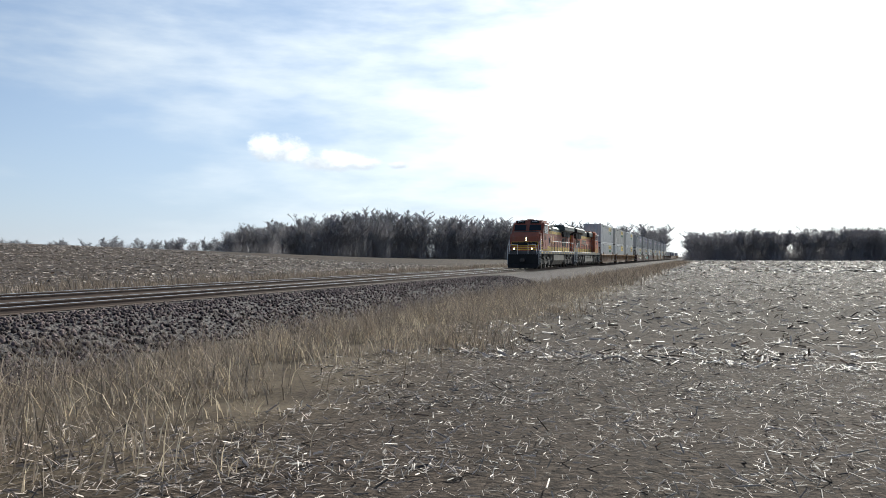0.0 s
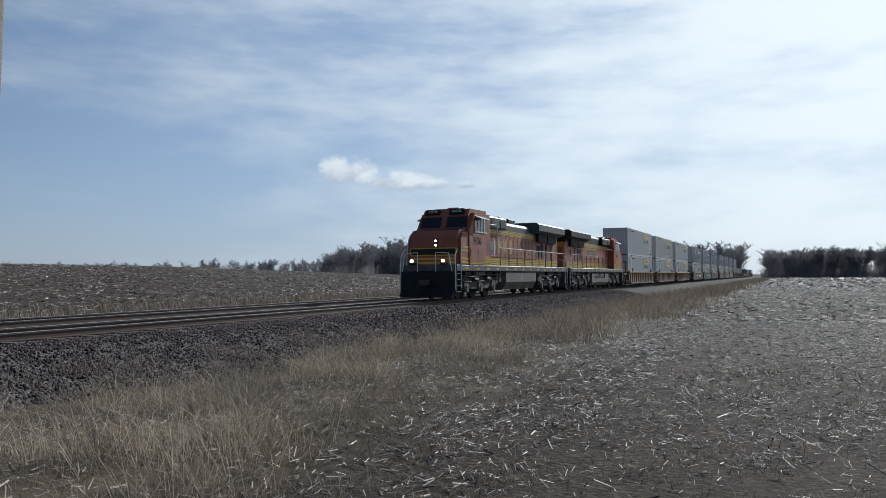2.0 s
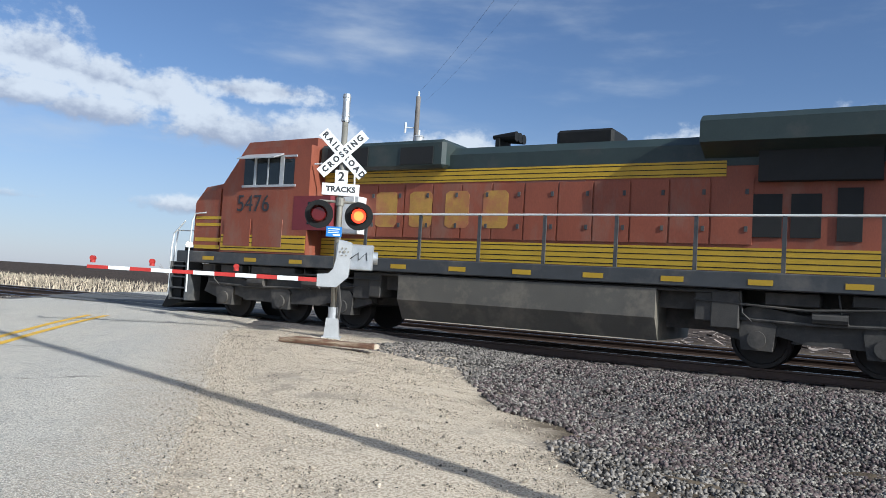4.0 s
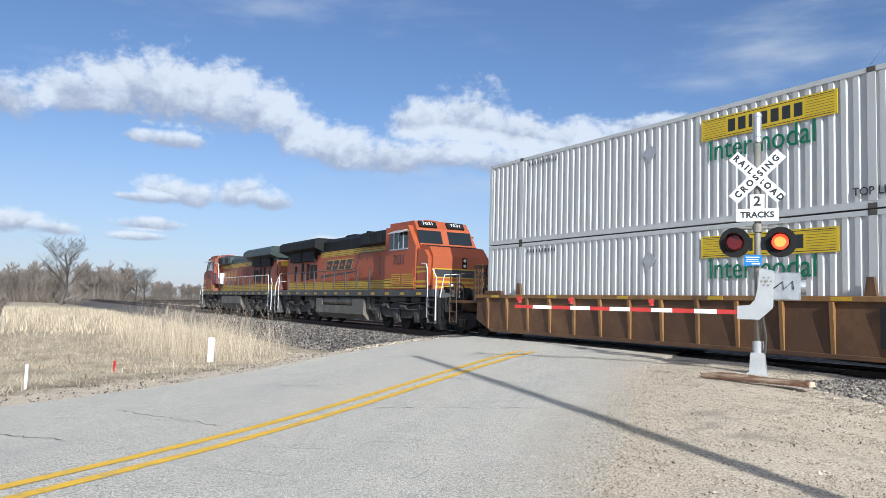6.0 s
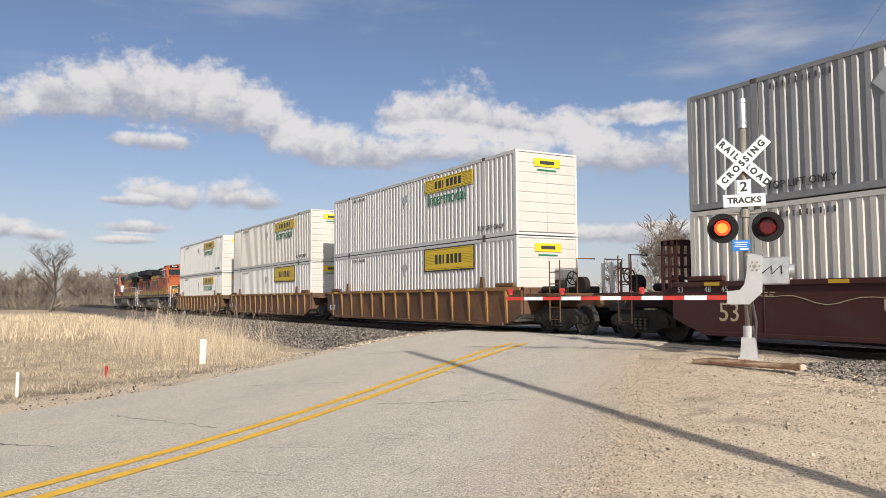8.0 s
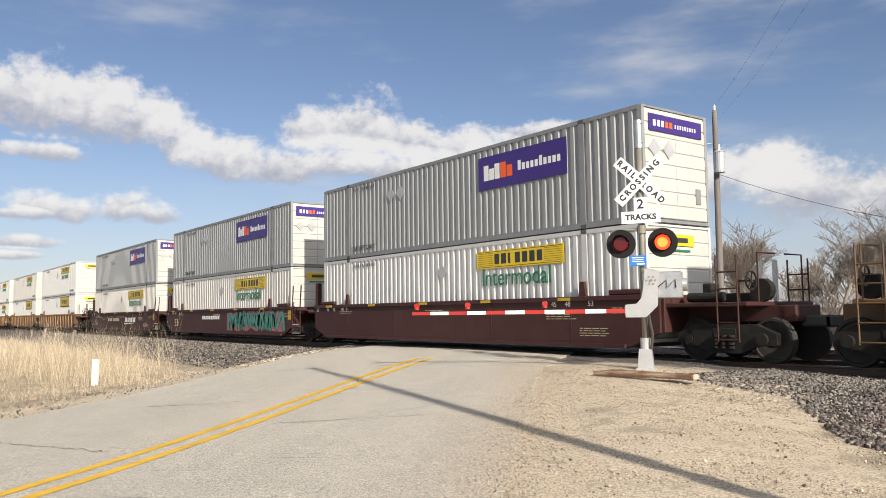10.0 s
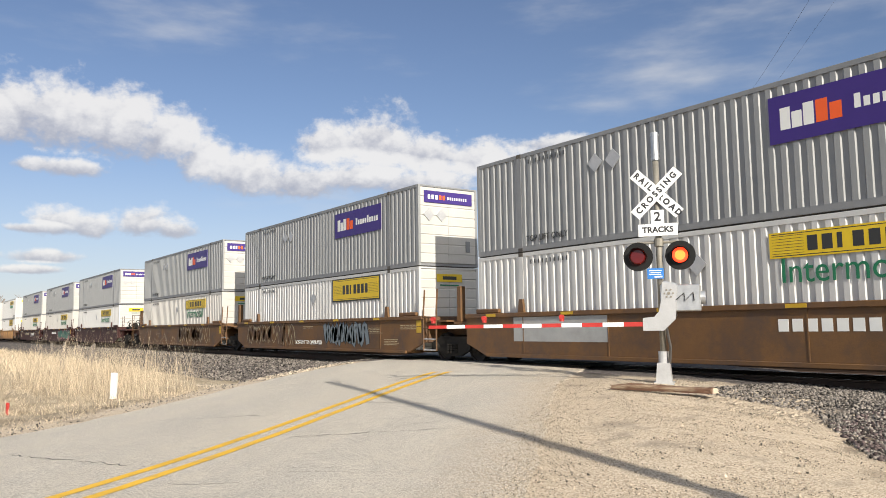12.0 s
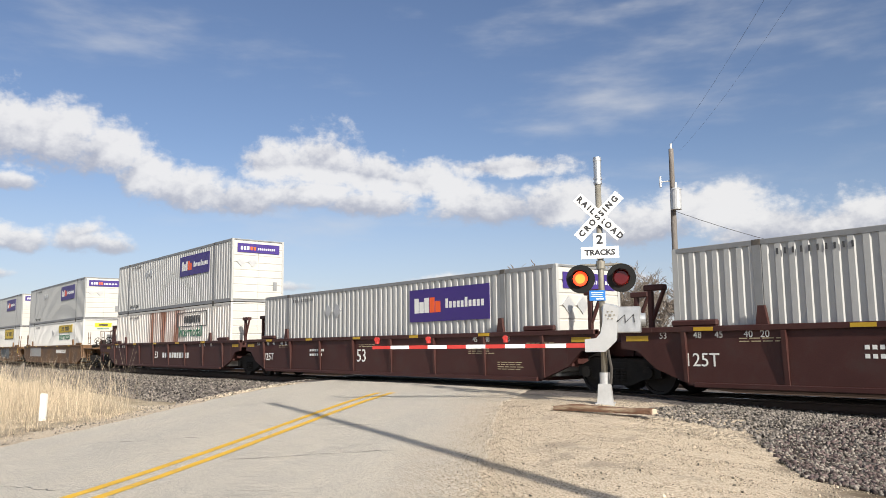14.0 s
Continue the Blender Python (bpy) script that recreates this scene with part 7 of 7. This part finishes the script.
def build_straw():
    """Corn straw lying flat and short cut stalks, on both fields."""
    def lay(n, xy, ln, wd, name, label, tilt=0.25):
        x, y = xy[:, 0], xy[:, 1]
        z = ground_z(x, y) + RNG.uniform(0.005, 0.05, n)
        a = RNG.normal(0.25, 0.9, n)
        l, w = ln * RNG.uniform(0.3, 1.3, n) / 2, wd * RNG.uniform(0.5, 1.5, n) / 2
        dz, roll = RNG.normal(0, tilt, n) * l, RNG.normal(0, 0.6, n) * w
        dx, dy = np.cos(a) * l, np.sin(a) * l
        px, py = -np.sin(a) * w, np.cos(a) * w
        v = np.stack([np.stack([x - dx - px, y - dy - py, z - dz - roll], -1), np.stack([x + dx - px, y + dy - py, z + dz - roll], -1),
                      np.stack([x + dx + px, y + dy + py, z + dz + roll], -1), np.stack([x - dx + px, y - dy + py, z - dz + roll], -1)], 1)
        # a fold along the middle gives each piece depth
        mid0 = (v[:, 0] + v[:, 3]) / 2 + np.array([0, 0, 1]) * (w[:, None] * 0.7)
        mid1 = (v[:, 1] + v[:, 2]) / 2 + np.array([0, 0, 1]) * (w[:, None] * 0.7)
        vv = np.stack([v[:, 0], v[:, 1], mid1, mid0, v[:, 2], v[:, 3]], 1).reshape(-1, 3)
        b = np.arange(n)[:, None] * 6
        f = np.concatenate([b + np.array([0, 1, 2, 3]), b + np.array([3, 2, 4, 5])])
        soup(name, vv, f, M_STRAW, label, "straw")
    field = lambda x, y: (road_s(x, y) > 7.8) & (y < 2.6 + 2.4 * ss(x, 3, 26) + 0.8 * np.sin(x))
    near_thin = lambda x, y: field(x, y) & (RNG.uniform(0, 1, x.shape) < 0.10 + 0.90 * ss(np.hypot(x - 1, y + 0.5), 4.0, 8.5))
    verge_gap = lambda x, y: (road_s(x, y) > 8.6) & (y > 2.0) & (y < 8.0 + np.sin(x))
    lay(60000, scatter(60000, 1, 30, -14, 6, near_thin, 0.5, 1.15), 0.10, 0.0055, "corn_straw", "bleached corn straw scattered over bare soil")
    lay(3500, scatter(3500, 1, 26, -12, 6, near_thin, 0.6, 1.15), 0.17, 0.009, "corn_husks", "larger bleached stalks and husks on bare soil", 0.4)
    lay(12000, scatter(12000, 1, 22, 2, 9, verge_gap, 0.5), 0.13, 0.008, "corn_straw", "straw blown in among the verge grass")
    lay(36000, scatter(36000, 28, 110, -60, 6, field, 0.5, 1.5), 0.27, 0.02, "corn_straw", "bleached corn straw on the open field")
    lay(14000, scatter(14000, 100, 420, -160, 6, field, 0.2, 1.5), 0.9, 0.09, "corn_straw", "distant corn straw")
    lay(34000, scatter(34000, -10, 150, 33, 140, lambda x, y: y > 33 + np.sin(x), 0.3), 0.5, 0.05, "far_corn_straw", "corn straw on the rising far field")


STONE_V = np.array([(-1, -1, -1), (1, -1, -1), (1, 1, -1), (-1, 1, -1), (-1, -1, 1), (1, -1, 1), (1, 1, 1), (-1, 1, 1)]) * 0.58
STONE_F = np.array([(0, 3, 2, 1), (4, 5, 6, 7), (0, 1, 5, 4), (1, 2, 6, 5), (2, 3, 7, 6), (3, 0, 4, 7)])


def stones(xy, size, name, material, label, sink=0.3, base=None):
    """Angular broken stones, each one turned and misshapen."""
    n = len(xy)
    s = size * RNG.uniform(0.55, 1.35, n)
    v = STONE_V[None] * RNG.uniform(0.55, 1.15, (n, 8, 3)) * np.array([1.25, 1.0, 0.8])
    q = RNG.normal(size=(n, 4))
    q /= np.linalg.norm(q, axis=1, keepdims=True)
    w, a, b, c = q.T
    R = np.stack([np.stack([1 - 2 * (b * b + c * c), 2 * (a * b - c * w), 2 * (a * c + b * w)], -1), np.stack([2 * (a * b + c * w), 1 - 2 * (a * a + c * c), 2 * (b * c - a * w)], -1),
                  np.stack([2 * (a * c - b * w), 2 * (b * c + a * w), 1 - 2 * (a * a + b * b)], -1)], 1)
    v = np.einsum("nij,nkj->nki", R, v) * s[:, None, None] * 0.5
    z = (ground_z(xy[:, 0], xy[:, 1]) if base is None else base) + s * (0.5 - sink) * 0.6
    v += np.stack([xy[:, 0], xy[:, 1], z], -1)[:, None]
    f = (np.arange(n)[:, None, None] * 8 + STONE_F[None]).reshape(-1, 4)
    return soup(name, v.reshape(-1, 3), f, material, label, "stones")


def on_ballast(x, y):
    edge = 9.8 + 0.6 * np.sin(x * 0.9) + 0.3 * np.sin(x * 2.7)
    s = road_s(x, y)
    by_road = (s > 7.6 + 0.5 * np.sin(y * 1.7) + 0.3 * np.sin(x * 3.1)) & (x < 1.5) & (y > 5.2)
    strip = (y > edge) & (s > 6.0)
    rail = (np.abs(y - TRACK + 0.755) > 0.1)
    return (strip | by_road) & rail & ~((s < 7.6) & (y < 11.6))


def build_stones():
    stones(scatter(40000, -9, 5, 5.2, 15.3, on_ballast, 0.0), 0.056, "ballast_stones", M_STONE, "angular grey ballast stones on the track shoulder", 0.25)
    stones(scatter(30000, -6, 26, 7.5, 15.3, on_ballast, 0.1), 0.068, "ballast_stones", M_STONEPINK, "angular reddish-grey ballast stones among the rest", 0.2)
    stones(scatter(12000, 22, 70, 9.5, 15.3, on_ballast, 0.0, 1.3), 0.11, "ballast_stones", M_STONEPINK, "distant ballast along the track", 0.2)
    stones(scatter(16000, -75, -17, 10.2, 15.3, lambda x, y: road_s(x, y) < -5.2, 0.2), 0.085, "ballast_stones", M_STONE, "grey ballast slope beside the track", 0.25)
    stones(scatter(7000, -2, 45, 15.5, 23, lambda x, y: np.ones_like(x, bool), 0.0), 0.08, "ballast_stones", M_STONEPINK, "ballast between the ties", 0.45)
    # pile of spare ballast
    n = 15000
    r, a = 1.75 * np.sqrt(RNG.uniform(0, 1, n)), RNG.uniform(0, 2 * np.pi, n)
    xy = np.stack([2.3 + r * np.cos(a) * 1.25, 7.4 + r * np.sin(a)], -1)
    h = ground_z(xy[:, 0], xy[:, 1]) + 0.72 * (1 - ss(r, 0.1, 1.75)) - 0.02
    stones(xy, 0.05, "ballast_pile", M_STONE, "heap of loose grey ballast beside the track", 0.2, h)
    bm = bmesh.new()
    rings = []
    for k in range(9):
        rr = 1.75 * k / 8
        rings.append([bm.verts.new((2.3 + rr * math.cos(j * 2 * math.pi / 24) * 1.25, 7.4 + rr * math.sin(j * 2 * math.pi / 24),
                                    float(ground_z(2.3 + rr * math.cos(j * 2 * math.pi / 24) * 1.25, 7.4 + rr * math.sin(j * 2 * math.pi / 24))) + 0.70 * (1 - float(ss(rr, 0.1, 1.75))) - 0.06)) for j in range(24)])
    for p, q in zip(rings, rings[1:]):
        for j in range(24):
            bm.faces.new((p[j], p[(j + 1) % 24], q[(j + 1) % 24], q[j]))
    tagged(part("ballast_pile_core", bm, M_STONEPINK, None), "packed core of a ballast heap", "stones", kind="stuff")
    shoulder = lambda x, y: (road_s(x, y) > 3.75) & (road_s(x, y) < 8.2) & (y < 12.2) & (y > -2)
    stones(scatter(38000, -11, 3, -1, 12.2, shoulder, 0.2), 0.015, "gravel", M_PEBBLE, "small tan gravel on the road shoulder", 0.3)
    stones(scatter(700, -11, 3, 3, 12.2, shoulder, 0.7), 0.034, "gravel", M_PEBBLE, "pale stones strewn on the shoulder", 0.3)
    ragged = lambda x, y: (np.abs(road_s(x, y) - (4.45 - 0.1 * np.clip(road_u(x, y), -3, 11)) + 0.1) < np.abs(RNG.normal(0, 0.45, x.shape)))
    edge_xy = scatter(9000, -12, 3, -2, 12.0, ragged, 0.3)
    stones(edge_xy, 0.016, "gravel", M_PEBBLE, "small tan gravel dragged over the road edge", 0.3, road_z(edge_xy[:, 1]) + 0.006)
    stones(scatter(700, -26, -12, -3, 11, lambda x, y: (road_s(x, y) < -4.5) & (road_s(x, y) > -5.6), 0.3), 0.04, "gravel", M_STONE, "gravel at the road edge", 0.3)
    stones(scatter(6500, -26, -14, 8.0, 12.6, lambda x, y: (road_s(x, y) < -4.6) & (road_s(x, y) > -9.5), 0.4), 0.06, "gravel", M_PEBBLE, "pale stones beside the crossing", 0.3)


def branches(rng, base, height, spread, depth, kids, start=0.25, up=0.45):
    """Limbs of a bare tree as (from, to, thick, thin)."""
    segs = []

    def grow(p, d, ln, r, lev):
        n = 3 if lev < 2 else 2
        pts = [p]
        for _ in range(n):
            d = (d + Vector((rng.gauss(0, 0.16), rng.gauss(0, 0.16), rng.gauss(0.05, 0.1)))).normalized()
            pts.append(pts[-1] + d * ln / n)
        for i in range(n):
            segs.append((pts[i], pts[i + 1], r * (1 - 0.5 * i / n), r * (1 - 0.5 * (i + 1) / n)))
        if lev >= depth:
            return
        for k in range(kids[lev]):
            f = rng.uniform(start if lev == 0 else 0.2, 1.0)
            i = min(n - 1, int(f * n))
            q = pts[i].lerp(pts[i + 1], f * n - i)
            ang = rng.uniform(0, 2 * math.pi)
            side = Vector((math.cos(ang), math.sin(ang), 0)) * spread
            nd = (d * up + side + Vector((0, 0, rng.uniform(0.2, 0.6)))).normalized()
            grow(q, nd, ln * rng.uniform(0.38, 0.6), r * (1 - 0.5 * f) * 0.5, lev + 1)
    grow(Vector(base), Vector((0, 0, 1)), height * 0.8, height * 0.022, 0)
    return segs


def tubes(segs, sides=3, least=0.0):
    v, f = [], []
    for p, q, a, b in segs:
        d = (q - p).normalized()
        u = d.orthogonal().normalized()
        w = d.cross(u)
        k0 = len(v)
        for c, r in ((p, max(a, least)), (q, max(b, least * 0.7))):
            for j in range(sides):
                t = j * 2 * math.pi / sides
                v.append(c + (u * math.cos(t) + w * math.sin(t)) * r)
        for j in range(sides):
            f.append((k0 + j, k0 + (j + 1) % sides, k0 + sides + (j + 1) % sides, k0 + sides + j))
    return v, f


def tree_kind(seed, height, spread, kids, label, material, least):
    rng = random.Random(seed)
    segs = branches(rng, (0, 0, -0.2), height, spread, 3, kids)
    t = thing("tree", label, "tree", "bare trees")
    n = 3
    for name, part_segs in (("trunk", segs[:n]), ("crown", segs[n:])):
        v, f = tubes(part_segs, 6 if name == "trunk" else 3, least)
        ob = soup(name, v, f, material, "", "", "", t)
    return t


def build_trees():
    a = tree_kind(1, 10.0, 0.85, (12, 8, 7), "bare grey deciduous tree with a spreading crown", M_LIMB, 0.014)
    a.matrix_basis = pose(-128, 6.5, float(ground_z(-128, 6.5)))
    b = tree_kind(2, 8.8, 1.0, (16, 11, 9), "low bare tree with fine grey-brown twigs", M_BARKPALE, 0.02)
    b.matrix_basis = pose(-52, 62, float(ground_z(-52, 62)))
    rng = random.Random(4)
    for x, y in ((-47, 60), (-58, 58), (-41, 66), (-35, 70), (-29, 64)):
        copy_thing(b, pose(x, y, float(ground_z(x, y)), 0, 0, rng.uniform(0, 360)))
    for x, y in ((-245, 30), (-252, 33), (-260, 31), (-238, 34)):
        copy_thing(a, pose(x, y, float(ground_z(x, y)), 0, 0, rng.uniform(0, 360)))


def build_woods():
    """Far bare woods: many thin trees and brush in one mass."""
    def mass(name, places, label, height, material, brush, seed, least, twigs=M_HAZEBRUSH):
        rng = random.Random(seed)
        kinds = [branches(random.Random(seed + k), (0, 0, 0), 1.0, 0.8, 3, (9, 5, 4), 0.2) for k in range(4)]
        kinds = [[np.array(tubes([(p, q, 0.016 if i < 3 else 0.009, 0.006) for i, (p, q, r0, r1) in enumerate(k)], 3)[0], np.float32), np.array(tubes(k, 3)[1])] for k in kinds]
        V, F, off = [], [], 0
        for x, y, hs in places:
            v, f = kinds[rng.randrange(4)]
            h = height * hs * rng.uniform(0.75, 1.15)
            t = rng.uniform(0, 6.28)
            c, s = math.cos(t), math.sin(t)
            g = rng.uniform(0.75, 1.05)
            vv = np.stack([(v[:, 0] * c - v[:, 1] * s) * h * g + x, (v[:, 0] * s + v[:, 1] * c) * h * g + y, v[:, 2] * h + float(ground_z(x, y)) - 0.3], -1)
            V.append(vv)
            F.append(f + off)
            off += len(v)
        soup(name, np.concatenate(V), np.concatenate(F), material, label, "woods")
        n = len(places) * 230
        pl = np.array(places)[RNG.integers(0, len(places), n)]
        hgt = height * pl[:, 2] * 0.95
        a, u, q = RNG.uniform(0, 6.28, n), RNG.uniform(0.0, 1.0, n), RNG.uniform(0.25, 1.0, n)
        rad = hgt * 0.36 * np.sqrt(q) * np.sqrt(np.clip(1 - (u * 1.9 - 0.9) ** 2, 0.05, 1))
        root = np.stack([pl[:, 0] + rad * np.cos(a), pl[:, 1] + rad * np.sin(a), ground_z(pl[:, 0], pl[:, 1]) + hgt * (0.18 + 0.74 * u)], -1)
        ln = hgt * RNG.uniform(0.06, 0.16, n)
        out_ = np.stack([np.cos(a) * 0.6, np.sin(a) * 0.6, 0.7 + RNG.normal(0, 0.3, n)], -1) + RNG.normal(0, 0.35, (n, 3))
        w2 = np.stack([np.sin(a), -np.cos(a), RNG.normal(0, 0.4, n)], -1) * RNG.uniform(0.02, 0.05, n)[:, None] * (height / 11)
        end = root + out_ * ln[:, None]
        soup(name + "_twigs", np.stack([root - w2, root + w2, end + w2 * 0.3, end - w2 * 0.3], 1).reshape(-1, 3), np.arange(n * 4).reshape(-1, 4), twigs, "fine bare twigs of the woods' crowns", "twigs")
        n = len(places) * brush
        who = np.array(places)[RNG.integers(0, len(places), n)]
        P = who[:, :2] + RNG.normal(0, 2.0, (n, 2))
        hh = who[:, 2]
        z = ground_z(P[:, 0], P[:, 1])
        h = height * 0.42 * hh * RNG.uniform(0.3, 1.2, n)
        a = RNG.uniform(0, 6.28, n)
        w = RNG.uniform(0.02, 0.06, n)
        tip = np.stack([P[:, 0] + RNG.normal(0, 1.6, n), P[:, 1] + RNG.normal(0, 1.6, n), z + h], -1)
        l = np.stack([P[:, 0] - np.cos(a) * w, P[:, 1] - np.sin(a) * w, z - 0.2], -1)
        r = np.stack([P[:, 0] + np.cos(a) * w, P[:, 1] + np.sin(a) * w, z - 0.2], -1)
        mid = tip * 0.5 + r * 0.5 + RNG.normal(0, 0.05, (n, 3))
        soup(name + "_brush", np.stack([l, r, mid, tip], 1).reshape(-1, 3), np.arange(n * 4).reshape(-1, 4), twigs, "brown brush under the bare woods", "brush")

    def band(az0, az1, d0, d1, n, seed, hs=lambda f: 1.0):
        rng = random.Random(seed)
        out = []
        for k in range(n):
            f = rng.random()
            az = radians(az0 + (az1 - az0) * f)
            d = d0 + (d1 - d0) * f + rng.uniform(0, 45)
            out.append((-math.sin(az) * d, math.cos(az) * d, hs(f)))
        return out
    mass("woods_north", band(-57.5, -87.3, 250, 420, 420, 1, lambda f: 0.45 + 0.75 * math.sin(min(1, f * 2.2) * math.pi / 2) - 0.15 * f), "bare grey-brown woods behind the far field", 13.5, M_HAZEBARK, 110, 11, 0.03)
    mass("woods_east", band(-89.0, -112, 360, 330, 430, 2, lambda f: 1.0), "dense bare woods beyond the stubble field", 10.5, M_HAZEBARK, 130, 31, 0.03)
    mass("woods_west", band(71.5, 82.5, 620, 420, 90, 3, lambda f: 0.55 + 0.45 * f), "hazy bare woods far down the line", 9.0, M_BARKPALE, 60, 51, 0.03, M_BARKPALE)
    mass("thicket_west", band(87.0, 96, 150, 190, 70, 4), "brown thicket beside the line", 6.0, M_BARKPALE, 160, 71, 0.03, M_BARKPALE)
    mass("thicket_far", band(83.2, 86.2, 230, 250, 30, 5), "tall grey thicket beside the line", 9.0, M_BARKPALE, 200, 91, 0.03, M_BARKPALE)
    mass("woods_crossing", band(22, 47.5, 78, 92, 46, 9, lambda f: 0.85 + 0.2 * math.sin(f * 17)), "bare grey-brown trees behind the crossing", 8.6, M_BARKPALE, 50, 61, 0.03, M_BARKPALE)
    mass("hedge_north", band(-36, -58, 420, 420, 110, 6, lambda f: 0.62 + 0.2 * f), "distant low trees on the skyline", 11.0, M_HAZEBARK, 10, 111, 0.05)
    mass("hedge_far", band(-18, -36, 440, 430, 18, 7, lambda f: 0.7), "few distant trees on the skyline", 10.0, M_HAZEBARK, 8, 117, 0.05)
    mass("grove_behind", band(100, 250, 300, 340, 90, 8), "bare woods behind the road", 13.0, M_HAZEBARK, 16, 131, 0.05)


build_grass()
build_straw()
build_stones()
build_trees()
build_woods()


# ---- what moves ----
def motions():
    for ob, x, z, turned in MOVERS:
        walk(ob, [(t, pose(x + train_x(t), TRACK, RAIL_Z + z, 0, 0, 180 if turned else 0)) for t in range(15)])
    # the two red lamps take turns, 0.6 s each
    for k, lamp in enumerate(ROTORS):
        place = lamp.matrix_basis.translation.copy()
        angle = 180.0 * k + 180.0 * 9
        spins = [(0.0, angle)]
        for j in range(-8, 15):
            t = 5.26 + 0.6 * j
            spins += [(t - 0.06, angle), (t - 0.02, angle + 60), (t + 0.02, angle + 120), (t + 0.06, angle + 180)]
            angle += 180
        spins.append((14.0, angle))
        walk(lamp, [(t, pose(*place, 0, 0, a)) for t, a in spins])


motions()
